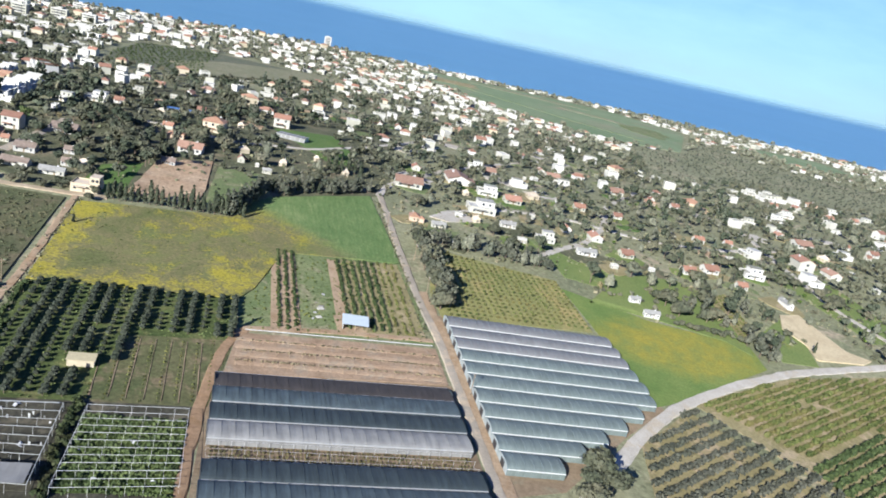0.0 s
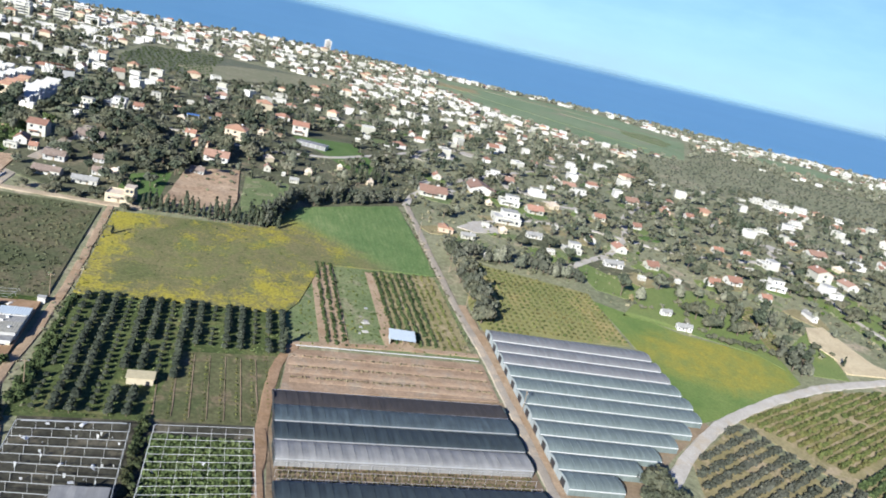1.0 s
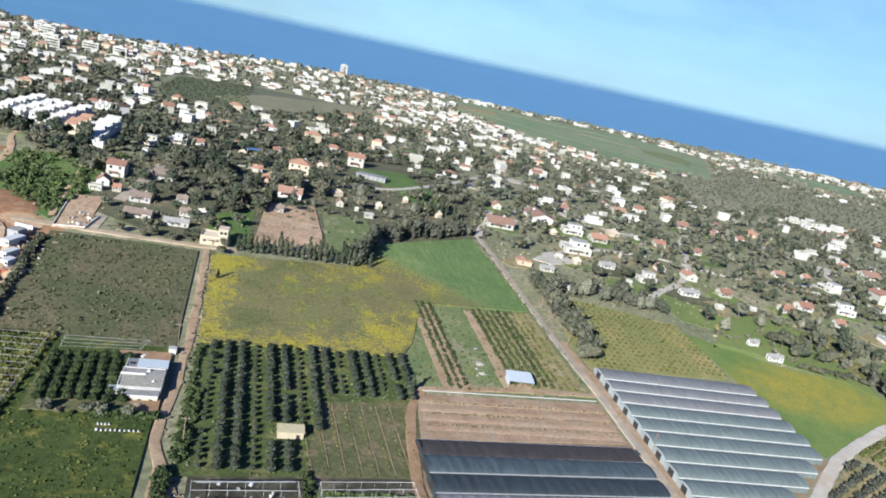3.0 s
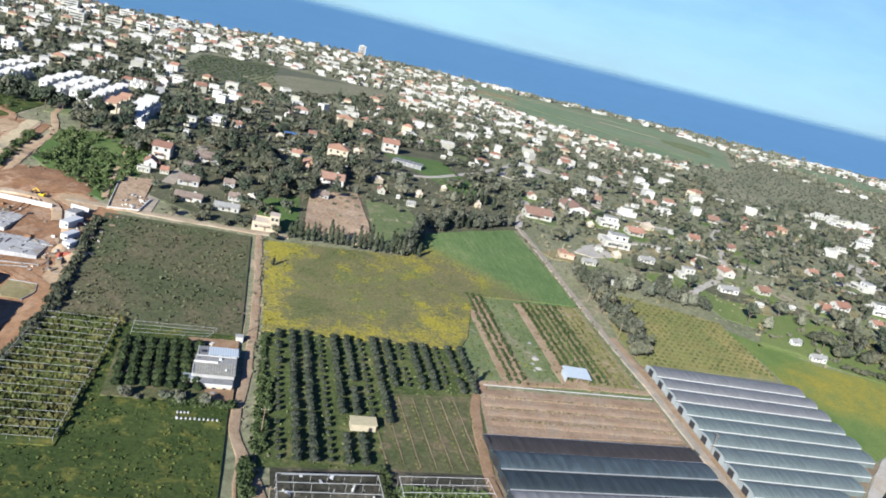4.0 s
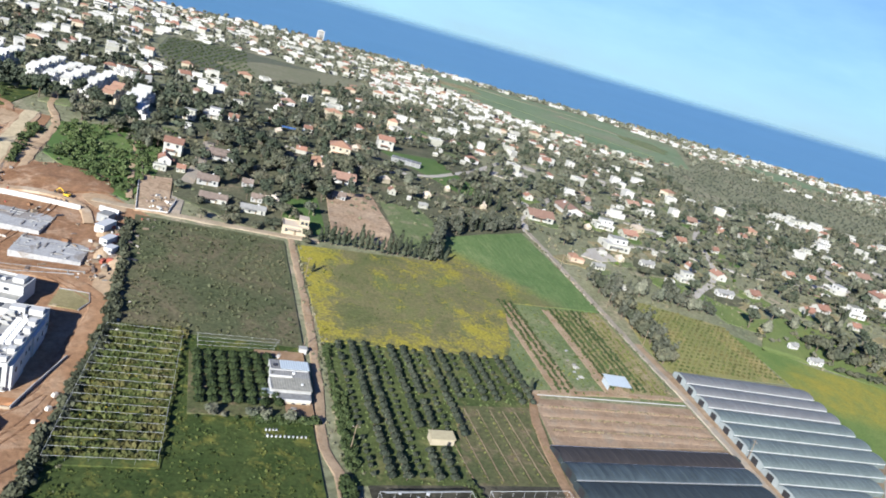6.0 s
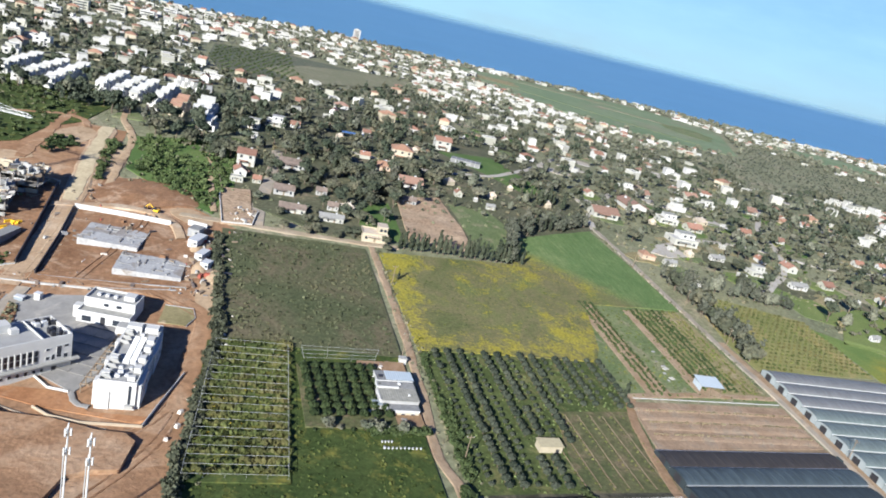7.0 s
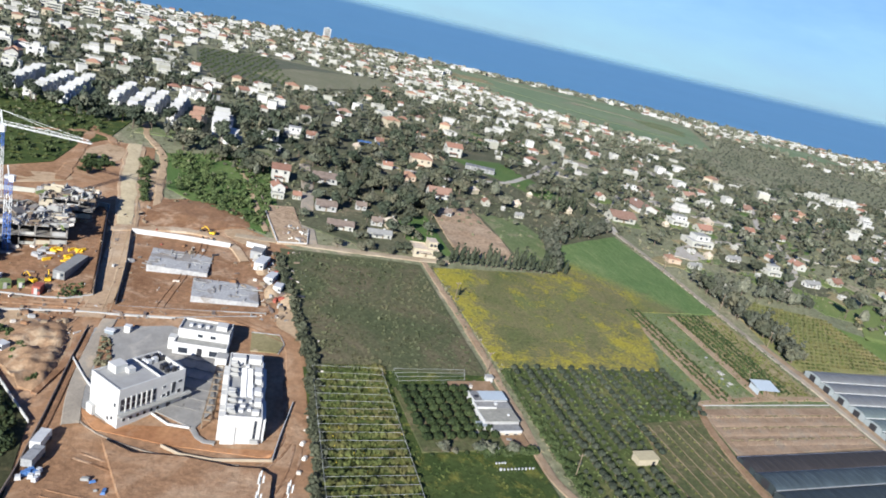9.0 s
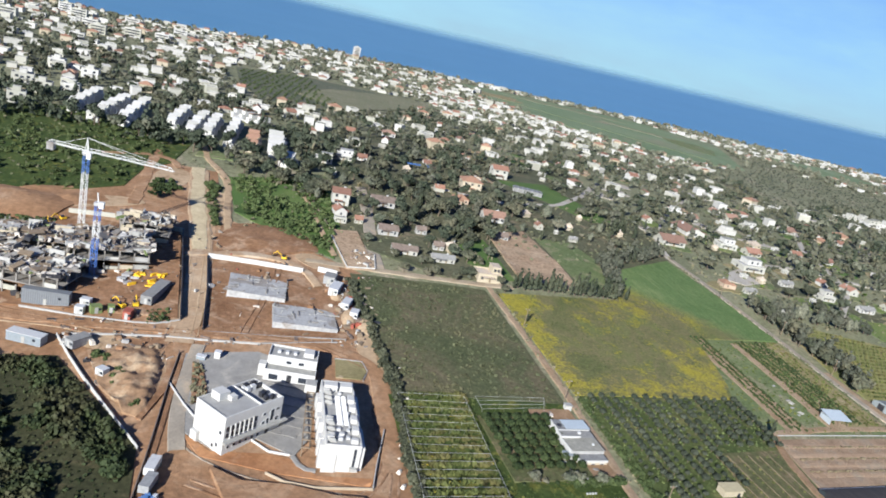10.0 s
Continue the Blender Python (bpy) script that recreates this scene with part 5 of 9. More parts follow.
# bush strip and clump beside the dirt road
f = rng.random(46)
xs, ys = -231.5 + (-13) * f + rng.normal(size=46) * 1.1, 280 + 50 * f + rng.normal(size=46)
scatter_mesh("roadside_bushes", bush, SLOPE_LEAF, xs, ys, .55 + rng.random(46) * .5, "strip of bushes beside the dirt road", "bushes")
xs, ys = -260.0 + rng.normal(size=22) * 3, 313.4 + rng.normal(size=22) * 4.5
scatter_mesh("roadside_clump", bush, SLOPE_LEAF, xs, ys, .7 + rng.random(22) * .5, "clump of bushes beside the dirt road", "bushes")

# ---- greenhouses and farm ----
def arch(w, side, top, k=10):
    """Half section of a tunnel, from one foot over to the other: (across, up)."""
    out = [(-w / 2, 0.0)]
    for i in range(k + 1):
        a = math.pi * (1 - i / k)
        out.append((math.cos(a) * w / 2, side + math.sin(a) * (top - side)))
    return out + [(w / 2, 0.0)]


def strip_geo(prof, xs, zf):
    g = Geo()
    k = len(prof)
    for x in xs:
        g.v += [(x, a, b + zf(x)) for a, b in prof]
    for i in range(len(xs) - 1):
        for j in range(k - 1):
            g.f.append((i * k + j, (i + 1) * k + j, (i + 1) * k + j + 1, i * k + j + 1))
            g.s.append(0)
    return g


def tunnel(name, label, u0, u1, v, w, tilt, cover, side, top, hoop_step, hoop_mat, gutter_mat, group, end_mat, sag=0.0):
    """One plastic tunnel: cover, hoops, gutter, end walls and doors."""
    x0, y0 = UV(u0, v)
    L = u1 - u0
    rot = 14 + tilt
    c, s = math.cos(radians(rot)), math.sin(radians(rot))
    z0, z1 = gz(x0, y0), gz(x0 + c * L, y0 + s * L)
    ob = thing(name, label, "greenhouse", group, (x0, y0, z0), rot)
    zf = lambda x: (z1 - z0) * x / L
    prof = arch(w, side, top)
    xs = list(np.linspace(0, L, int(L / (hoop_step / 2)) + 1))
    g = strip_geo(prof, xs, zf)
    if sag:
        k = len(prof)
        for i, (x, a, b) in enumerate(g.v):
            if (i // k) % 2 == 1:
                g.v[i] = (x, a, b - sag * max(0, (b - zf(x) - side)))
    part("cover", g, cover, ob)
    hm = Geo()
    inner, outer = arch(w * 1.004, side, top + 0.03), arch(w * 1.004 + .1, side, top + 0.09)
    for q in (-0.05, 0.05):
        hm.v += [(q, a, b) for a, b in inner] + [(q, a, b) for a, b in outer]
    k = len(inner)
    for j in range(k - 1):
        hm.f += [(k + j, 3 * k + j, 3 * k + j + 1, k + j + 1), (j, k + j, k + j + 1, j + 1), (2 * k + j + 1, 3 * k + j + 1, 3 * k + j, 2 * k + j)]
    hm.s = [0] * len(hm.f)
    me = hm.mesh("hoop", hoop_mat)
    x = 0.0
    while x <= L + .01:
        part("hoop", me, None, ob, m=pose(min(x, L), 0, zf(x)))
        x += hoop_step
    g = Geo()
    for e in (-1, 1):
        y = e * w / 2
        g.add([(0, y - .12, side - .1), (L, y - .12, side - .1 + zf(L)), (L, y + .12, side - .1 + zf(L)), (0, y + .12, side - .1), (0, y - .12, side + .1), (L, y - .12, side + .1 + zf(L)), (L, y + .12, side + .1 + zf(L)), (0, y + .12, side + .1)],
              [(3, 2, 1, 0), (4, 5, 6, 7), (0, 1, 5, 4), (1, 2, 6, 5), (2, 3, 7, 6), (3, 0, 4, 7)])
        part("gutter", g, gutter_mat, ob)
        g = Geo()
    for x, e in ((0.06, -1), (L - .06, 1)):
        g = Geo()
        k = len(prof)
        g.v = [(x, a * .985, b * .985 + zf(x)) for a, b in prof] + [(x + e * .1, a * .985, b * .985 + zf(x)) for a, b in prof]
        g.f = [tuple(range(k)), tuple(reversed(range(k, 2 * k)))] + [(j, j + 1, k + j + 1, k + j) for j in range(k - 1)]
        g.s = [0] * len(g.f)
        part("end_wall", g, end_mat, ob)
        g = Geo().box(x - .06 + e * .1, -1.3, zf(x), x + .06 + e * .1, 1.3, 2.4 + zf(x))
        part("door", g, DARK if e < 0 else end_mat, ob)
    return ob


DRY_CROP = leaf("dry_crop_leaf", (0.07, 0.062, 0.03), (0.17, 0.145, 0.075))
edges = [220.5, 213, 206.5, 199.5, 192.3, 185.2, 178, 170.6, 163.4, 156.2, 149, 141.3]
ends = [144.5, 145, 145.2, 145.5, 146, 145, 136.5, 127, 117, 107, 97]
for i, e in enumerate(ends):
    v, w = (edges[i] + edges[i + 1]) / 2, edges[i] - edges[i + 1]
    tunnel("polytunnel", "long arched plastic greenhouse tunnel with white gutters", 80, e, v, w, 0, POLY_DUSTY if i < 3 else POLY, 1.9, 3.15, 2.6, HOOP, FRAME, "greenhouse block", POLY_END, 0.05)
kinds = (NET_BROWN, NET_BLUE, NET_DARK, NET_PALE, None, NET_DARK, NET_BLUE, NET_DARK, NET_DARK)
lab = {NET_BROWN: "shade house under dark brown net", NET_BLUE: "arched shade house under blue-grey net", NET_DARK: "arched shade house under black net", NET_PALE: "arched tunnel under pale grey sheet"}
for i, c in enumerate(kinds):
    v = 170.1 - 7.5 * i
    if c:
        tunnel("shade_house", lab[c], 5 - .1 * i, 72, v, 7.45, 2.8, c, 1.9 if c != NET_BROWN else 1.3, 2.8 if c != NET_BROWN else 1.9, 3.2, c, STEEL, "shade houses", NET_DARK, 0.1)
    else:
        x0, y0 = UV(5, v)
        ob = thing("open_shade_house", "uncovered hoop house with pale posts over dry crops", "greenhouse", "shade houses", (x0, y0, gz(x0, y0)), 16.8)
        zf = lambda x: (gz(*UV(72, v + 3.3)) - gz(*UV(5, v))) * x / 67
        post = Geo().beam((0, 0, -.3), (0, 0, 2.0), .045, 4).mesh("post", STEEL)
        for k in range(24):
            for y in (-3.2, 0, 3.2):
                part("post", post, None, ob, m=pose(k * 2.9, y, zf(k * 2.9)))
        for y in (-3.2, 0, 3.2):
            part("rail", Geo().beam((0, y, 2.0), (67, y, 2.0 + zf(67)), .035), STEEL, ob)
        U, V = np.meshgrid(np.linspace(6, 71, 60), np.linspace(v - 2.8, v + 2.8, 5))
        U, V = U.ravel(), V.ravel()
        V = V + (U - 5) * math.tan(radians(2.8))
        scatter_mesh("dry_crop", hedge_t, DRY_CROP, U * CA - V * SA, U * SA + V * CA, .24 + rng.random(len(U)) * .22, "dry brown crop rows", "crop")
PIPE_ = plain("grey_white_cloth", (0.4, 0.39, 0.37), .8)
# netted beds: posts, wires and rows of stubble on the tilled field
ob = thing("bird_net_frame", "frame of slim posts with sagging net over tilled beds", "net frame", at=(*UV(9, 178), gz(*UV(9, 178))), rot=14)
post = Geo().beam((0, 0, -.3), (0, 0, 1.7), .045, 4).mesh("post", WOOD)
for i in range(17):
    for j in range(4):
        u, v = 10 + i * 3.8 + j * -.2, 179 + j * 6 + i * .12
        x, y = UV(u, v)
        part("post", post, None, ob, m=ob.matrix_basis.inverted() @ pose(x, y, gz(x, y)))
BED = earth("pale_bed", (0.32, 0.22, 0.14), (0.42, 0.3, 0.2), (0.34, 0.27, 0.19), 0.12, 1.0, fine=0.25)
for k in range(4):
    ribbon("bed", [(9.5, 180.6 + k * 4.3), (40, 181.3 + k * 4.4), (72, 182.2 + k * 4.5)], 2.2, BED, "pale tan planting bed", "bed", .28, "uv", .3)
xs, ys = [], []
for j in range(9):
    for i in range(120):
        u, v = 10 + i * .52, 180 + j * 1.85 + i * .02 + rng.normal() * .08
        if j in (1, 4, 7) and rng.random() > .35:
            x, y = UV(u, v)
            xs.append(x), ys.append(y)
STUBBLE = leaf("stubble", (0.19, 0.15, 0.1), (0.3, 0.24, 0.165))
stub = [template(300 + i, [(0, 0, .18, .28, .8)], 6, 0.16) for i in range(2)]
scatter_mesh("stubble_rows", stub, STUBBLE, np.array(xs), np.array(ys), .7 + rng.random(len(xs)) * .6, "dry stubble along the beds", "stubble", .25)
solo("net_roll", Geo().beam((*UV(12, 198.4), gz(*UV(12, 198.4)) + .7), (*UV(72, 201), gz(*UV(72, 201)) + .7), .16, 7), PIPE_, "rolled pale net along the edge of the beds", "net")


PIPE = plain("dull_white_pipe", (0.38, 0.385, 0.37), .6)


def trellis(name, corners, lines, posts, label, height=2.4, r=.07, mat=FRAME):
    """A frame of beams on posts over a four-cornered plot: near-left, near-right, far-right, far-left in the grid."""
    a, b, c, d = [Vector(UV(*q)) for q in corners]
    ob = thing(name, label, "crop frame", at=(a.x, a.y, gz(a.x, a.y)))
    inv = ob.matrix_basis.inverted()
    pm = Geo().beam((0, 0, -.3), (0, 0, height), r * .6, 4).mesh("post", mat)
    top = lambda p: (p.x - a.x, p.y - a.y, gz(p.x, p.y) + height - gz(a.x, a.y))
    for i in range(lines):
        f = i / (lines - 1)
        p, q = a.lerp(d, f), b.lerp(c, f)
        part("beam", Geo().beam(top(p), top(q), r), mat, ob)
        for j in range(posts):
            w = p.lerp(q, j / (posts - 1))
            part("post", pm, None, ob, m=inv @ pose(w.x, w.y, gz(w.x, w.y)))
    for p, q in ((a, d), (b, c)):
        part("side_rail", Geo().beam(top(p), top(q), r * 1.2), mat, ob)
    return ob


trellis("trellis_frame", [(-117, 161), (-95.5, 160), (-91.8, 213.4), (-110.9, 215.3)], 18, 6, "long white pipe trellis over flowering weeds", 2.0, .035, PIPE)
trellis("small_trellis", [(-88, 208), (-68, 208.5), (-66, 213.5), (-88, 214)], 4, 4, "low white pipe frame over yellow weeds", 1.6, .035, PIPE)
trellis("greenhouse_skeleton", [(-23, 122.5), (.7, 125.5), (0, 154), (-22.3, 152.5)], 12, 8, "greenhouse skeleton of white pipes over green crops", 2.6, .042, FRAME)
trellis("torn_greenhouse", [(-50, 124), (-27, 123), (-27.3, 152.3), (-50, 151)], 10, 7, "greenhouse skeleton with shreds of torn plastic", 2.6, .065, PIPE)
drape("trellis_floor", [(-118, 160), (-95, 159), (-91, 214.5), (-111.5, 216.3)], TRELLIS_FLOOR, "flowering weeds under the trellis", lift=.75)
xs, ys = [], []
for i in range(17):
    for j in range(26):
        f = (i + .5) / 17
        u = -117 + 7 * f + (21.5 - 2.5 * f) * j / 25
        x, y = UV(u + rng.normal() * .1, 161 + 56 * f + rng.normal() * .15)
        xs.append(x), ys.append(y)
scatter_mesh("trellis_crop", hedge_t, VINE, np.array(xs), np.array(ys), .62 + rng.random(len(xs)) * .4, "yellow-green climbing crop under the trellis", "crop", .5)
q = rng.random(len(xs)) < .3
scatter_mesh("trellis_flowers", tuft, FLOWER, np.array(xs)[q], np.array(ys)[q], .3 + rng.random(q.sum()) * .2, "yellow flowers under the trellis", "flowers", 1.1)
# the floor's dark tone also carries the shade in and between the frames
drape("field_under_frames", [(-51, 156), (2, 158.5), (1, 95), (-51, 95)], SHADE_SOIL, "weedy ground with painted shade under the pipe frames", lift=0.2)
drape("crop_under_frame", [(-22.5, 151), (0, 152.5), (0.5, 126), (-22.8, 124)], WEEDS, "green crop floor under the pipe frame", lift=0.32)
drape("soil_under_frame", [(-49, 154), (-27.5, 156), (-26.5, 124), (-49, 124)], SHADE_SOIL, "dark weedy soil with painted shade under the torn frame", lift=0.3)
xs, ys = [], []
for i in range(18):
    for j in range(24):
        x, y = UV(-22.5 + j * .95, 125 + i * 1.55 + rng.normal() * .2)
        xs.append(x), ys.append(y)
scatter_mesh("frame_crop", hedge_t, SCRUB_LEAF, np.array(xs), np.array(ys), .4 + rng.random(len(xs)) * .35, "green crop rows under the pipe frame", "crop")
for i in range(16):
    u, v = -48 + rng.random() * 46, 125 + rng.random() * 32
    if -27 < u < -22:
        continue
    x, y = UV(u, v)
    w, h = .3 + rng.random() * .7, .2 + rng.random() * .4
    g = Geo()
    g.v = [(-w, -h, 0), (0, -h * .8, .25), (w, -h, 0), (-w, h, .1), (0, h, .35), (w, h * .8, .05)]
    g.v += [(a, b, c - .04) for a, b, c in g.v]
    g.f = [(0, 1, 4, 3), (1, 2, 5, 4), (6, 9, 10, 7), (7, 10, 11, 8), (0, 6, 7, 1), (1, 7, 8, 2), (2, 8, 11, 5), (5, 11, 10, 4), (4, 10, 9, 3), (3, 9, 6, 0)]
    g.s = [0] * 10
    solo("plastic_shred", g, TANK, "crumpled shred of white plastic sheet", "plastic sheet", "torn plastic", m=pose(x, y, gz(x, y) + .45, 0, 0, rng.random() * 180))


def box_part(name, parent, mat, *b, label=""):
    return part(name, Geo().box(*b), mat, parent, label)


def ribbed(x0, x1, y0, y1, z0, z1, k):
    """A corrugated sheet, sloping from z0 to z1, with its thickness."""
    g = Geo()
    for j in (0, 1):
        for y, z in ((y0, z0), (y1, z1)):
            g.v += [(x0 + (x1 - x0) * i / k, y, z + (.05 if i % 2 else 0) - .06 * j) for i in range(k + 1)]
    n_ = k + 1
    g.f = [(i, i + 1, n_ + i + 1, n_ + i) for i in range(k)] + [(2 * n_ + i + 1, 2 * n_ + i, 3 * n_ + i, 3 * n_ + i + 1) for i in range(k)]
    g.f += [(i + 1, i, 2 * n_ + i, 2 * n_ + i + 1) for i in range(k)] + [(n_ + i, n_ + i + 1, 3 * n_ + i + 1, 3 * n_ + i) for i in range(k)]
    g.s = [0] * len(g.f)
    return g


def windows_on(parent, spots, w=1.1, h=1.2, frame=True):
    """Windows at (x, y, z, facing): facing in degrees, 0 looks to -y."""
    pane = Geo().box(-w / 2, -.03, -h / 2, w / 2, .05, h / 2).mesh("window", GLASS)
    fg = Geo()
    for b in ((-w / 2 - .08, -.06, -h / 2 - .08, w / 2 + .08, .04, -h / 2), (-w / 2 - .08, -.06, h / 2, w / 2 + .08, .04, h / 2 + .08), (-w / 2 - .08, -.06, -h / 2, -w / 2, .04, h / 2), (w / 2, -.06, -h / 2, w / 2 + .08, .04, h / 2)):
        fg.box(*b)
    fm = fg.mesh("window_frame", FRAME)
    for x, y, z, a in spots:
        o = part("window", pane, None, parent, m=pose(x, y, z, 0, 0, a))
        if frame:
            part("window_frame", fm, None, o)


# farm building by the lane
x, y = UV(-71, 184.6)
ob = thing("farm_building", "long whitewashed farm building with patched tin roofs", "farm building", at=(x, y, gz(x, y)), rot=14)
for x0, x1, y0, y1, h, mt in ((2.0, 10.4, 0, 2.7, 2.0, SHEET), (.5, 10.8, 2.9, 8.6, 3.1, ASBESTOS), (.8, 10.9, 8.8, 11.9, 3.3, SHEET2), (1.1, 11.1, 12.1, 16.9, 3.5, SHEET)):
    box_part("wall", ob, GREYWALL if y0 else CREAM, x0, y0, -1, x1, y1, h)
    part("roof", ribbed(x0 + .12, x1 + .3, y0 - .1, y1 + .12, h + .05, h + .22, 32), mt, ob)
part("roof_panel", ribbed(3.8, 11.5, 12.2, 16.6, 3.82, 3.98, 24), SHED_TIN, ob, "bright pale blue tin roof panel")
box_part("skylight", ob, DARK, 1.9, 13.6, 3.5, 3.0, 14.6, 3.95)
for b in ((.45, 8.58, 2.0, 6.4, 8.82, 3.85), (.4, 2.9, -.5, .62, 8.6, 3.45), (.7, 8.8, -.5, .92, 11.9, 3.6), (1.0, 12.1, -.5, 1.22, 16.9, 3.85), (1.9, -.12, 1.6, 10.5, .12, 2.2), (.9, 11.88, 2.5, 11.0, 12.1, 3.72), (1.9, 0, -.5, 2.1, 2.7, 2.3)):
    box_part("parapet", ob, CLEAN, *b)
windows_on(ob, [(3.6, -.02, .9, 0), (6.2, -.02, .9, 0), (8.8, -.02, .9, 0)], 1.0, .8)
box_part("lean_to", ob, GREYWALL, -1.4, 2.2, -.6, 1.9, 3.9, 2.2)
part("lean_to_roof", ribbed(-1.6, 2.1, 2.0, 4.1, 2.25, 2.45, 12), BLUE_TIN, ob)
box_part("vent_box", ob, TANK, 6.6, 10.2, 3.4, 7.3, 10.9, 4.0)
box_part("vent_box", ob, FRAME, 8.4, 5.2, 3.1, 8.9, 5.7, 3.6)
for i in range(64):
    x, y = UV(-74 + rng.random() * 13, 178.6 + rng.random() * 5.4) if i < 40 else UV(-74 + rng.random() * 4, 183 + rng.random() * 8) if i < 50 else UV(-68 + rng.random() * 9, 206 + rng.random() * 4)
    s = .25 + rng.random() ** 2 * .8
    solo("scrap", Geo().box(-s, -s * .7, -.2, s, s * .7, s * .8, taper=s * .25), (RUSTY, STONE, OLDROOF, DARK, WOOD, GREYWALL)[i % 6], "weathered junk lying in the farmyard", "scrap", "farmyard scrap", m=pose(x, y, gz(x, y) + .15, 0, 0, rng.random() * 90))
drape("farmyard", [(-73, 209), (-59.5, 209), (-60, 178), (-68, 177), (-76, 183)], TRACK_SOIL, "trodden brown farmyard", "yard", .8, 4)

# hut in the grove
x, y = UV(-31.2, 172.0)
ob = thing("pump_hut", "small whitewashed hut with a tan sloping roof", "hut", at=(x, y, gz(x, y) - .5), rot=14)
box_part("wall", ob, CREAM, 0, 0, -.8, 6.4, 3.0, 2.5)
g = Geo()
g.add([(-.25, -.3, 2.52), (6.65, -.3, 2.52), (6.65, 3.3, 2.9), (-.25, 3.3, 2.9), (-.25, -.3, 2.64), (6.65, -.3, 2.64), (6.65, 3.3, 3.02), (-.25, 3.3, 3.02)], [(3, 2, 1, 0), (4, 5, 6, 7), (0, 1, 5, 4), (1, 2, 6, 5), (2, 3, 7, 6), (3, 0, 4, 7)])
part("roof", g, plain("tan_roof", (0.37, 0.32, 0.2), .85, 0, .15), ob)
box_part("door", ob, DARK, 4.6, -.05, -.3, 5.5, .04, 1.8)
# tin shed by the crop rows
x, y = -8.8, 209.5
ob = thing("packing_shed", "open shed with a pale blue tin roof", "shed", at=(x, y, gz(x, y)), rot=9)
for px in (.3, 4.2, 8.0):
    for py in (.3, 5.2):
        box_part("post", ob, WOOD, px - .1, py - .1, -.5, px + .1, py + .1, 2.5 if py < 1 else 3.2)
box_part("back_wall", ob, TIN, .2, 5.1, -.3, 8.2, 5.2, 3.1)
box_part("side_wall", ob, SHED_TIN, .15, .3, -.3, .25, 5.2, 2.5)
part("roof", ribbed(-.2, 8.5, -.4, 5.7, 2.55, 3.45, 26), SHED_TIN, ob)
drape("shed_yard", [(40, 214), (46, 214), (52, 203), (41, 203)], DIRT_ROAD, "worn earth around the shed", "yard", .3)
# beehives
hive = thing("beehive", "small white wooden beehive box in the weeds", "beehive", "row of beehives")
box_part("body", hive, TANK, -.35, -.3, 0, .35, .3, .8)
box_part("lid", hive, STEEL, -.4, -.35, .8, .4, .35, .9)
for i in range(14):
    u, v = (-72.2 + i * 1.0, 171.6) if i < 10 else (-72.3 + (i - 10) * .8, 174)
    x, y = UV(u, v)
    m = pose(x, y, gz(x, y) + .45, 0, 0, 14 + rng.normal() * 6) @ Matrix.Scale(.72, 4)
    if i:
        copy_thing(hive, m)
    else:
        hive.matrix_basis = m
# stones in the meadow
for i in range(6):
    u, v = 32 + rng.random() * 6, 208 + rng.random() * 22
    x, y = UV(u, v)
    s = .35 + rng.random() * .5
    solo("boulder", Geo().box(-s, -s * .7, -.2, s, s * .7, s * .4, taper=s * .3), CONCRETE, "pale boulder lying in the meadow", "stone", "meadow stones", m=pose(x, y, gz(x, y) + .1, rng.random() * 10, 0, rng.random() * 90))


def utility_pole(u, v, h=8.0, rot=0.0, lamp=False):
    x, y = UV(u, v)
    ob = thing("utility_pole", "weathered timber utility pole beside the lane", "utility pole", "utility poles", (x, y, gz(x, y)), rot)
    part("pole", Geo().beam((0, 0, -.5), (0, 0, h), .14, 6, 0, .1), STEEL if lamp else WOOD, ob)
    part("crossarm", Geo().box(-.9, -.06, h - .7, .9, .06, h - .55), WOOD, ob)
    for q in (-.8, 0, .8):
        part("insulator", Geo().beam((q, 0, h - .55), (q, 0, h - .3), .06, 6), TANK, ob)


for u, v in ((-53, 168), (-58.5, 214), (-53, 258), (77, 238), (77.5, 268), (71, 302), (79, 176), (-52, 140)):
    utility_pole(u, v, 7.5, 14 + 90 * (u > 0))
x, y = UV(-59.5, 210)
ob = thing("transformer_box", "small white transformer hut at the lane", "utility box", at=(x, y, gz(x, y)), rot=14)
box_part("body", ob, WHITE, -1, -.8, -.3, 1, .8, 1.7)
box_part("lid", ob, GREYWALL, -1.15, -.95, 1.7, 1.15, .95, 1.9)

# torn plastic still stretched over part of the near frame
x, y = UV(-38, 126)
ob = thing("plastic_roof", "sagging grey plastic sheet on the torn frame", "plastic sheet", at=(x, y, gz(x, y) + 2.75), rot=14)
part("sheet", strip_geo([(a, -.12 * math.sin((a + 3.2) / 6.4 * math.pi)) for a in np.linspace(-3.2, 3.2, 9)], list(np.linspace(0, 10.5, 8)), lambda q: .06 * math.sin(q * 1.7)), NET_PALE, ob)
x, y = UV(-49, 150.6)
ob = thing("plastic_strip", "long pale plastic strip along the frame edge", "plastic sheet", at=(x, y, gz(x, y) + 2.72), rot=17)
part("sheet", strip_geo([(-.22, 0), (0, .05), (.22, 0)], list(np.linspace(0, 21, 15)), lambda q: .05 * math.sin(q * 2.3)), PIPE, ob)
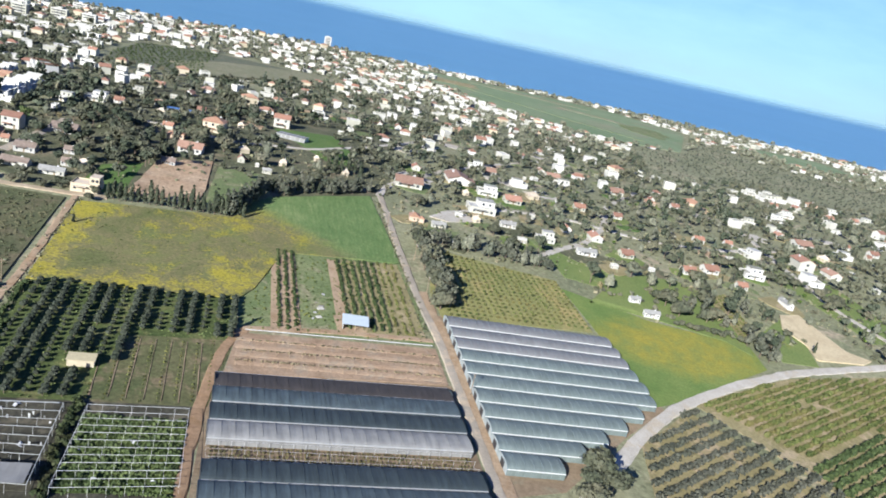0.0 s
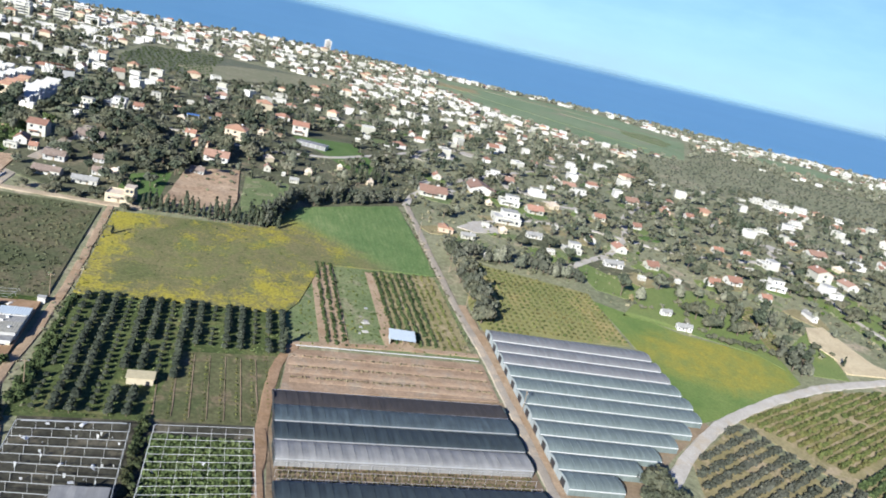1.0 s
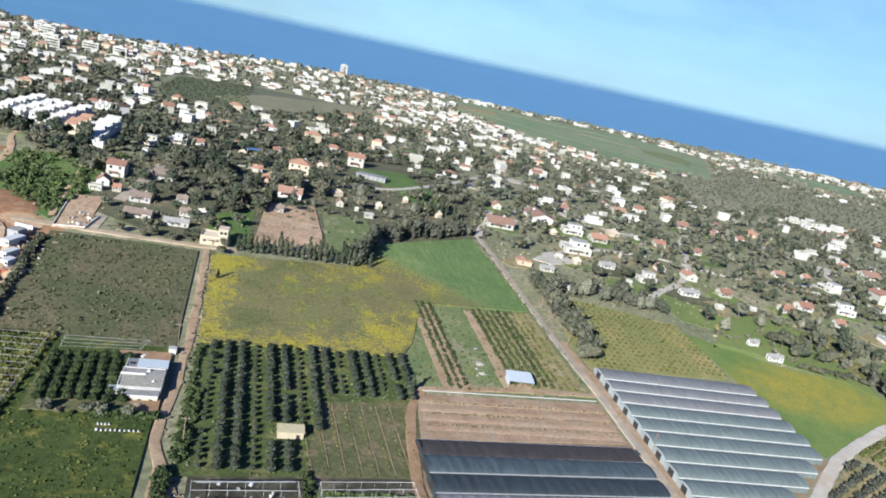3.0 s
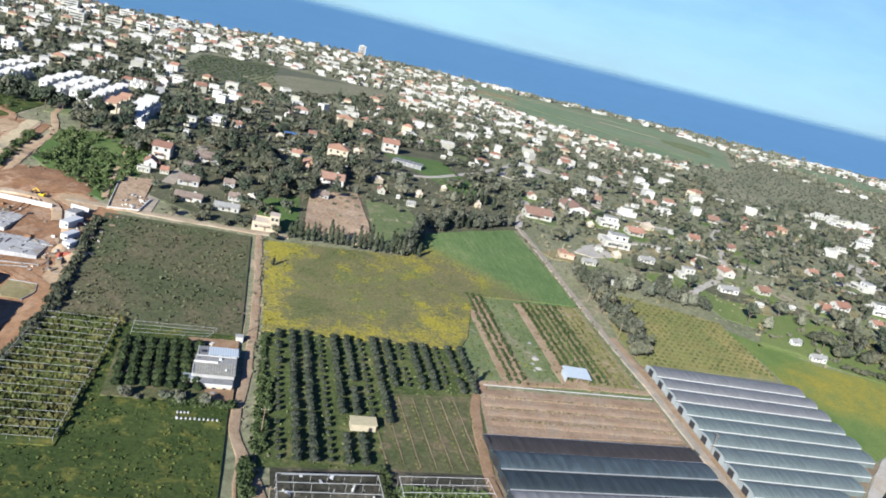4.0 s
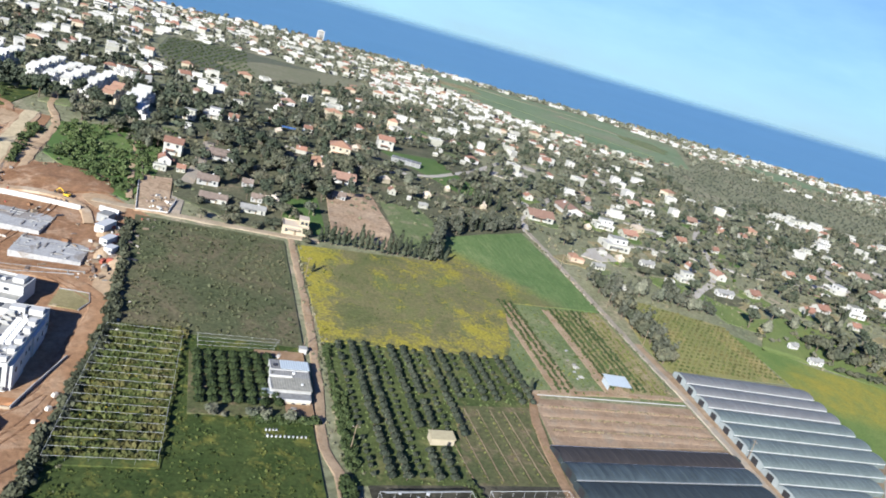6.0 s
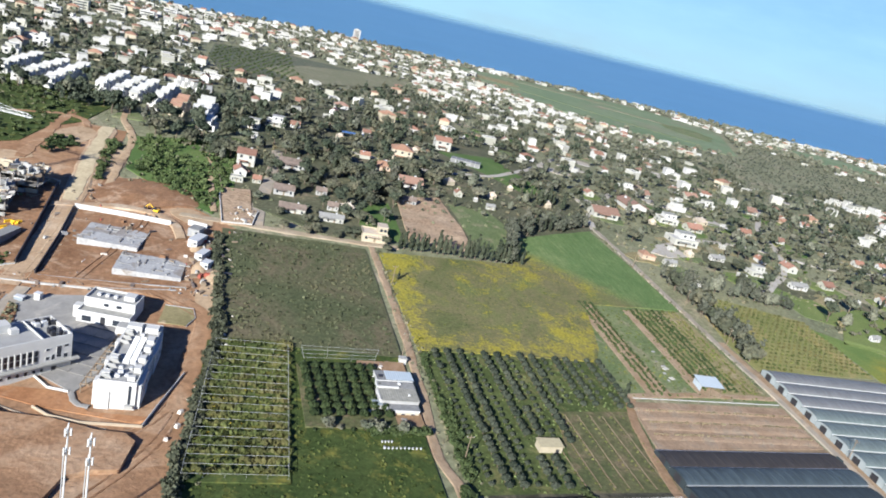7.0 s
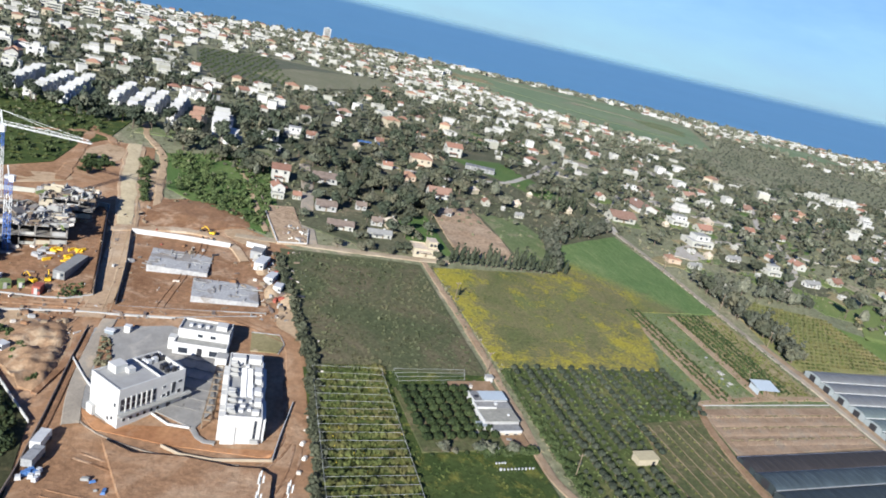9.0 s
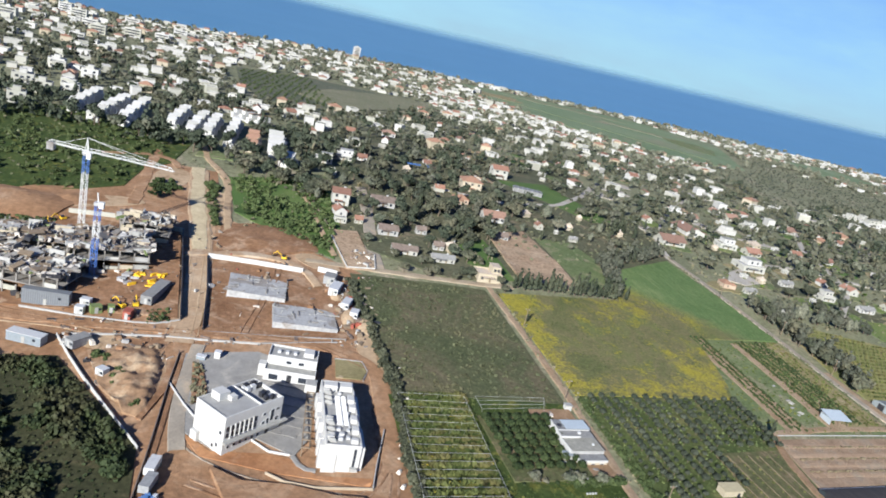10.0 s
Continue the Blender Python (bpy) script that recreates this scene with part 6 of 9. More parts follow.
for i in range(26):
    u, v = -49 + rng.random() * 21, 125 + rng.random() * 26
    x, y = UV(u, v)
    w, h = .12 + rng.random() * .25, .3 + rng.random() * 1.0
    solo("hanging_shred", Geo().add([(-w, 0, 0), (w, .05, 0), (w * .5, .1, -h), (-w * .6, .04, -h * .8), (-w, .05, 0), (w, .1, 0), (w * .5, .15, -h), (-w * .6, .09, -h * .8)], [(0, 1, 2, 3), (7, 6, 5, 4), (0, 4, 5, 1), (1, 5, 6, 2), (2, 6, 7, 3), (3, 7, 4, 0)]), PIPE, "pale shred of plastic hanging in the frame", "plastic sheet", "torn plastic", m=pose(x, y, gz(x, y) + .5 + h, 0, 0, rng.random() * 180))

# ---- school and building site ----
def wall_run(name, pts, h, t, mat, label, category="wall", cap=None):
    """A free-standing wall along a line, following the land; one thing."""
    g = Geo()
    P = [Vector(p) for p in pts]
    path = []
    for a, b in zip(P, P[1:]):
        k = max(1, int((b - a).length / 5))
        path += [a.lerp(b, i / k) for i in range(k)]
    path.append(P[-1])
    for i, p in enumerate(path):
        d = (path[min(i + 1, len(path) - 1)] - path[max(i - 1, 0)]).normalized()
        nx, ny = -d.y * t / 2, d.x * t / 2
        z = gz(p.x, p.y)
        g.v += [(p.x - nx, p.y - ny, z - .6), (p.x + nx, p.y + ny, z - .6), (p.x + nx, p.y + ny, z + h), (p.x - nx, p.y - ny, z + h)]
        if i:
            a, b = 4 * (i - 1), 4 * i
            g.f += [(a, b, b + 3, a + 3), (a + 1, a + 2, b + 2, b + 1), (a + 3, b + 3, b + 2, a + 2)]
    k = 4 * (len(path) - 1)
    g.f += [(0, 3, 2, 1), (k, k + 1, k + 2, k + 3)]
    g.s = [0] * len(g.f)
    return solo(name, g, mat, label, category)


def frame_box(ob, name, mat, x0, y0, x1, y1, z0, z1, t=.3, label=""):
    """A ring of wall round a rectangle."""
    g = Geo()
    for b in ((x0, y0, x1, y0 + t), (x0, y1 - t, x1, y1), (x0, y0 + t, x0 + t, y1 - t), (x1 - t, y0 + t, x1, y1 - t)):
        g.box(b[0], b[1], z0, b[2], b[3], z1)
    return part(name, g, mat, ob, label)


drape("courtyard", [(-219, 191), (-200, 196), (-184, 190), (-181, 160), (-184, 152), (-195, 158), (-203, 152), (-212, 158), (-216, 172)], PAVING, "grey paved school courtyard", "pavement", .4, 4, "xy")
slab = Geo().box(-1.9, -1.9, 0, 1.9, 1.9, .1).mesh("paver", PAVING)
court = bpy.data.objects["courtyard"]
for i in range(6):
    for j in range(7):
        x, y = -198 + i * 4.0 + j * .7, 163 + j * 4.0 - i * .7
        if inside([(-201, 190), (-184, 189), (-182, 162), (-185, 157), (-194, 161)], np.array([x]), np.array([y]))[0]:
            o = part("paver", slab, None, court, m=pose(x, y, gz(x, y) + .42, 0, 0, -10))

# main block with tall windows
ob = thing("school_hall", "new white school block with seven tall windows", "school building", "school", (-200.2, 149.6, gz(-200.2, 149.6)), 50)
zb, L, D, H = -1.0, 17.2, 10.6, 10.2
box_part("wall", ob, CLEAN, 0, 0, zb, L, D, H - 1.1)
box_part("roof", ob, ROOF_GREY, .3, .3, H - 1.1, L * .6, D - .3, H - .25, label="raised grey roof deck")
box_part("roof", ob, ROOF_GREY, L * .6, .3, H - 1.1, L - .3, D - .3, H - .95)
frame_box(ob, "parapet", CLEAN, 0, 0, L, D, H - 1.1, H, .3)
box_part("roof_kerb", ob, CLEAN, L * .6, .3, H - .95, L * .6 + .25, D - .3, H + .15)
tall = Geo().box(-.5, -.06, -1.45, .5, .1, 1.45).mesh("window", GLASS)
fin = Geo().box(-.12, -.3, -1.7, .12, .1, 1.7).mesh("fin", CLEAN)
for i in range(7):
    o = part("window", tall, None, ob, m=pose(1.0 + i * 1.32, -.02, 6.1))
    if i:
        part("fin", fin, None, ob, m=pose(.34 + i * 1.32, -.02, 6.1))
    part("mullion", Geo().box(-.5, -.1, -.05, .5, -.05, .05), FRAME, o)
for i, (x, z, w, h) in enumerate(((11.6, 7.2, .9, .6), (11.6, 4.9, .9, .8), (12.9, 5.0, .8, 1.4), (14.2, 6.2, 1.1, 3.0), (15.9, 7.4, 1.1, .7), (15.8, 4.8, 1.0, 1.1))):
    windows_on(ob, [(x, -.02, z, 0)], w, h)
box_part("canopy", ob, GREYWALL, -.2, -1.1, 3.55, L + 1.6, 0, 3.95)
windows_on(ob, [(1.6 + i * 1.75, -.02, 2.1, 0) for i in range(6)], .8, .9)
box_part("door", ob, DARK, 12.6, -.05, .2, 13.8, .05, 2.5)
windows_on(ob, [(-.02, 2.0, 2.2, -90), (-.02, 1.2, 5.8, -90), (-.02, 3.4, 1.4, -90), (-.02, 8.4, 1.6, -90)], .7, .9)
box_part("balcony", ob, CLEAN, -1.0, 8.0, zb, 0, 10.2, 2.5)
box_part("stair_head", ob, CLEAN, 3.2, 6.6, H - .6, 6.2, 9.6, H + 1.7)
box_part("stair_head", ob, CLEAN, 5.6, 5.2, H - .6, 7.4, 6.8, H + .9)
for i in range(12):
    x, y = 11.4 + rng.random() * 4.2, 1.2 + rng.random() * 8
    box_part("roof_unit", ob, DARK if i % 3 else TANK, x, y, H - .95, x + .6 + rng.random() * .8, y + .6 + rng.random() * .6, H - .4 + rng.random() * .8)
g = Geo()
for i in range(13):
    a = radians(10 + i * 13)
    for r_, z in ((1.0, 0), (1.14, 0), (1.14, .3), (1.0, .3)):
        g.v.append((L + .4 + 1.6 * r_ * math.sin(a), 5 + 2 * r_ * math.cos(a), H - 1.6 + z))
    if i:
        k = 4 * i
        g.f += [(k - 4 + j, k - 4 + (j + 1) % 4, k + (j + 1) % 4, k + j) for j in range(4)]
        g.s += [0] * 4
part("spiral_rail", g, CLEAN, ob)
box_part("side_porch", ob, CLEAN, L, 2.5, zb, L + 1.4, 8, 3.4)

# long classroom wing
ob = thing("classroom_wing", "long new white classroom wing with a busy flat roof", "school building", "school", (-177.3, 147.9, gz(-177.3, 147.9)), 7)
W_, L, H = 8.3, 29.4, 7.3
box_part("wall", ob, CLEAN, 0, 0, -2, W_, L, H - .5)
box_part("roof", ob, ROOF_GREY, .3, .3, H - .5, W_ - .3, L - .3, H - .38)
frame_box(ob, "parapet", CLEAN, 0, 0, W_, L, H - .5, H + .25, .3)
box_part("window", ob, GLASS, 6.7, -.05, 1.6, 7.3, .05, 6.6)
box_part("balcony", ob, GREYWALL, 6.2, -.9, 1.2, 8.0, 0, 1.9)
box_part("buttress", ob, CLEAN, -.25, -.25, -1, 2.8, 0, H - 2.6)
for i in range(6):
    y = 1.2 + i * 4.6
    box_part("bay", ob, CLEAN, -1.1, y, -1, 0, y + 2.3, 5.2 if i % 2 else 6.4)
    windows_on(ob, [(-.02, y + 3.4, 4.6, -90), (-.02, y + 3.4, 1.6, -90)], 1.2, 1.4)
for y0, y1, out in ((.6, 8.6, .9), (8.9, 14.6, .55), (15.0, 23.6, .9), (24.2, 27.0, .5)):
    box_part("bay", ob, CLEAN, W_, y0, -2, W_ + out, y1, 6.7)
    windows_on(ob, [(W_ + out + .02, y0 + (y1 - y0) * q, 4.6, 90) for q in (.3, .7)], 1.0, 1.3)
# leaning sun fins along the west edge, light shafts down the middle, plant rooms along the east edge
for i in range(11):
    y = 2.0 + i * 2.35
    if i in (5, 6):
        continue
    part("sun_fin", Geo().add([(.35, y, H - .4), (2.5, y, H - .4), (2.5, y + .16, H - .4), (.35, y + .16, H - .4), (.35, y - .7, H + 1.1), (2.1, y - .7, H + .9), (2.1, y - .54, H + .9), (.35, y - .54, H + 1.1)], [(3, 2, 1, 0), (4, 5, 6, 7), (0, 1, 5, 4), (1, 2, 6, 5), (2, 3, 7, 6), (3, 0, 4, 7)]), CLEAN, ob)
    if i % 3 == 0:
        box_part("roof_room", ob, CLEAN, .35, y + .4, H - .4, 1.9, y + 1.6, H + .8)
for b in ((5.9, 1.6, 1.6, 1.2, .7), (6.4, 5.4, 1.5, 2.2, .9), (6.3, 10.2, 1.6, 2.4, .8), (6.4, 15.4, 1.5, 2.0, 1.0), (6.2, 19.2, 1.7, 3.0, .9), (.5, 24.6, 3.4, 2.4, 1.5), (4.6, 25.2, 3.2, 2.6, 1.1), (3.2, 4.2, 1.2, 1.0, .5)):
    box_part("roof_room", ob, CLEAN, b[0], b[1], H - .4, b[0] + b[2], b[1] + b[3] * .8, H + b[4])
for i in range(9):
    y = 9.2 + i * 1.45
    for x0 in (3.1, 4.6):
        part("skylight_rib", Geo().add([(x0, y, H - .35), (x0 + 1.2, y, H - .35), (x0 + 1.2, y + .5, H - .35), (x0, y + .5, H - .35), (x0, y, H - .3), (x0 + 1.2, y, H - .3), (x0 + 1.2, y + .5, H + .5), (x0, y + .5, H + .5)], [(3, 2, 1, 0), (4, 5, 6, 7), (0, 1, 5, 4), (1, 2, 6, 5), (2, 3, 7, 6), (3, 0, 4, 7)]), FRAME, ob)
box_part("skylight_kerb", ob, FRAME, 4.38, 8.8, H - .38, 4.52, 22.4, H + .1)
for x0, y0, dx, dy, dz in ((2.9, 2.6, 1.1, .9, .7), (4.9, 3.2, .8, .8, .6), (5.2, 6.4, .7, 1.0, .5), (2.8, 6.6, .9, .7, .6), (4.0, 23.2, .9, .9, .6), (5.8, 8.4, .4, 4.6, .25), (5.9, 13.6, .35, 1.2, .5), (2.7, 24.0, .4, .4, .9)):
    box_part("roof_unit", ob, TANK, x0, y0, H - .4, x0 + dx, y0 + dy, H - .4 + dz)
# entrance wing
ob = thing("entrance_wing", "low white school wing with a set-back upper floor", "school building", "school", (-196.4, 182.2, gz(-196.4, 182.2)), 0)
box_part("wall", ob, CLEAN, 0, 0, -1, 13.8, 4.2, 3.5)
box_part("terrace", ob, FLAT_ROOF, .25, .25, 3.5, 13.55, 4.0, 3.6)
frame_box(ob, "terrace_parapet", CLEAN, 0, 0, 13.8, 4.0, 3.5, 4.0, .22)
box_part("upper_wall", ob, CLEAN, .2, 4.0, -1, 13.6, 11.0, 5.6)
box_part("roof", ob, ROOF_GREY, .5, 4.3, 5.6, 13.3, 10.7, 5.7)
frame_box(ob, "parapet", CLEAN, .2, 4.0, 13.6, 11.0, 5.6, 6.2, .28)
box_part("roof_room", ob, CLEAN, 9.6, 6.6, 5.6, 12.4, 9.6, 7.0)
for x in (2.4, 4.6, 6.8):
    box_part("roof_unit", ob, TANK, x, 6.8, 5.7, x + .9, 7.8, 6.4)
windows_on(ob, [(2.6, -.02, 1.9, 0), (10.6, -.02, 2.0, 0)], 2.4, 1.6)
windows_on(ob, [(6.0, 3.98, 4.7, 0), (9.4, 3.98, 4.7, 0)], 1.4, .9)
box_part("doorway", ob, DARK, 6.2, -.05, -.2, 7.5, .05, 3.0)
box_part("shade_porch", ob, CLEAN, -1.8, 2.2, -1, 0, 4.6, 4.0)
box_part("link_wall", ob, CLEAN, 11.6, -3.6, -1, 14.6, 0, 3.0)
box_part("link_roof", ob, ROOF_GREY, 11.8, -3.4, 3.0, 14.4, -.2, 3.1)
# pergola between courtyard and wing
ob = thing("pergola", "row of timber pergola bays along the courtyard", "pergola", at=(-182.6, 152.5, gz(-182.6, 152.5)), rot=3)
for i in range(9):
    box_part("crossbeam", ob, WOOD, -.1, i * 3.2, 2.5, 1.9, i * 3.2 + .25, 2.75)
    box_part("post", ob, WOOD, 0, i * 3.2, -.8, .2, i * 3.2 + .2, 2.5)
part("side_beam", Geo().box(-.15, 0, 2.3, .15, 25.8, 2.5), WOOD, ob)
part("side_beam", Geo().box(1.7, 0, 2.3, 1.95, 25.8, 2.5), WOOD, ob)
for x, y, w, d, h, mt, nm, lb in ((-211, 190, 1.6, 1.6, 2.2, CLEAN, "guard_booth", "small white guard booth at the courtyard"), (-215.5, 188.5, 2.4, 1.6, 1.4, BLUE_TIN, "utility_cabinet", "pale blue utility cabinet by the wall")):
    o = thing(nm, lb, "booth", at=(x, y, gz(x, y)), rot=-6)
    box_part("body", o, mt, 0, 0, -.2, w, d, h)
    box_part("lid", o, FRAME, -.1, -.1, h, w + .1, d + .1, h + .15)
drape("planter", [(-216, 187), (-213, 186), (-208, 171), (-211.5, 168)], PIT, "reddish planting bed with dry shrubs", "flower bed", .6, 4, "xy")
xs, ys = fill([(-216, 187), (-213, 186), (-208, 171), (-211.5, 168)], 1.2, 1, "xy", 12)
scatter_mesh("planter_shrubs", tuft, SHRUB, xs, ys, .5 + rng.random(len(xs)) * .5, "low shrubs in the planting bed", "shrubs", .5)

drape("back_bed", [(-178, 197.4), (-170.3, 197.6), (-168.5, 193), (-169.6, 188.5), (-177, 188)], DRY_FLOOR, "dry grassy bed behind the school", "flower bed", .4, 3, "xy")
# walls and paths round the school
drape("graded_pad", [(-201.7, 144.7), (-194.2, 140.8), (-183.7, 140.9), (-173.5, 138.9), (-167.5, 139.2), (-164.6, 137.0), (-164.2, 127.3), (-169.1, 125.9), (-173.2, 123.6), (-174.1, 114.3), (-180.4, 114.7), (-186.5, 114.8)], ORANGE, "levelled building pad with a cut earth edge", "ground", .95, 3, "xy", bumps)
wall_run("retaining_wall", [(-189.5, 145), (-185, 142.6), (-178, 141.6), (-165.3, 143.2)], .8, .25, plaster("beige_stone", (.42, .34, .25)), "low beige stone retaining wall")
wall_run("retaining_wall", [(-165.3, 143.2), (-164.6, 152), (-163, 166)], 1.0, .22, GREYWALL, "grey concrete retaining wall beside the school")
wall_run("courtyard_wall", [(-203, 156.5), (-196, 157.5), (-190, 152.8), (-185, 152.2)], .7, .22, CLEAN, "low white wall edging the courtyard")
wall_run("courtyard_wall", [(-219, 176), (-213.5, 168), (-209.5, 163)], .9, .25, CLEAN, "white wall beside the planting bed")
STONE_EDGE = earth("worn_kerb", (0.22, 0.18, 0.14), (0.33, 0.27, 0.21), None, 0.3, 1.5)
ribbon("kerb_path", [(-214, 158), (-208, 149.5), (-200, 145.5), (-192, 142.6), (-180, 140.4), (-172, 140.8)], .4, STONE_EDGE, "pale kerb curving round the school", "kerb", .3, "xy")
ribbon("garden_path", [(-184.3, 152), (-184, 147.5), (-180.5, 145.8), (-178.5, 147.6)], 1.4, PAVING, "grey garden path bending past the wing", "path", .5, "xy")
drape("school_bank", [(-212, 158), (-203, 151), (-190, 152), (-184, 151), (-178, 146), (-165, 147), (-166, 144), (-188, 145.5), (-205, 149)], RED_LOAM, "smoothed reddish bank below the school", "ground", .32, 4, "xy")
ribbon("drive", [(-216.5, 196), (-216, 180), (-213.5, 162), (-210, 150)], 4.2, ASPHALT, "grey service drive beside the school", "road", .45, "xy")
wall_run("boundary_fence", [(-220.5, 191), (-219.2, 176), (-216.4, 152), (-214.5, 134), (-213, 110)], 1.1, .22, OLDROOF, "dark solid fence along the drive", "fence")
ribbon("fence_footing", [(-219.4, 191), (-218.0, 176), (-215.2, 152), (-213.4, 134)], 1.6, PIT, "brown strip beside the fence", "ground", .42, "xy")
wall_run("site_wall", [(-254, 193.5), (-247, 184), (-240, 175), (-229, 162), (-218.5, 149.5)], 1.1, .25, WHITE, "long white block wall between scrub and site")
wall_run("site_wall", [(-253, 194.5), (-240, 196.5), (-227, 198.2), (-213, 199), (-200, 200.3)], .7, .4, GREYWALL, "low grey block wall along the site road")
wall_run("site_wall", [(-200, 200.8), (-190, 203.5), (-178, 207)], .5, .3, CONCRETE, "low concrete edge of the site road")
wall_run("pit_wall", [(-227.5, 252.5), (-212, 252.3), (-194, 251.2)], 2.0, .5, CLEAN, "white retaining wall of the foundation pit")
wall_run("pit_wall", [(-189, 254.8), (-182, 253.6)], 2.0, .5, CLEAN, "short white retaining wall of the pit")
wall_run("pit_hoarding", [(-227.6, 252), (-222, 228), (-217.5, 204)], 1.6, .3, DARK, "dark hoarding along the foundation pit", "fence")
wall_run("pit_edge", [(-217, 203.6), (-196, 206), (-176, 209.5)], .4, .3, CONCRETE, "concrete edge of the foundation pit")
wall_run("site_hoarding", [(-225, 208), (-231, 232), (-241, 270)], 2.2, .3, DARK, "dark hoarding along the site road", "fence")
wall_run("site_wall", [(-270, 207), (-253, 204.5), (-237, 204), (-231, 204.6), (-225, 208)], .7, .4, GREYWALL, "low grey block wall round the building site")
wall_run("site_wall", [(-284, 276), (-265, 276.5), (-241, 271)], 1.8, .5, WHITE, "white wall behind the unfinished building")
wall_run("bed_wall", [(-178.1, 197.6), (-170.1, 197.8), (-168.2, 193.0), (-169.3, 188.1)], .6, .2, CONCRETE, "low wall round the planting bed behind the school")
# foundations
for nm, P in (("foundation_slab", [(-217.5, 242), (-198.2, 242.8), (-196.9, 227.2), (-215.5, 226.3)]), ("foundation_slab", [(-200.5, 224.5), (-180.8, 226.5), (-178.5, 212.5), (-198.3, 210.5)])):
    cx, cy = sum(p[0] for p in P) / 4, sum(p[1] for p in P) / 4
    z = max(gz(*p) for p in P)
    o = thing(nm, "rough grey concrete foundation slab with starter walls", "foundation", "foundations", (cx, cy, z - .4))
    part("slab", Geo().prism([(a - cx, b - cy) for a, b in P], -2.0, .55), BLINDING, o)
    for k in range(30):
        a, b = rng.random(), rng.random()
        q = Vector(P[0]).lerp(Vector(P[1]), a).lerp(Vector(P[3]).lerp(Vector(P[2]), a), b)
        w, d = (.2 + rng.random() * 1.8, .2) if rng.random() < .5 else (.2, .2 + rng.random() * 1.8)
        part("starter_wall", Geo().box(-w, -d, .55, w, d, .6 + rng.random() * .25), (CONCRETE, SHELL, GREYWALL)[k % 3], o, m=pose(q.x - cx, q.y - cy, 0, 0, 0, 6))
# unfinished building
def concrete_frame(x, y, w, d, rot, floors, seed):
    q = np.random.default_rng(seed)
    z = gz(x, y)
    ob = thing("unfinished_building", "raw concrete building shell cluttered with props and formwork", "unfinished building", "building site", (x, y, z), rot)
    col = Geo().box(-.22, -.22, 0, .22, .22, 3.2).mesh("column", SHELL)
    for f in range(floors):
        h = 3.4 * (f + 1)
        part("floor_slab", Geo().box(-w / 2, -d / 2, h - .35, w / 2, d / 2, h), SHELL, ob)
        nx = int(w / 4)
        for i in range(nx + 1):
            cx = -w / 2 + .4 + i * (w - .8) / nx
            for j in range(int(d / 6) + 1):
                part("column", col, None, ob, m=pose(cx, -d / 2 + .4 + j * (d - .8) / max(1, int(d / 6)), h - 3.4 - (1 if f == 0 else 0)))
            if i < nx and q.random() < .6:
                e = .9 + q.random() * 1.6
                part("wall_panel", Geo().box(cx + .25, -d / 2 + .3, h - 3.4, cx + (w - .8) / nx - .25, -d / 2 + .55, h - 3.4 + e), (CREAM, GREYWALL, WHITE)[i % 3], ob)
        for k in range(4):
            b, e = (q.random() - .5) * d * .8, 1.5 + q.random() * 3
            part("wall_panel", Geo().box(-w / 2 + .3, b, h - 3.4, -w / 2 + .55, b + e, h - .4), (GREYWALL, SHELL)[k % 2], ob)
        part("core_wall", Geo().box(-w * .3, d * .1, h - 3.4, w * .35, d * .1 + .3, h - .4), SHELL, ob)
    h = 3.4 * floors
    for k in range(12):
        a, b, e = (q.random() - .5) * w * .9, (q.random() - .5) * d * .8, 2 + q.random() * 3.5
        m = pose(a, b, h, 0, 0, (0, 90)[k % 2])
        part("upper_wall", Geo().box(-e / 2, -.15, 0, e / 2, .15, 1.4 + q.random() * 1.6), (CREAM, WHITE, GREYWALL, SHELL)[k % 4], ob, m=m)
    for k in range(5):
        a, b, e = (q.random() - .5) * w * .7, (q.random() - .5) * d * .7, 1.5 + q.random() * 2.4
        part("raised_deck", Geo().box(-e, -e * .6, -.15, e, e * .6, .15), (WOOD, SHELL, GREYWALL)[k % 3], ob, m=pose(a, b, h + 1.0 + q.random(), q.normal() * 8, q.normal() * 8, q.random() * 90))
    for k in range(10):
        a, b = (q.random() - .5) * w * .95, (q.random() - .5) * d * .95
        part("stub_column", Geo().box(-.2, -.2, 0, .2, .2, 1.2 + q.random() * 1.4), SHELL, ob, m=pose(a, b, h))
    mats = (WOOD, SHELL, GREYWALL, OLDROOF, DARK, GREEN_CAN, STONE)
    g = Geo()
    for k in range(int(w * d * 1.5)):
        a, b = (q.random() - .5) * w, (q.random() - .5) * d
        e, t, up = .4 + q.random() ** 2 * 2.4, .1 + q.random() ** 2 * 1.0, .12 + q.random() ** 2 * 1.3
        m = pose(a, b, h + q.random() * .25, q.normal() * 9, q.normal() * 9, (0, 90, 20, 70)[k % 4] + q.normal() * 10)
        g.box(-e, -t, 0, e, t, up, m, int(q.choice(7, p=(.18, .24, .2, .12, .1, .04, .12))))
    part("formwork_debris", g, list(mats), ob, "jumble of planks, props and rubble")["kind"] = "stuff"
    g = Geo()
    for k in range(40):
        s = q.choice((-1, 1))
        a, b = ((q.random() - .5) * (w + 4), -d / 2 - .5 - q.random() * 2) if k % 2 else (s * (w / 2 + .5 + q.random() * 2), (q.random() - .5) * d)
        e = .3 + q.random() * .9
        g.box(-e, -e * .5, -.6, e, e * .5, .3 + q.random() * .8, pose(a, b, 0, 0, q.normal() * 8, q.random() * 180), int(q.integers(7)))
    part("ground_debris", g, list(mats), ob, "rubble lying round the shell")["kind"] = "stuff"


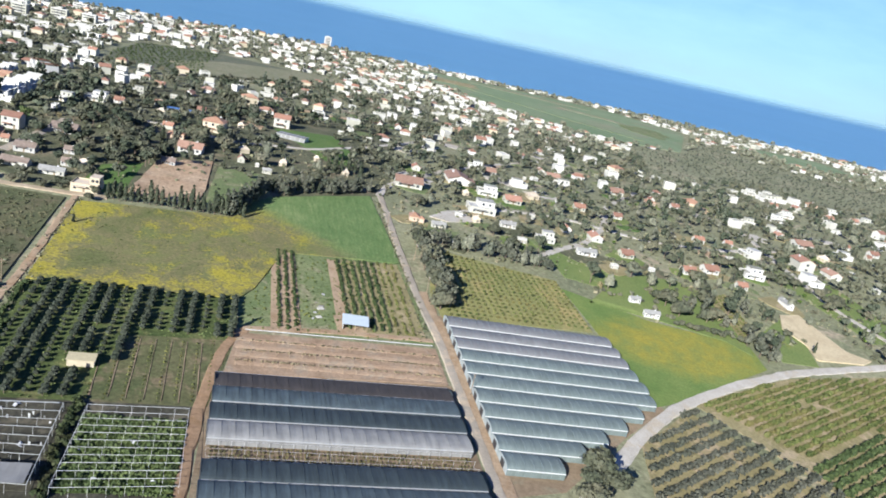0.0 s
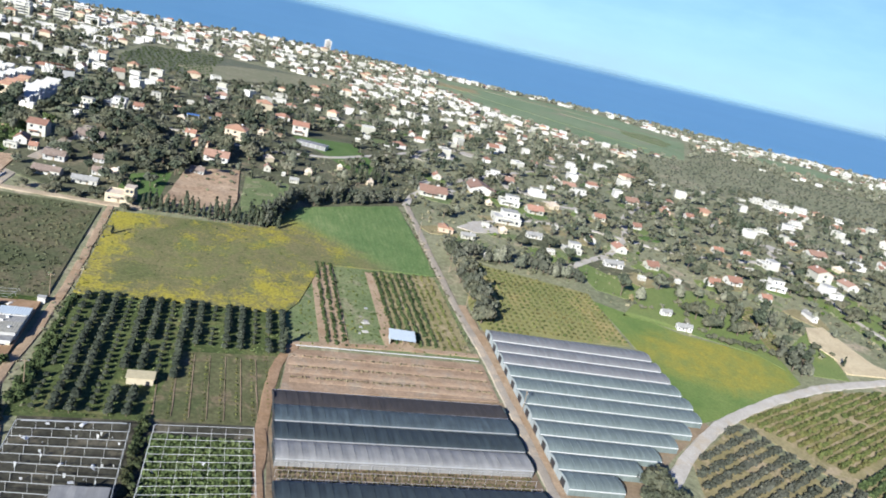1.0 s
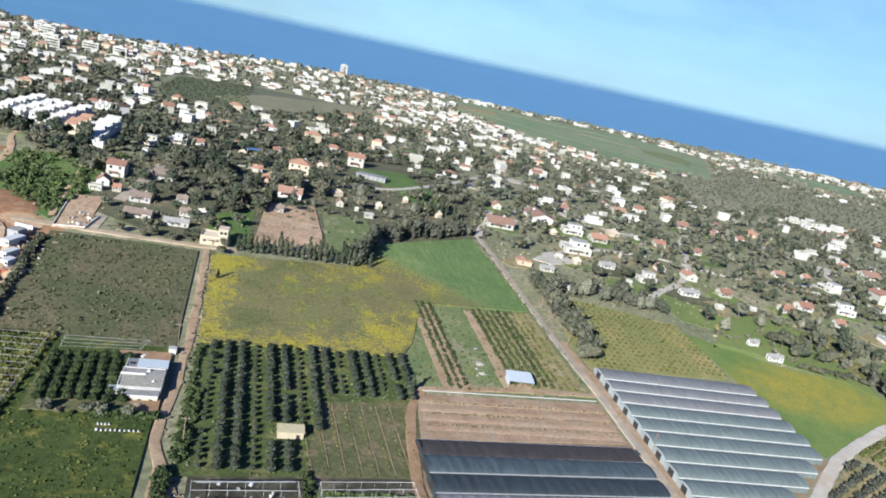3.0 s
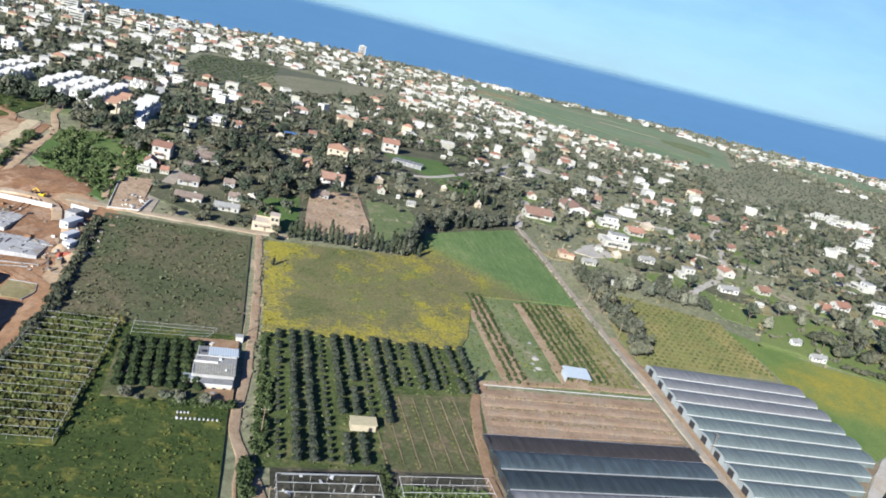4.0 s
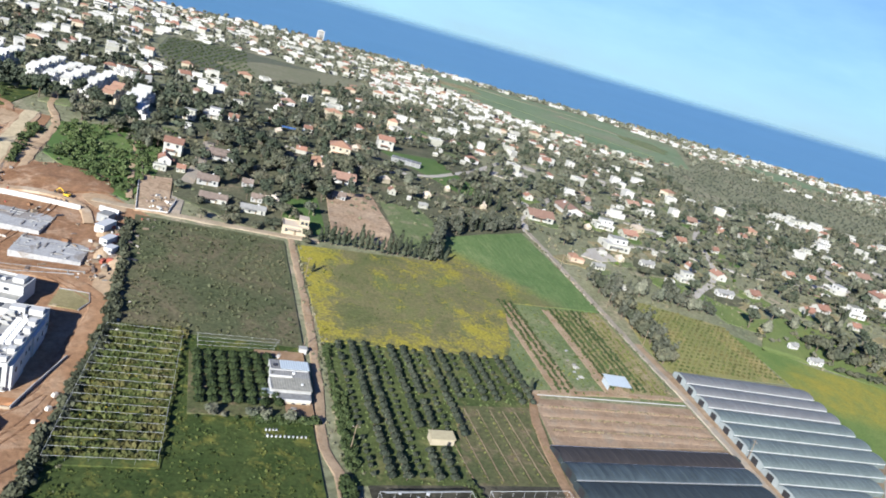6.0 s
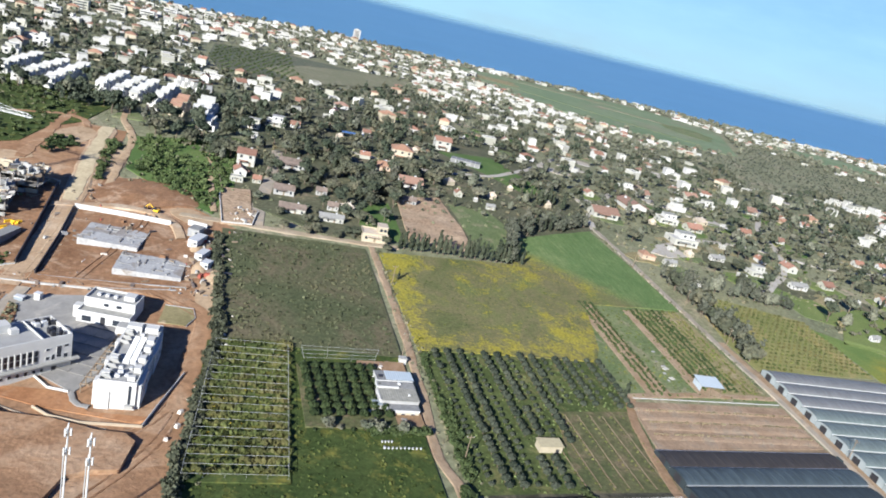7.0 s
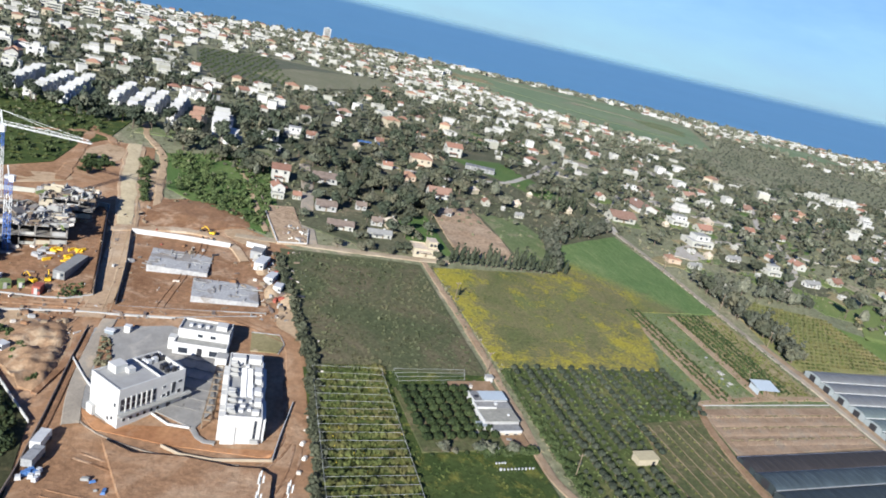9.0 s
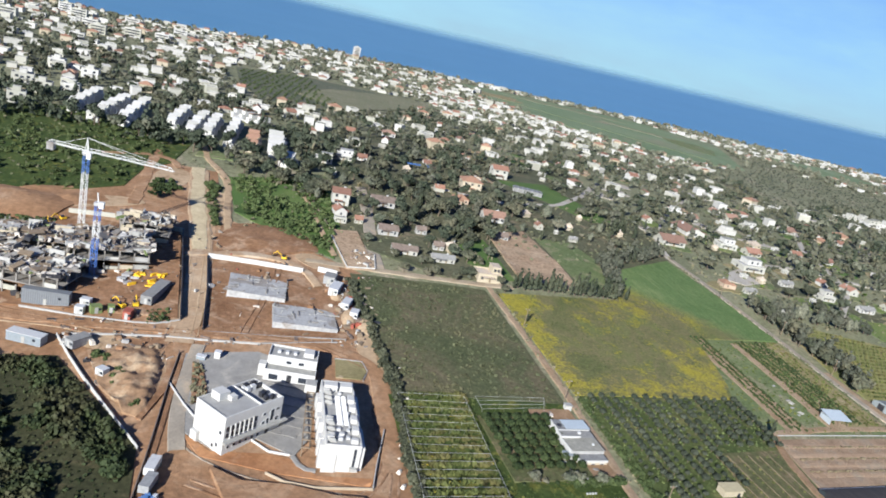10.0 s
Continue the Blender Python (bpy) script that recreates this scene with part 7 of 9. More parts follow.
concrete_frame(-273, 222, 25, 18, -6, 2, 1)
concrete_frame(-281, 242, 22, 15, 12, 2, 2)
concrete_frame(-257, 243, 23, 20, 18, 2, 3)
concrete_frame(-252, 263, 17, 12, 8, 2, 4)
drape("site_floor", [(-292, 206), (-226, 209), (-241, 268), (-284, 274), (-295, 250)], PIT, "churned reddish floor of the building site", "ground", .3, 6, "xy", bumps)
drape("site_mound", [(-345, 268), (-318, 296), (-284, 290), (-288, 268), (-305, 262)], ORANGE, "orange spoil heap behind the site", "ground", .2, 4, "xy", lambda x, y: (3.0 + 1.2 * noise.noise((x * .12, y * .12, 4))) * max(0, 1 - ((x + 312) / 30) ** 2 - ((y - 279) / 15) ** 2))
def cut_heap(x, y):
    """A flat-topped bank of spoil, steep where the digger has cut it on its eastern side."""
    rim = float(np.interp(y, (160, 166, 172, 178, 185, 190), (-221.8, -221.2, -221.6, -222.4, -223.6, -226)))
    lump = .5 * noise.noise((x * .35, y * .35, 1)) + .3 * noise.noise((x * .9, y * .9, 4))
    up = min(1, max(0, (rim - x) / .9)) * min(1, max(0, (x + 242) / 12)) * min(1, max(0, (193 - y) / 6)) * min(1, max(0, (y - 161) / 3))
    return max(0, 1.5 + 2.0 * lump + .6 * noise.noise((x * .13, y * .17, 9))) * up + .12 * abs(lump)


drape("spoil_heap", [(-244, 188), (-238, 192.5), (-227, 193), (-222.8, 187), (-220.6, 178), (-220.3, 166), (-221, 161), (-226, 162), (-235, 172)], HEAP_LOAM, "flat heap of pale spoil with a freshly cut edge", "ground", .15, .8, "xy", cut_heap)
drape("trench", [(-221.5, 186), (-219.8, 185.5), (-219, 172), (-221, 160), (-222.5, 160.5), (-220.8, 172)], PIT, "dug trench edge beside the heap", "ground", .3, 2, "xy", bumps)
drape("loam_bank", [(-226, 258), (-206, 262), (-190, 272), (-196, 286), (-215, 292), (-230, 285)], PIT, "reddish bank above the foundation pit", "ground", .2, 3, "xy", lambda x, y: (1.6 + noise.noise((x * .15, y * .15, 7))) * max(0, 1 - ((x + 210) / 20) ** 2 - ((y - 274) / 16) ** 2))


def lattice_mast(ob, x, y, z0, z1, w, colours, step=2.0):
    """Square lattice mast in coloured sections."""
    k, z = 0, z0
    while z < z1 - .1:
        t = min(z + step * 3, z1)
        g = Geo()
        for sx in (-w, w):
            for sy in (-w, w):
                g.beam((x + sx, y + sy, z), (x + sx, y + sy, t), .11, 4)
        q, f = z, 1
        while q < t - .1:
            e = min(q + step, t)
            for a, b in (((-w, -w), (w, -w)), ((w, -w), (w, w)), ((w, w), (-w, w)), ((-w, w), (-w, -w))):
                a, b = (a, b) if f > 0 else (b, a)
                g.beam((x + a[0], y + a[1], q), (x + b[0], y + b[1], e), .07, 3)
                g.beam((x + a[0], y + a[1], e), (x + b[0], y + b[1], e), .06, 3)
            q, f = e, -f
        part("mast_section", g, colours[k % len(colours)], ob)
        z, k = t, k + 1


def tower_crane(x, y, h, jib_dir, jib, counter, colours, label):
    ob = thing("tower_crane", label, "crane", "tower cranes", (x, y, gz(x, y)))
    part("base", Geo().box(-2.5, -2.5, -.5, 2.5, 2.5, .8), CONCRETE, ob)
    lattice_mast(ob, 0, 0, .8, h, .8, colours)
    box_part("slewing_ring", ob, STEEL, -1.1, -1.1, h, 1.1, 1.1, h + .8)
    d = Vector((math.cos(radians(jib_dir)), math.sin(radians(jib_dir)), 0))
    sx = Vector((-d.y, d.x, 0))
    cab = d * 1.6 - sx * 1.3
    box_part("cab", ob, CRANE_WHITE, cab.x - .7, cab.y - .7, h - 1.2, cab.x + .7, cab.y + .7, h + .9)
    top = Vector((0, 0, h + 5.5))
    part("tower_head", Geo().beam((-.6, 0, h + .8), top, .14, 4).beam((.6, 0, h + .8), top, .14, 4).beam((0, .6, h + .8), top, .14, 4), CRANE_WHITE, ob)
    for nm, length, sign in (("jib", jib, 1), ("counter_jib", counter, -1)):
        if not length:
            continue
        g = Geo()
        e = d * sign
        n_ = int(length / 2.2)
        A = [e * (length * i / n_) + Vector((0, 0, h + 1)) for i in range(n_ + 1)]
        for i in range(n_):
            for s in (-.55, .55):
                g.beam(A[i] + sx * s, A[i + 1] + sx * s, .1, 4)
                g.beam(A[i] + sx * s, (A[i] + A[i + 1]) / 2 + Vector((0, 0, 1.1)), .06, 3)
                g.beam((A[i] + A[i + 1]) / 2 + Vector((0, 0, 1.1)), A[i + 1] + sx * s, .06, 3)
            g.beam(A[i] + sx * .55, A[i + 1] - sx * .55, .05, 3)
            if i < n_ - 1:
                g.beam((A[i] + A[i + 1]) / 2 + Vector((0, 0, 1.1)), (A[i + 1] + A[i + 2]) / 2 + Vector((0, 0, 1.1)), .09, 4)
        part(nm, g, CRANE_WHITE, ob)
        part("tie_rod", Geo().beam(top, e * length * .62 + Vector((0, 0, h + 2)), .06, 4), CRANE_WHITE, ob)
        if sign > 0:
            part("tie_rod", Geo().beam(top, e * length * .95 + Vector((0, 0, h + 2)), .06, 4), CRANE_WHITE, ob)
        else:
            c = e * (length - 1.2)
            box_part("counterweight", ob, CONCRETE, c.x - 1.1, c.y - 1.1, h - 1.2, c.x + 1.1, c.y + 1.1, h + 1.4)
    return ob


tower_crane(-271, 252.5, 31.5, -9, 30, 13.5, (CRANE_WHITE, CRANE_WHITE, CRANE_WHITE, CRANE_WHITE, CRANE_BLUE), "tall white and blue tower crane with a long jib")
ob = thing("crane_mast", "shorter blue and white lattice crane mast", "crane", "tower cranes", (-258, 229, gz(-258, 229)))
part("base", Geo().box(-2.2, -2.2, -.5, 2.2, 2.2, .8), CONCRETE, ob)
lattice_mast(ob, 0, 0, .8, 24, .75, (CRANE_BLUE, CRANE_BLUE, CRANE_WHITE))
box_part("slewing_unit", ob, STEEL, -1, -1, 24, 1, 1, 25)
box_part("cab", ob, CRANE_WHITE, .6, -1.4, 23.4, 2.0, 0, 25.4)
part("tower_head", Geo().beam((0, 0, 25), (-.4, 0, 28), .2, 4), CRANE_WHITE, ob)


def container(x, y, w, d, h, rot, mat, label, nm="site_container"):
    ob = thing(nm, label, "container", "site cabins", (x, y, gz(x, y) + .25), rot)
    k = max(2, int(w / .3))
    side = [(-w / 2 + i * w / k, -d / 2 + (.06 if i % 2 else 0)) for i in range(k + 1)]
    part("body", Geo().prism(side + [(a, -b) for a, b in reversed(side)], 0, h), mat, ob)
    box_part("roof", ob, {RUST: RUST, PANEL: PANEL, SHEET: SHEET2, GREEN_CAN: GREEN_CAN, TIN: SHEET2}.get(mat, TANK), -w / 2 - .05, -d / 2 - .05, h, w / 2 + .05, d / 2 + .05, h + .12)
    box_part("door", ob, GREYWALL, -.5, -d / 2 - .06, .05, .4, -d / 2 + .02, 2.0 if h > 2.2 else h * .8)
    windows_on(ob, [(w * .3, -d / 2, h * .6, 0)], .8, .7, False)


for c in ((-263.5, 209.5, 13, 2.6, 4.4, 3, PANEL, "long grey stacked site office container"), (-260, 189.5, 9.6, 3.2, 2.6, -9, BLUE_TIN, "grey site container with a white side"), (-253, 211, 2.8, 2.2, 2.2, -5, TANK, "small white site cabin"), (-253, 206.4, 2.4, 2.2, 2.2, 0, TANK, "small white site cabin by the wall"), (-249, 207.5, 3.0, 2.2, 2.3, 35, GREEN_CAN, "dull green skip container"), (-245, 208.6, 1.8, 1.8, 2.2, 20, GREEN_CAN, "small green site hut"), (-239.5, 206.5, 2.2, 3.4, 2.4, 0, RUST, "small rust-red site container by the wall"),
          (-236, 221, 3.4, 15, 2.6, -6, SHEET, "row of grey site cabins with pale roofs"), (-181.5, 240, 3.2, 8, 2.6, -10, TANK, "white site container beside the pit"), (-177, 230, 2.6, 6, 2.5, -12, TANK, "white site cabin beside the pit"), (-174, 224, 2.6, 4, 2.4, -10, TANK, "small white cabin beside the pit"), (-184, 247, 4, 5, 2.8, -8, TIN, "pale grey site cabin at the pit corner"), (-236, 177, 2.6, 2.2, 2.1, -28, TANK, "lone white cabin on the building land"), (-247, 190, 3.0, 6, 2.4, -30, TIN, "grey site container inside the wall")):
    container(*c)


def truck(x, y, rot, label, mat):
    ob = thing("delivery_truck", label, "truck", at=(x, y, gz(x, y) + .2), rot=rot)
    box_part("cargo_box", ob, mat, -1.1, -1.0, .7, 1.1, 2.6, 2.5)
    box_part("cab", ob, mat, -1.1, -2.8, .6, 1.1, -1.1, 2.3)
    box_part("windscreen", ob, GLASS, -1.0, -2.85, 1.4, 1.0, -2.75, 2.1)
    for sx in (-1.1, 1.1):
        for sy in (-2.1, 1.6):
            part("wheel", Geo().beam((sx - .15, sy, .45), (sx + .15, sy, .45), .45, 10), DARK, ob)


truck(-213.2, 142.5, 178, "white box truck parked by the fence", TANK)
truck(-212.4, 136.8, 175, "grey truck parked by the fence", TIN)


def digger(x, y, rot, label="yellow excavator standing on bare ground"):
    ob = thing("excavator", label, "excavator", "machines", (x, y, gz(x, y) + .3), rot)
    ob.matrix_basis = ob.matrix_basis @ Matrix.Scale(.68, 4)
    for s in (-1.1, 1.1):
        box_part("track", ob, DARK, s - .3, -1.7, 0, s + .3, 1.7, .8)
    box_part("body", ob, YELLOW, -1.2, -1.6, .9, 1.2, 1.2, 2.0)
    box_part("cab", ob, GLASS, -1.15, -.2, 1.9, -.1, 1.2, 2.9)
    part("boom", Geo().beam((.3, .8, 1.6), (.3, 4.0, 4.0), .25, 5).beam((.3, 4.0, 4.0), (.3, 6.2, 2.0), .2, 5), YELLOW, ob)
    box_part("bucket", ob, DARK, -.3, 5.9, .9, .9, 6.8, 2.0)


digger(-243, 211.5, 60)
digger(-239.5, 213, 20)
digger(-202, 259.5, 80, "yellow excavator above the foundation pit")
digger(-286, 262, 20)
digger(-283, 268, 140)
digger(-288, 256, 70)
for i in range(26):
    x, y = -249 + rng.random() * 12, 225 + rng.random() * 9
    yel = x > -245
    o = solo("scaffold_beam", Geo().box(-1.3, -.35, 0, 1.3, .35, .5 + rng.random() * .8, taper=.06), YELLOW if yel else STEEL, "yellow scaffold beam lying on bare earth" if yel else "grey steel prop lying on bare earth", "scaffolding", "scaffold beams", m=pose(x, y, gz(x, y) + .3, 0, 0, 20 + rng.normal() * 30))
for i in range(10):
    x, y = -213 + rng.random() * 3.5, 131 + rng.random() * 3.5
    solo("material_bag", Geo().box(-.55, -.5, 0, .55, .5, .9, taper=.1), TARP if i % 2 else TANK, "blue and white bag of building material", "bag", "bags", m=pose(x, y, gz(x, y) + .3, 0, 0, rng.random() * 90))
for i in range(30):
    r_ = rng.random()
    x, y = (-252 + rng.random() * 26, 186 + rng.random() * 9) if r_ < .45 else ((-290 + rng.random() * 50, 208 + rng.random() * 60) if r_ < .7 else (-226 + rng.random() * 44, 205 + rng.random() * 44))
    s = .3 + rng.random() * .9
    solo("rubble", Geo().box(-s, -s * .6, -.1, s, s * .6, .3 + s * .6, taper=s * .2), (STONE, WOOD, GREYWALL, PIT)[i % 4], "lump of building rubble on bare earth", "rubble", "rubble", m=pose(x, y, gz(x, y) + .4, 0, rng.random() * 12, rng.random() * 180))
clutter = Geo()
for x0, x1, y0, y1, n_ in ((-292, -229, 206, 270, 300), (-224, -180, 205, 249, 60), (-252, -222, 166, 199, 90), (-180, -166, 205, 256, 120), (-236, -196, 254, 284, 30), (-290, -200, 197, 203, 60)):
    for k in range(n_):
        x, y = x0 + rng.random() * (x1 - x0), y0 + rng.random() * (y1 - y0)
        if y < 195.5 - (x + 254) * 1.24:
            continue
        e, t, up = .12 + rng.random() ** 3 * 1.3, .1 + rng.random() ** 2 * .45, .08 + rng.random() ** 3 * .7
        clutter.box(-e, -t, -.3, e, t, up, pose(x, y, gz(x, y) + .35, 0, 0, rng.random() * 180), int(rng.choice(7, p=(.3, .2, .06, .24, .1, .02, .08))))
solo("site_clutter", clutter, [WOOD, SHELL, GREYWALL, OLDROOF, DARK, RUST, STONE], "scattered planks, blocks and scrap on bare earth", "building rubble", kind="stuff")
drape("spoil_ridge", [(-345, 266), (-330, 284), (-300, 300), (-282, 306), (-272, 298), (-282, 280), (-305, 266)], ORANGE, "ridges of dumped orange earth", "ground", .15, 2.5, "xy", lambda x, y: max(0, .6 + 2.4 * noise.noise((x * .11, y * .16, 3)) + 1.3 * noise.noise((x * .35, y * .35, 8))) * max(0, 1 - ((x + 308) / 36) ** 2 - ((y - 286) / 19) ** 2))
for i in range(12):
    x, y = -159 + rng.normal() * .8, 140 + i * 5.2
    s = .3 + rng.random() * .4
    solo("boulder", Geo().box(-s, -s * .8, -.2, s, s * .8, s, taper=s * .3), STONE, "pale boulder along the dirt verge", "stone", "verge stones", m=pose(x, y, gz(x, y) + .3, 0, 8, rng.random() * 90))


for cx, cy, n_, mt, lb in ((-198.9, 130.6, 4, TARP, "folded blue tarpaulin lying on bare earth"), (-196.4, 124.5, 6, WOOD, "heap of timber offcuts on bare earth")):
    for k in range(n_):
        w = .4 + rng.random() * .7
        solo("tarpaulin" if mt is TARP else "offcut", Geo().box(-w, -w * .5, -.1, w, w * .5, .25 + rng.random() * .4, taper=.12), mt if k % 3 else SHEET2, lb, "tarpaulin" if mt is TARP else "timber", m=pose(cx + rng.normal() * 1.6, cy + rng.normal() * 1.1, gz(cx, cy) + .25, 0, rng.normal() * 8, rng.random() * 180))


def phone_mast(x, y, h, label):
    ob = thing("phone_mast", label, "antenna mast", "antenna masts", (x, y, gz(x, y)))
    part("pole", Geo().beam((0, 0, -.5), (0, 0, h), .2, 8, 0, .11), CRANE_WHITE, ob)
    for a in (0, 120, 240):
        d = Vector((math.cos(radians(a)), math.sin(radians(a)), 0))
        for z in (h - 1.6, h - 5.2):
            p_ = d * .5
            part("antenna", Geo().box(p_.x - .12, p_.y - .12, z - .7, p_.x + .12, p_.y + .12, z + .7), TANK, ob)
            part("bracket", Geo().beam((0, 0, z), (p_.x, p_.y, z), .05, 4), STEEL, ob)
    part("ladder", Geo().box(-.5, -.06, .5, -.35, .06, h - 6), STEEL, ob)


phone_mast(-166.0, 105.6, 25.5, "slim white phone mast with panel antennas")
phone_mast(-161.2, 102.5, 26.5, "white phone mast with two antenna rings")
ob = thing("equipment_hut", "small white equipment hut at the mast foot", "hut", at=(-164.5, 112, gz(-164.5, 112)), rot=8)
box_part("body", ob, WHITE, -1.6, -1.2, -.3, 1.6, 1.2, 2.4)
box_part("roof", ob, FRAME, -1.8, -1.4, 2.4, 1.8, 1.4, 2.6)

# sand piles and stacked material beside the site cabins
for cx, cy, rx, ry, hh in ((-175.6, 223.7, 2.6, 6.5, 1.5), (-169.6, 219.8, 3.0, 5.5, 1.2), (-180.8, 237.1, 2.2, 3.6, .9)):
    drape("sand_pile", [(cx + math.cos(q) * rx, cy + math.sin(q) * ry) for q in np.linspace(0, 2 * math.pi, 15)[:-1]], SAND, "pile of building sand beside site cabins", "sand pile", .3, .9, "xy",
          lambda x, y, cx=cx, cy=cy, rx=rx, ry=ry, hh=hh: hh * (1 + .4 * noise.noise((x * .6, y * .6, 2))) * max(0, 1 - ((x - cx) / rx) ** 2 - ((y - cy) / ry) ** 2))
r = np.random.default_rng(303)
for i in range(34):
    f = r.random()
    x, y = -182 + 11 * f + r.normal() * 2.2, 250 - 38 * f + r.normal() * 2
    w, d, h = .4 + r.random() * 1.1, .3 + r.random() * .6, .25 + r.random() * .9
    solo("pallet", Geo().box(-w, -d, -.3, w, d, h).box(-w * .7, -d * .8, h, w * .5, d * .7, h + .25), (WOOD, GREYWALL, OLDROOF, RUST, WOOD)[i % 5], ("pallet loaded with rough planks", "pallet loaded with grey blocks", "pallet loaded with weathered sheeting", "pallet loaded with rusty steel", "pallet loaded with rough planks")[i % 5] + " on bare earth", "building material", "site store", m=pose(x, y, gz(x, y) + .3, 0, 0, r.random() * 180))
# weeds and rubble inside the corner fence
f = r.random(60)
xs, ys = -244.2 + 19.5 * f + 1.5 + r.random(60) * 5 * (1 - f), 184.1 + -23.7 * f + 1 + r.random(60) * 5
scatter_mesh("fence_weeds", bush, SLOPE_LEAF, xs, ys, .3 + r.random(60) * .45, "grey-green weeds along the corner fence", "bushes", squash=.5)

# ---- village ----
def house_proto(w, d, storeys, roof, wall, tile, label, rich=True, upper=0.0, lean=False):
    """A house: walls, roof, windows, door, chimney or water tank."""
    ob = thing("house", label, "house")
    h = 3.0 * storeys
    x, y = w / 2, d / 2
    if roof == "gable":
        r = d * .24
        V = [(e, *p) for e in (-x, x) for p in ((-y, -2.0), (y, -2.0), (y, h), (0, h + r), (-y, h))]
        part("wall", Geo().add(V, [(4, 3, 2, 1, 0), (5, 6, 7, 8, 9), (0, 1, 6, 5), (1, 2, 7, 6), (2, 3, 8, 7), (3, 4, 9, 8), (4, 0, 5, 9)]), wall, ob)
        part("roof", Geo().gable(w, d, h, r, .5), tile, ob)
        box_part("chimney", ob, wall, x * .4, y * .3, h, x * .4 + .6, y * .3 + .6, h + r + .5)
    else:
        box_part("wall", ob, wall, -x, -y, -2.0, x, y, h)
    if roof == "hip":
        part("roof", Geo().hip(w, d, h, d * .24, .55), tile, ob)
    elif roof == "ell":
        part("roof", Geo().hip(w, d, h, d * .22, .5), tile, ob)
        box_part("annex_wall", ob, wall, -x - .02, -y - 4.5, -2, -x + w * .45, -y + .1, h - .4)
        part("annex_roof", Geo().hip(w * .45, 5.2, h - .4, 1.3, .4, m=pose(-x + w * .225, -y - 2.0, 0)), tile, ob)
    elif roof == "flat":
        frame_box(ob, "parapet", wall, -x, -y, x, y, h, h + .6, .25)
        box_part("roof", ob, tile, -x + .25, -y + .25, h, x - .25, y - .25, h + .12)
        if upper:
            a = -x + w * upper
            box_part("upper_wall", ob, wall, a, -y * .3, h, x - .3, y - .3, h + 2.9)
            box_part("upper_roof", ob, tile, a - .2, -y * .3 - .2, h + 2.9, x - .1, y - .1, h + 3.1)
            windows_on(ob, [(a + (x - a) * .3, -y * .3, h + 1.5, 0), (a + (x - a) * .7, -y * .3, h + 1.5, 0)], 1.3, 1.2, False)
    n_ = max(2, int(w / 3.6))
    spots = []
    for s in range(storeys):
        for i in range(n_):
            if not (s == 0 and i == n_ // 2):
                spots.append((-x + w * (i + .5) / n_, -y - .01, 1.6 + 3 * s, 0))
        spots += [(-x - .01, 0, 1.6 + 3 * s, -90)]
    windows_on(ob, spots if rich else spots[:2], 1.3, 1.25, False)
    if rich:
        box_part("door", ob, WOOD, -x + w * (n_ // 2 + .5) / n_ - .5, -y - .06, 0, -x + w * (n_ // 2 + .5) / n_ + .5, -y + .05, 2.1)
    if rich:
        k = h + (.2 if roof == "flat" else d * .16)
        part("water_tank", Geo().beam((x * .3, y * .4, k + .6), (x * .3 + 1.2, y * .4, k + .6), .35, 8), TANK, ob)
        box_part("porch_roof", ob, tile, -x * .7, -y - 2.2, 2.5, x * .25, -y, 2.65)
    return ob


KIND = {
    "R": house_proto(9, 8, 2, "gable", WHITE, RED_TILE, "two-storey white house with a red tiled gable roof"),
    "r": house_proto(12, 9, 1, "gable", WHITE, RED_TILE, "low white house with a red tiled roof"),
    "o": house_proto(12, 10, 1, "ell", PINK, ORANGE_TILE, "peach house with orange tiled roofs"),
    "O": house_proto(12, 11, 2, "hip", CREAM, ORANGE_TILE, "cream two-storey villa with an orange tiled roof"),
    "w": house_proto(14, 9, 1, "flat", WHITE, FLAT_ROOF, "low white flat-roofed house"),
    "W": house_proto(14, 11, 1, "flat", WHITE, FLAT_ROOF, "white flat-roofed villa with a set-back upper floor", upper=.35),
    "c": house_proto(13, 10, 1, "ell", CREAM, PALE_TILE, "cream house with faded tiled roofs"),
    "b": house_proto(12, 9, 1, "gable", WHITE, BROWN_TILE, "white house with a brown tiled roof"),
    "g": house_proto(13, 8, 1, "gable", GREYWALL, OLDROOF, "grey shabby house with a weathered sheet roof"),
    "v": house_proto(12, 10, 1, "flat", CREAM, PALE_TILE, "cream flat-roofed villa with a small set-back upper room", upper=.62),
    "t": house_proto(17, 7, 1, "gable", WHITE, OLDROOF, "long white shed with a weathered brown roof"),
    "s": house_proto(17, 6, 1, "gable", WHITE, SHEET2, "long white farm shed with a pale roof"),
}
WIDE = {"t": 17, "R": 9, "r": 12, "o": 12, "O": 12, "w": 14, "W": 14, "c": 13, "b": 12, "g": 13, "v": 12, "s": 17}
FAR = {
    "R": house_proto(10, 9, 2, "gable", WHITE, RED_TILE, "distant white house with a red tiled roof", False),
    "O": house_proto(12, 10, 2, "hip", CREAM, ORANGE_TILE, "distant cream house with an orange tiled roof", False),
    "W": house_proto(13, 10, 2, "flat", WHITE, FLAT_ROOF, "distant white flat-roofed house", False),
    "w": house_proto(12, 9, 1, "flat", WHITE, FLAT_ROOF, "distant low white house", False),
    "b": house_proto(12, 10, 1, "hip", WHITE, BROWN_TILE, "distant white house with a brown roof", False),
    "r": house_proto(13, 9, 1, "hip", WHITE, RED_TILE, "distant low house with a red tiled roof", False),
}
built = []  # (x, y, radius) of everything that trees must keep clear of


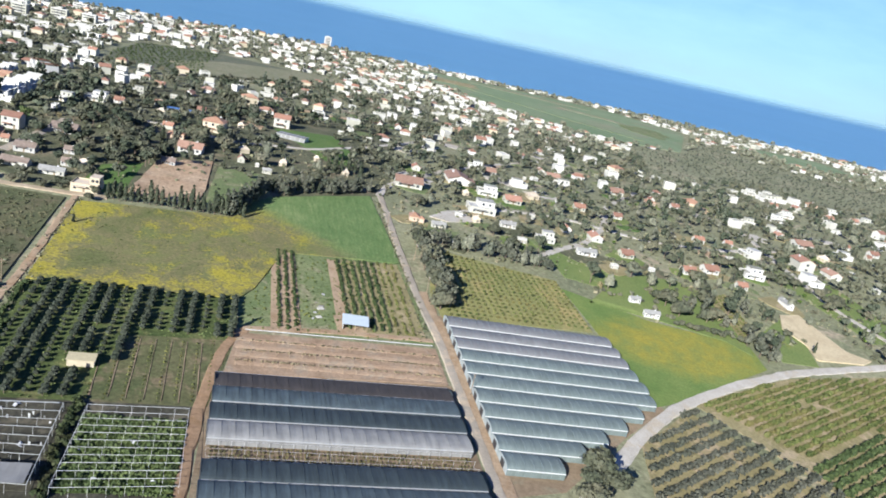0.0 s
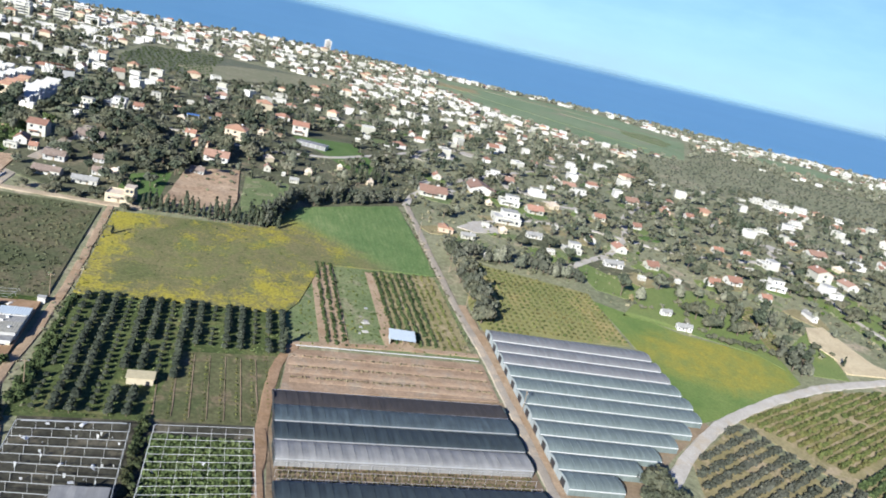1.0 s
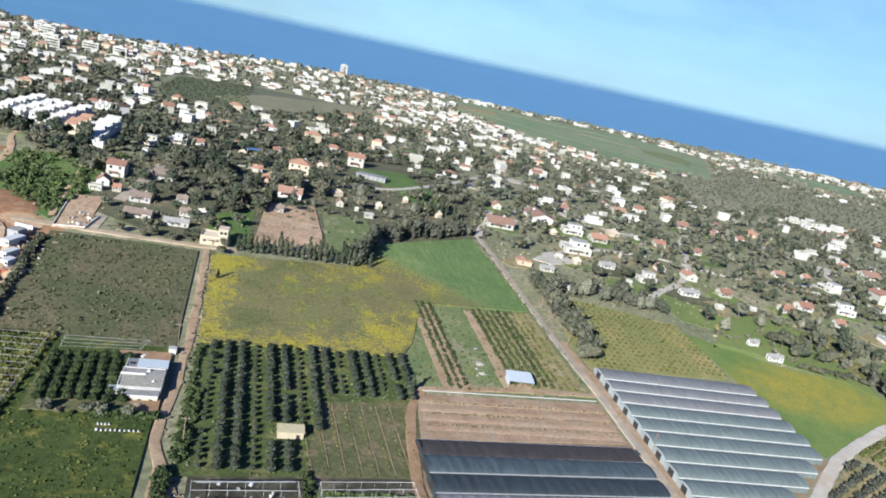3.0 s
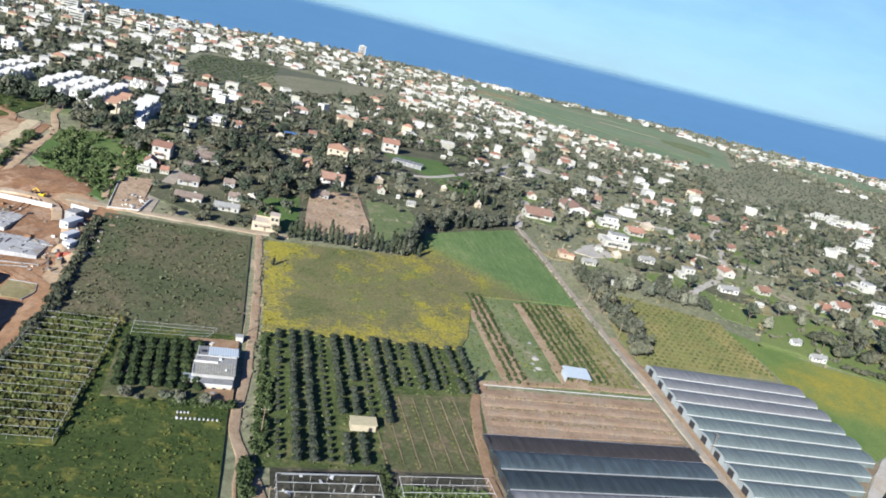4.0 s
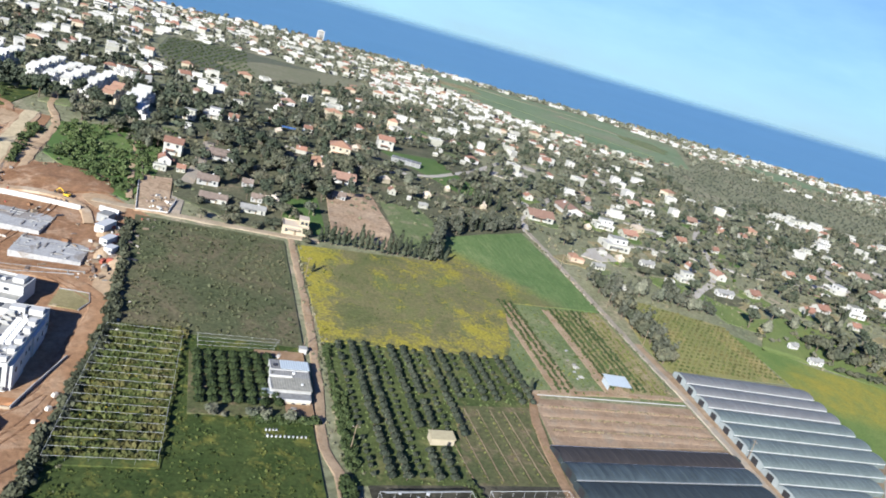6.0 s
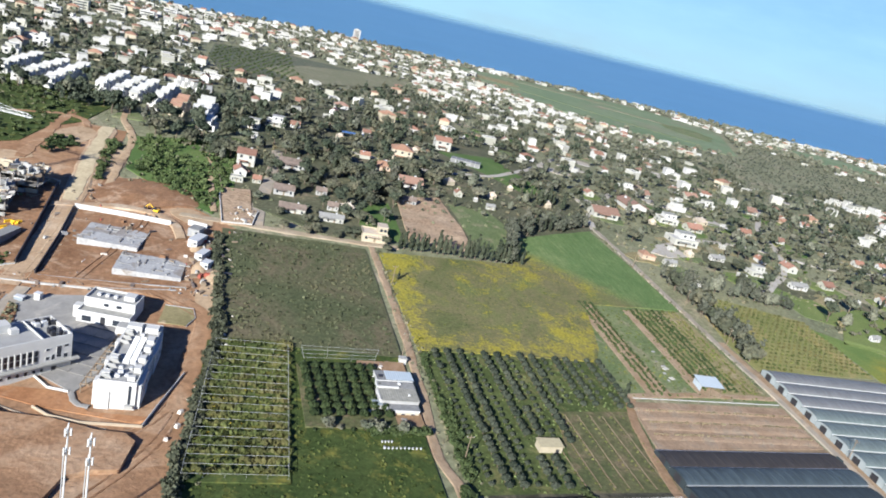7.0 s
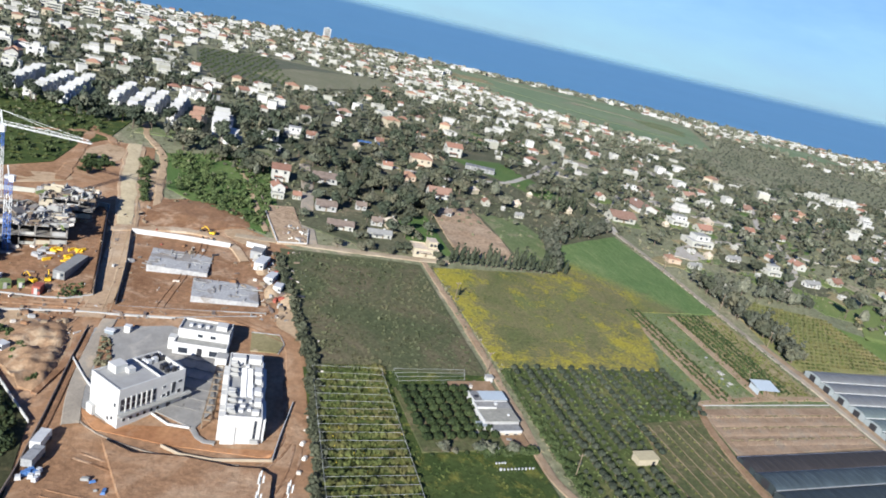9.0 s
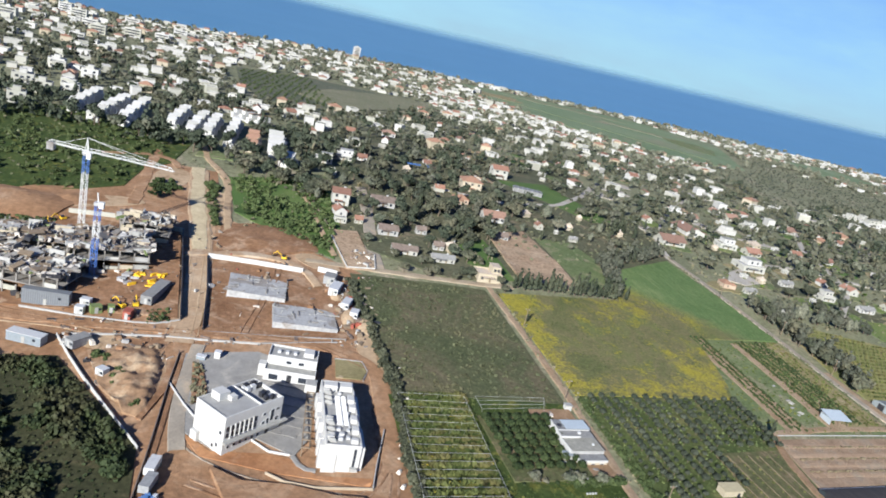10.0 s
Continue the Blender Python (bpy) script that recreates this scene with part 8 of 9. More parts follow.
def set_house(book, k, x, y, w=None, rot=None, group="village houses"):
    src = book[k]
    s = (w / WIDE[k]) if w else 0.7 + rng.random() * .3
    rot = (14 + float(rng.choice((0, 0, 90, -90, 180))) + rng.normal() * 9) if rot is None else rot
    m = pose(x, y, gz(x, y), 0, 0, rot) @ Matrix.Diagonal((s, s, min(1.1, .6 + s * .4), 1))
    if src.get("used"):
        o = copy_thing(src, m)
    else:
        o = src
        o.matrix_basis = m
        o["used"] = 1
    o["group"] = group
    built.append((x, y, 7.5 * s + 1))
    return o


drape("village_ground", [(-184, 300), (-122, 280), (-55, 300), (-8, 360), (-20, 560), (-150, 560), (-240, 480), (-205, 400), (-192, 372)], GARDEN_FLOOR, "dark weedy garden ground under village trees", "ground", .12, 12, "xy")
# houses along the village edge, by street: kind, x, y, width, turn
WEST = (("R", -187, 335, 9), ("r", -186, 319, 8), ("r", -177, 312, 7), ("w", -185, 309, 6), ("g", -167, 344, 13), ("g", -164, 305, 11), ("t", -157, 285, 12), ("s", -141, 283, 11), ("g", -142, 297, 6), ("c", -136, 299, 6), ("g", -149, 313, 6), ("v", -123, 275, 11.5), ("o", -125, 378, 9), ("O", -116, 412, 13), ("b", -110, 356, 13), ("r", -139, 458, 10), ("c", -153, 428, 12), ("r", -180, 433, 11))
MID = (("W", -191, 427, 13), ("r", -164, 452, 8), ("c", -108, 438, 10), ("R", -90, 470, 13), ("r", -85, 358, 9), ("c", -66, 369, 11), ("s", -69, 347, 9), ("w", -76, 355, 6), ("c", -53, 395, 8), ("g", -110, 326, 8), ("w", -54, 493, 11), ("w", -34, 492, 12), ("w", -72, 538, 13), ("r", -34, 573, 11), ("r", -20, 580, 12), ("r", -44, 667, 12), ("W", -10, 710, 15), ("c", 9, 692, 14), ("w", -168, 489, 14), ("r", -191, 524, 13))
EAST = (("r", 2, 432, 10), ("b", 0, 388, 14), ("b", 28, 427, 17), ("W", 41, 483, 12), ("c", 33, 398, 8), ("W", 46, 411, 13), ("W", 41, 371, 16), ("w", 29, 352, 9), ("c", 38, 350, 9), ("o", 7, 329, 8), ("s", 19, 326, 11), ("w", 28, 307, 8), ("r", 61, 406, 15), ("c", 76, 431, 16), ("W", 103, 490, 14), ("b", 92, 524, 9), ("w", 76, 484, 8))
EAST1 = (("w", 86, 456, 8), ("s", 55, 354, 13), ("w", 94, 435, 11), ("r", 106, 431, 11), ("w", 61, 335, 11), ("W", 74, 347, 10), ("r", 89, 373, 9), ("r", 105, 371, 13), ("s", 95, 341, 16), ("r", 119, 355, 11), ("w", 108, 332, 9), ("r", 131, 433, 9), ("w", 147, 546, 10), ("w", 70, 381, 9), ("b", 147, 513, 12), ("w", 130, 342, 7))
EAST2 = (("r", 153, 354, 11), ("r", 169, 366, 13), ("W", 198, 378, 13), ("r", 182, 352, 9), ("s", 203, 343, 15), ("R", 249, 423, 12), ("W", 242, 395, 13), ("c", 283, 461, 16), ("r", 269, 501, 13), ("w", 193, 398, 13), ("r", 205, 435, 8), ("r", 182, 425, 10), ("o", 218, 550, 16), ("r", 193, 513, 11), ("o", 172, 506, 11), ("w", 165, 431, 9), ("w", 237, 546, 15))
EAST4 = (("W", 333, 670, 20), ("W", 373, 691, 19), ("o", 393, 700, 15), ("r", 380, 640, 14), ("r", 416, 660, 13), ("W", 432, 670, 15), ("W", 296, 567, 15), ("W", 253, 522, 12), ("s", 110, 295, 8.5), ("s", 115, 283.5, 11), ("w", 293, 441, 9), ("r", 332, 521, 9), ("r", 339, 502, 8), ("W", 352, 684, 15), ("w", 362, 668, 13), ("W", 345, 700, 14), ("W", 402, 680, 14), ("W", 323, 689, 14))
EAST3 = (("r", 352, 518, 13), ("b", 280, 488, 14), ("W", 37, 715, 18), ("o", 31, 650, 14), ("r", 325, 638, 14), ("W", 319, 599, 14))
for k, x, y, w in WEST + MID + EAST + EAST1 + EAST2 + EAST3 + EAST4:
    set_house(KIND, k, x, y, w * (.88 if x < -20 else 1.1 if y < 440 else .97), 9 + 11 * noise.noise((x * .1, y * .1, 1)) + (90 if (x + y) % 7 == 0 else 0))
# yards round the eastern houses
for i, (k, x, y, w) in enumerate(EAST + EAST1 + EAST2):
    a0 = rng.random() * 6
    P = [(x + math.cos(q + a0) * (w * .45 + 1 + rng.random() * 8), y - 2 + math.sin(q + a0) * (w * .4 + 1 + rng.random() * 7)) for q in np.linspace(0, 2 * math.pi, 9)[:-1]]
    drape("yard", P, (MEADOW, GRASS, DRY_FLOOR, GRASS, GARDEN_FLOOR, MEADOW, DRY_FLOOR)[i % 7], ("fresh green lawn round a house", "grassy garden round a house", "dry weedy yard round a house", "grassy garden round a house", "shaded garden ground round a house", "fresh green lawn round a house", "dry weedy yard round a house")[i % 7], "yard", .3, 6, "xy")

rg = np.random.default_rng(91)
for i in range(70):
    x, y = -140 + rg.random() * 480, 395 + rg.random() * 240
    if x > .7 * y + 20:
        continue
    mt, lb, ct = ((GRASS, "grassy garden between houses", "garden"), (DRY_FLOOR, "dry pale garden between houses", "garden"), (WHEAT, "green lawn between houses", "lawn"), (PALE_LOAM, "bare pale yard between houses", "yard"), (PALE_ROAD, "paved pale yard between houses", "yard"))[i % 5]
    blotch("garden_plot", x, y, 5 + rg.random() * 10, 4 + rg.random() * 6, rg.random() * 60 - 30, mt, lb, ct, .3, 8)
for P in ([(-13, 353), (-10, 380), (4, 410), (20, 450), (60, 520), (110, 600)], [(20, 350), (52, 384), (92, 400), (140, 396), (190, 415), (250, 455)], [(66, 318), (82, 340), (98, 360), (116, 400), (130, 460), (170, 540)], [(-150, 400), (-100, 395), (-60, 420), (-30, 470), (0, 540)]):
    ribbon("village_street", P, 4.2, PALE_ROAD, "narrow pale village street", "street", .34, "xy", .5)
drape("house_yard", [(14.1, 339.8), (23.1, 356.6), (34.0, 358.6), (37.8, 347.7), (23.3, 338.2)], PALE_ROAD, "pale packed yard beside a white villa", "yard", .4, 5, "xy")
# blue awning over the yard
x, y = -146, 438
ob = thing("blue_awning", "blue tarpaulin awning over a yard", "awning", at=(x, y, gz(x, y)), rot=12)
part("sheet", Geo().box(-7, -2.2, 3.2, 7, 2.2, 3.35), TARP, ob)
for q in (-6.5, 0, 6.5):
    box_part("post", ob, STEEL, q - .1, -2, -.5, q + .1, -1.8, 3.2)
    box_part("post", ob, STEEL, q - .1, 1.8, -.5, q + .1, 2, 3.2)
# net house in the village
x, y = -76, 438
ob = thing("garden_net_house", "low grey net house beside the villa", "net house", at=(x, y, gz(x, y)), rot=-8)
box_part("cover", ob, NET_PALE, -9, -4, 0, 9, 4, 2.6)
for q in range(7):
    box_part("hoop", ob, STEEL, -9 + q * 3, -4.08, 0, -8.85 + q * 3, 4.08, 2.68)

# town fill: houses wherever the land is neither field nor already built
KEEP = [[(-266, 345), (-192, 330), (-184, 268), (-196, 376), (-206, 398), (-266, 398)], [(-240, 300), (-190, 268), (-188, 372), (-266, 360)], [(-17, 348), (10, 348), (10, 376), (-17, 376)], [(-60, 218), (72, 262), (30, 345), (-20, 352), (-150, 300), (-230, 350), (-300, 350), (-330, 200), (-60, 100)], [(-45, 1375), (160, 1385), (335, 1365), (440, 1230), (335, 925), (215, 880), (95, 975), (-5, 1140)],
        [(-340, 830), (-250, 895), (-105, 880), (-140, 740), (-195, 635), (-268, 590), (-310, 690)], [(-40, 420), (-72, 395), (-110, 478), (-65, 500)], [(510, 1240), (690, 1265), (705, 1125), (555, 1095)],
        [(19, 297), (76, 297), (118, 280), (160, 280), (235, 300), (235, 200), (60, 150), (20, 230)], [(-355, 395), (-200, 370), (-205, 400), (-215, 480), (-250, 500), (-355, 500)], [(184, 350), (212, 350), (232, 295), (198, 285)], [(215, 640), (330, 735), (425, 715), (505, 755), (640, 950), (500, 1000), (440, 1140), (330, 925), (235, 860)], [(72, 336), (110, 330), (118, 304), (80, 300)]]


def free(x, y, r=9):
    if any(inside(k, np.array([x]), np.array([y]))[0] for k in KEEP):
        return False
    return all((x - a) ** 2 + (y - b) ** 2 > (c + r) ** 2 for a, b, c in built)


far_houses = []  # those too distant to tell apart, joined below


def town(x0, x1, y0, y1, count, book, kinds, weights, group, grow=1.0, gap=8, tries=6, test=None):
    for _ in range(count):
        for _ in range(tries):
            x, y = x0 + rng.random() * (x1 - x0), y0 + rng.random() * (y1 - y0)
            if y < shore(x) - 25 and (test is None or test(x, y)) and free(x, y, gap):
                k = kinds[int(rng.choice(len(kinds), p=np.array(weights) / sum(weights)))]
                if y > 640:
                    far_houses.append((k, x, y, grow * (0.5 + rng.random() * .3), 14 + float(rng.choice((0, 90, 180))) + rng.normal() * 9))
                    built.append((x, y, 8))
                else:
                    set_house(book, k, x, y, None, None, group)
                break


view = lambda x, y: -0.9 * y - 60 < x < 0.7 * y + 40
K, KW = "RroOwWcb", (2, 4, 2, 2, 4, 4, 2, 3)
town(-230, 0, 350, 520, 8, KIND, K, KW, "village houses", 1.0, 8, 8, view)
town(0, 330, 380, 520, 12, KIND, K, (1, 3, 1, 1, 6, 5, 2, 2), "village houses", 1.0, 4, 8, view)
F_, FW = "ROWwbr", (2, 1, 6, 5, 2, 2)
sparse = lambda x, y: view(x, y) and (x < 170 or noise.noise((x * .012, y * .012, 4)) > .02)
town(-260, 560, 500, 860, 150, FAR, F_, FW, "village houses", 1.0, 8, 6, sparse)
town(-640, -200, 470, 800, 190, FAR, F_, (1, 1, 7, 5, 1, 2), "town houses", 1.15, 5, 6, view)
town(-720, 100, 800, 1440, 640, FAR, F_, (1, 1, 7, 5, 1, 2), "town houses", 1.2, 4, 5, view)
line = lambda x, y: abs(y - (1000 - .55 * x)) < 70 + .1 * x and -150 < x < 310
town(-120, 420, 700, 1150, 200, FAR, F_, (4, 3, 5, 4, 2, 5), "coast row houses", .95, 3, 8, line)
town(330, 980, 1150, 1400, 190, FAR, F_, (1, 1, 7, 4, 1, 1), "coast houses", 1.2, 5, 5, view)
town(420, 900, 640, 1150, 80, FAR, F_, FW, "village houses", 1.0, 8, 4, sparse)
town(-40, 400, 1390, 1450, 34, FAR, "Ww", (3, 2), "coast houses", 1.1, 5, 5, None)


def join_far_houses():
    """All distant houses in one mesh, with a slot for each material."""
    mats, V, F, S, base = [], [], [], [], 0
    for k, x, y, s, rot in far_houses:
        m = pose(x, y, gz(x, y), 0, 0, rot) @ Matrix.Scale(s, 4)
        for ch in FAR[k].children:
            if ch.name.startswith("door"):
                continue
            mm = np.array(m @ ch.matrix_basis)
            me = ch.data
            co = np.empty(len(me.vertices) * 3)
            me.vertices.foreach_get("co", co)
            co = co.reshape(-1, 3) @ mm[:3, :3].T + mm[:3, 3]
            mt = me.materials[0]
            if mt not in mats:
                mats.append(mt)
            V += [tuple(q) for q in co]
            F += [tuple(i + base for i in p.vertices) for p in me.polygons]
            S += [mats.index(mt)] * len(me.polygons)
            base += len(co)
    g = Geo()
    g.v, g.f, g.s = V, F, S
    solo("distant_houses", g, mats, "distant white and red-roofed houses of the coastal town", "houses", kind="stuff")


join_far_houses()


# stepped white terraces on the slope
def terrace(x0, y0, x1, y1, n_, wall, label, wide=8.0, tile=None):
    """A row of houses stepping along the slope, each with a tall front, a slanting roof edge, a lower rear and balconies."""
    L = math.hypot(x1 - x0, y1 - y0)
    rot = math.degrees(math.atan2(y1 - y0, x1 - x0)) - 90
    ob = thing("terrace_row", label, "row houses", "terraces", (x0, y0, gz(x0, y0)), rot)
    dp, w = L / n_, wide / 2
    for i in range(n_):
        y = i * dp
        sx = .35 * (-1) ** i
        z = gz(x0 + (x1 - x0) * i / n_, y0 + (y1 - y0) * i / n_) - gz(x0, y0)
        e, h = dp * .42, 5.6 + .5 * (i % 2)
        part("unit", Geo().box(-w + sx, y, z - 2, w * .55 + sx, y + e, z + h).box(w * .55 + sx, y + e * .2, z - 2, w + sx, y + e, z + h - 2.2), wall, ob)
        part("rear_wing", Geo().box(-w * .85 + sx, y + e, z - 2, w * .8 + sx, y + dp, z + .9), wall, ob)
        part("slant_roof", Geo().add([(-w + sx - .2, y - .5, z + h), (w * .55 + sx + .2, y - .5, z + h), (w * .55 + sx + .2, y + e + .2, z + h + 1.0), (-w + sx - .2, y + e + .2, z + h + 1.0), (-w + sx - .2, y - .5, z + h + .2), (w * .55 + sx + .2, y - .5, z + h + .2), (w * .55 + sx + .2, y + e + .2, z + h + 1.25), (-w + sx - .2, y + e + .2, z + h + 1.25)],
                                     [(3, 2, 1, 0), (4, 5, 6, 7), (0, 1, 5, 4), (1, 2, 6, 5), (2, 3, 7, 6), (3, 0, 4, 7)]), tile or TERRACE, ob)
        # dark sheet on the rear wing, painting the shadow gap between units
        part("terrace_deck", Geo().box(-w * .8 + sx, y + e + .1, z + .9, w * .75 + sx, y + dp - .1, z + 1.02), PANEL, ob)
        for q in (-.3,):
            part("window", Geo().box(w * q - .6 + sx, y - .06, z + 3.9, w * q + .6 + sx, y + .05, z + 4.9), GLASS, ob)
        part("balcony", Geo().box(-w * .9 + sx, y - 1.2, z + 2.6, w * .2 + sx, y, z + 3.6), wall, ob)
        if i % 2 == 0:
            part("water_tank", Geo().beam((w * .3 + sx, y + e + .6, z + 1.5), (w * .3 + sx, y + e + 1.8, z + 1.5), .4, 7), TANK, ob)
    for f in np.linspace(-.1, 1, 9):
        built.append((x0 + (x1 - x0) * f, y0 + (y1 - y0) * f, 7))


ROWS_ = ((-337, 421, -342, 479), (-320, 403, -323, 473), (-305, 406, -312, 475), (-283, 419, -287, 472), (-270, 408, -274, 465), (-261, 409, -266, 463), (-248, 399, -254, 463))
for x0, y0, x1, y1 in ROWS_:
    terrace(x0 - 4, y0, x1 - 4, y1, 9 if y1 - y0 > 57 else 7, TERRACE, "stepped row of white terraced houses", 5.6)
terrace(-239, 398, -242, 430, 4, CREAM, "short cream terrace with orange tiled roof edges", 7.5, ORANGE_TILE)
terrace(-225, 396, -231, 440, 6, TERRACE, "broad stepped row of white terraced houses", 10)
terrace(-218, 379, -216, 390, 2, TERRACE, "white stepped end house of the terraces", 9)
terrace(-266, 498, -242, 474, 4, TERRACE, "white terrace across the slope with red roof edges", 10, RED_TILE)


def apartment(x, y, w, d, fl, rot, wall=WHITE, label="white apartment block with rows of balconies"):
    ob = thing("apartment_block", label, "apartment block", "apartment blocks", (x, y, gz(x, y)), rot)
    h = fl * 3.1
    box_part("wall", ob, wall, -w / 2, -d / 2, -2, w / 2, d / 2, h)
    frame_box(ob, "parapet", wall, -w / 2, -d / 2, w / 2, d / 2, h, h + .9, .3)
    box_part("stair_head", ob, wall, -2, -1.5, h, 2, 2.5, h + 3)
    n_ = max(2, int(w / 5))
    pane = Geo().box(-.9, -.05, -.7, .9, .05, .7).mesh("window", GLASS)
    for f in range(fl):
        part("balcony", Geo().box(-w * .18, -d / 2 - 1.2, f * 3.1 + .2, w * .18, -d / 2, f * 3.1 + 1.2), wall, ob)
        if y > 650:
            part("window_band", Geo().box(-w * .42, -d / 2 - .06, f * 3.1 + 1.3, w * .42, -d / 2, f * 3.1 + 2.5), GLASS, ob)
            continue
        for i in range(n_):
            part("window", pane, None, ob, m=pose(-w / 2 + w * (i + .5) / n_, -d / 2 - .02, f * 3.1 + 1.9))
    built.append((x, y, w * .6))


BLOCKS_NEAR = ((-493, 880, 26, 14, 5, 10), (-470, 925, 30, 14, 6, 12), (-440, 940, 26, 14, 6, 8), (-520, 930, 28, 15, 5, 5), (-477, 780, 22, 13, 4, 14), (-409, 568, 18, 14, 3, 12), (-377, 545, 18, 12, 3, 10), (-393, 480, 20, 12, 3, 20), (-374, 462, 18, 11, 3, 15), (-360, 470, 14, 10, 3, 12), (-371, 424, 15, 10, 3, 20), (-560, 1000, 30, 16, 7, 10))
BLOCKS_FAR = ((-600, 1060, 26, 16, 8, 4), (-520, 1080, 30, 15, 6, 10), (-450, 1060, 28, 14, 5, 10), (-580, 860, 28, 14, 5, 10), (-640, 960, 30, 14, 6, 10), (-420, 1150, 26, 14, 5, 10), (-360, 1240, 26, 14, 4, 12), (-300, 1100, 24, 13, 4, 10), (-330, 980, 22, 13, 4, 10), (-30, 1180, 30, 14, 3, -20), (-10, 1230, 24, 14, 4, -20))
for a in BLOCKS_NEAR + BLOCKS_FAR:
    apartment(a[0], a[1], a[2] * .62, a[3] * .7, max(2, round(a[4] * .55)), a[5])
apartment(-222, 1440, 13, 11, 6, 8, WHITE, "lone white tower block above the shore")

# ---- village trees ----
B = np.array(built)


def clear(xs, ys, m=2.4):
    k = np.ones(len(xs), bool)
    for i in range(0, len(xs), 2000):
        s = slice(i, i + 2000)
        dd = (xs[s, None] - B[None, :, 0]) ** 2 + (ys[s, None] - B[None, :, 1] + 3) ** 2
        k[s] = (dd > (B[None, :, 2] * .8 + m) ** 2).all(1)
    return k


OPEN = KEEP[3:9] + KEEP[10:] + [[(-188, 296), (-173, 320), (-180, 370), (-172, 370), (-166, 310), (-160, 262), (-184, 262)]]


def wooded(poly, spacing, seed, keep=0.85):
    xs, ys = fill(poly, spacing, 1.0, "xy", seed)
    r = np.random.default_rng(seed)
    k = clear(xs, ys) & (ys < shore(xs) - 20) & (r.random(len(xs)) < keep)
    for q in OPEN:
        if q[0] != poly[0]:
            k &= ~inside(q, xs, ys)
    k &= (xs > -0.95 * ys - 80) & (xs < 0.75 * ys + 60)
    return xs[k], ys[k]


def clump(x, y):
    """Where the village's trees crowd together (high) or leave room for gardens (low)."""
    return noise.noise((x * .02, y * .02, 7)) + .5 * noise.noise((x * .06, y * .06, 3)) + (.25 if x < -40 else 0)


xs, ys = wooded([(-250, 372), (-190, 300), (-122, 282), (-25, 352), (20, 345), (60, 305), (120, 287), (165, 283), (200, 292), (330, 300), (330, 388), (-250, 388)], 7.6, 21, 1)
for x, y in zip(xs, ys):
    x, y, c = float(x), float(y), clump(float(x), float(y))
    if rng.random() > min(.8, max(.16, (.4 if x < -20 else .54) + .7 * c)):
        continue
    q = rng.random()
    if c > .12:
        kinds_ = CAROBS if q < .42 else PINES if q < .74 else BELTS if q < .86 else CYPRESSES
    else:
        kinds_ = BROADS if q < .4 else EUCAS if q < .58 else CAROBS if q < .72 else BARES if q < .84 else LIMES if q < .9 else CYPRESSES
    plant(kinds_, x, y, (.62 if x < -40 else .5) + rng.random() * .4 + .2 * max(0, c), group="village trees")
for u, v, s in ((52, 372, 1.1), (56, 374, 1.0), (60, 378, 1.1), (64, 380, 1.0), (50, 380, .9), (-31, 353, .8), (66, 372, .9)):
    x, y = UV(u, v)
    plant(CYPRESSES, x, y, 1.25 * s)
mid_t = [template(400 + i, lobes_round(410 + i, 3.2, 3.8, 6, .85), 78, .72) for i in range(3)] + [template(420, lobes_tall(421, 1.8, 2, 8, 5), 60, .6)]
far_t = [template(440 + i, lobes_round(450 + i, 3.6, 3.4, 5, .75), 30, 1.25) for i in range(3)]
VILLAGE = [(-330, 470), (-250, 389), (335, 389), (480, 320), (640, 760), (-620, 760), (-380, 490)]
xs, ys = wooded(VILLAGE, 7.4, 31, 1)
cl = np.array([clump(x, y) for x, y in zip(xs, ys)])
r = np.random.default_rng(77)
ok = r.random(len(xs)) < np.clip(np.where(xs > -20, .54, .46) + .7 * cl, .18, .88)
xs, ys, cl = xs[ok], ys[ok], cl[ok]
which = np.where(cl > .1, r.choice(5, len(xs), p=(.4, .34, .16, .1, 0)), r.choice(5, len(xs), p=(.24, .1, .22, .26, .18)))
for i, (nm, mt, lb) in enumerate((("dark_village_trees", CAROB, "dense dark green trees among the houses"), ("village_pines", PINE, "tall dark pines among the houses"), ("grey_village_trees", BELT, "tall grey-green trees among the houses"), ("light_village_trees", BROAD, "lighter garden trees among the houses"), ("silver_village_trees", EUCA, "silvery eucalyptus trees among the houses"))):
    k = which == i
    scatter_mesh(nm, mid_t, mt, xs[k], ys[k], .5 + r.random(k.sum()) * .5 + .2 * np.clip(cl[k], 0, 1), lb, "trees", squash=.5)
for nm, poly, sp, sd, tpl, mt, keep, lo in (("far_woods", [(-900, 750), (900, 750), (1150, 1460), (-900, 1460)], 11, 35, far_t, BROAD, .5, .55), ("far_woods_grey", [(-200, 750), (900, 750), (1150, 1460), (-200, 1460)], 13, 36, far_t, EUCA, .5, .55), ("slope_scrub", [(215, 640), (330, 735), (425, 715), (505, 755), (640, 950), (500, 1000), (440, 1140), (330, 925), (235, 860)], 6.5, 39, far_t, BELT, .7, .12), ("west_woods", [(-430, 395), (-190, 372), (-205, 470), (-430, 470)], 7.5, 37, mid_t, PINE, .8, .7)):
    xs, ys = wooded(poly, sp, sd, keep)
    scatter_mesh(nm, tpl, mt, xs, ys, lo + np.random.default_rng(sd).random(len(xs)) * (.6 if lo > .4 else .25), "mixed trees growing among the houses", "trees", squash=.5)
xs, ys = fill([(-325, 825), (-255, 872), (-240, 800), (-205, 650), (-265, 605), (-300, 690)], 7, .5, "xy", 41)
scatter_mesh("far_orchard", far_t, CITRUS, xs, ys, np.full(len(xs), .3), "dark orchard trees in rows", "orchard")
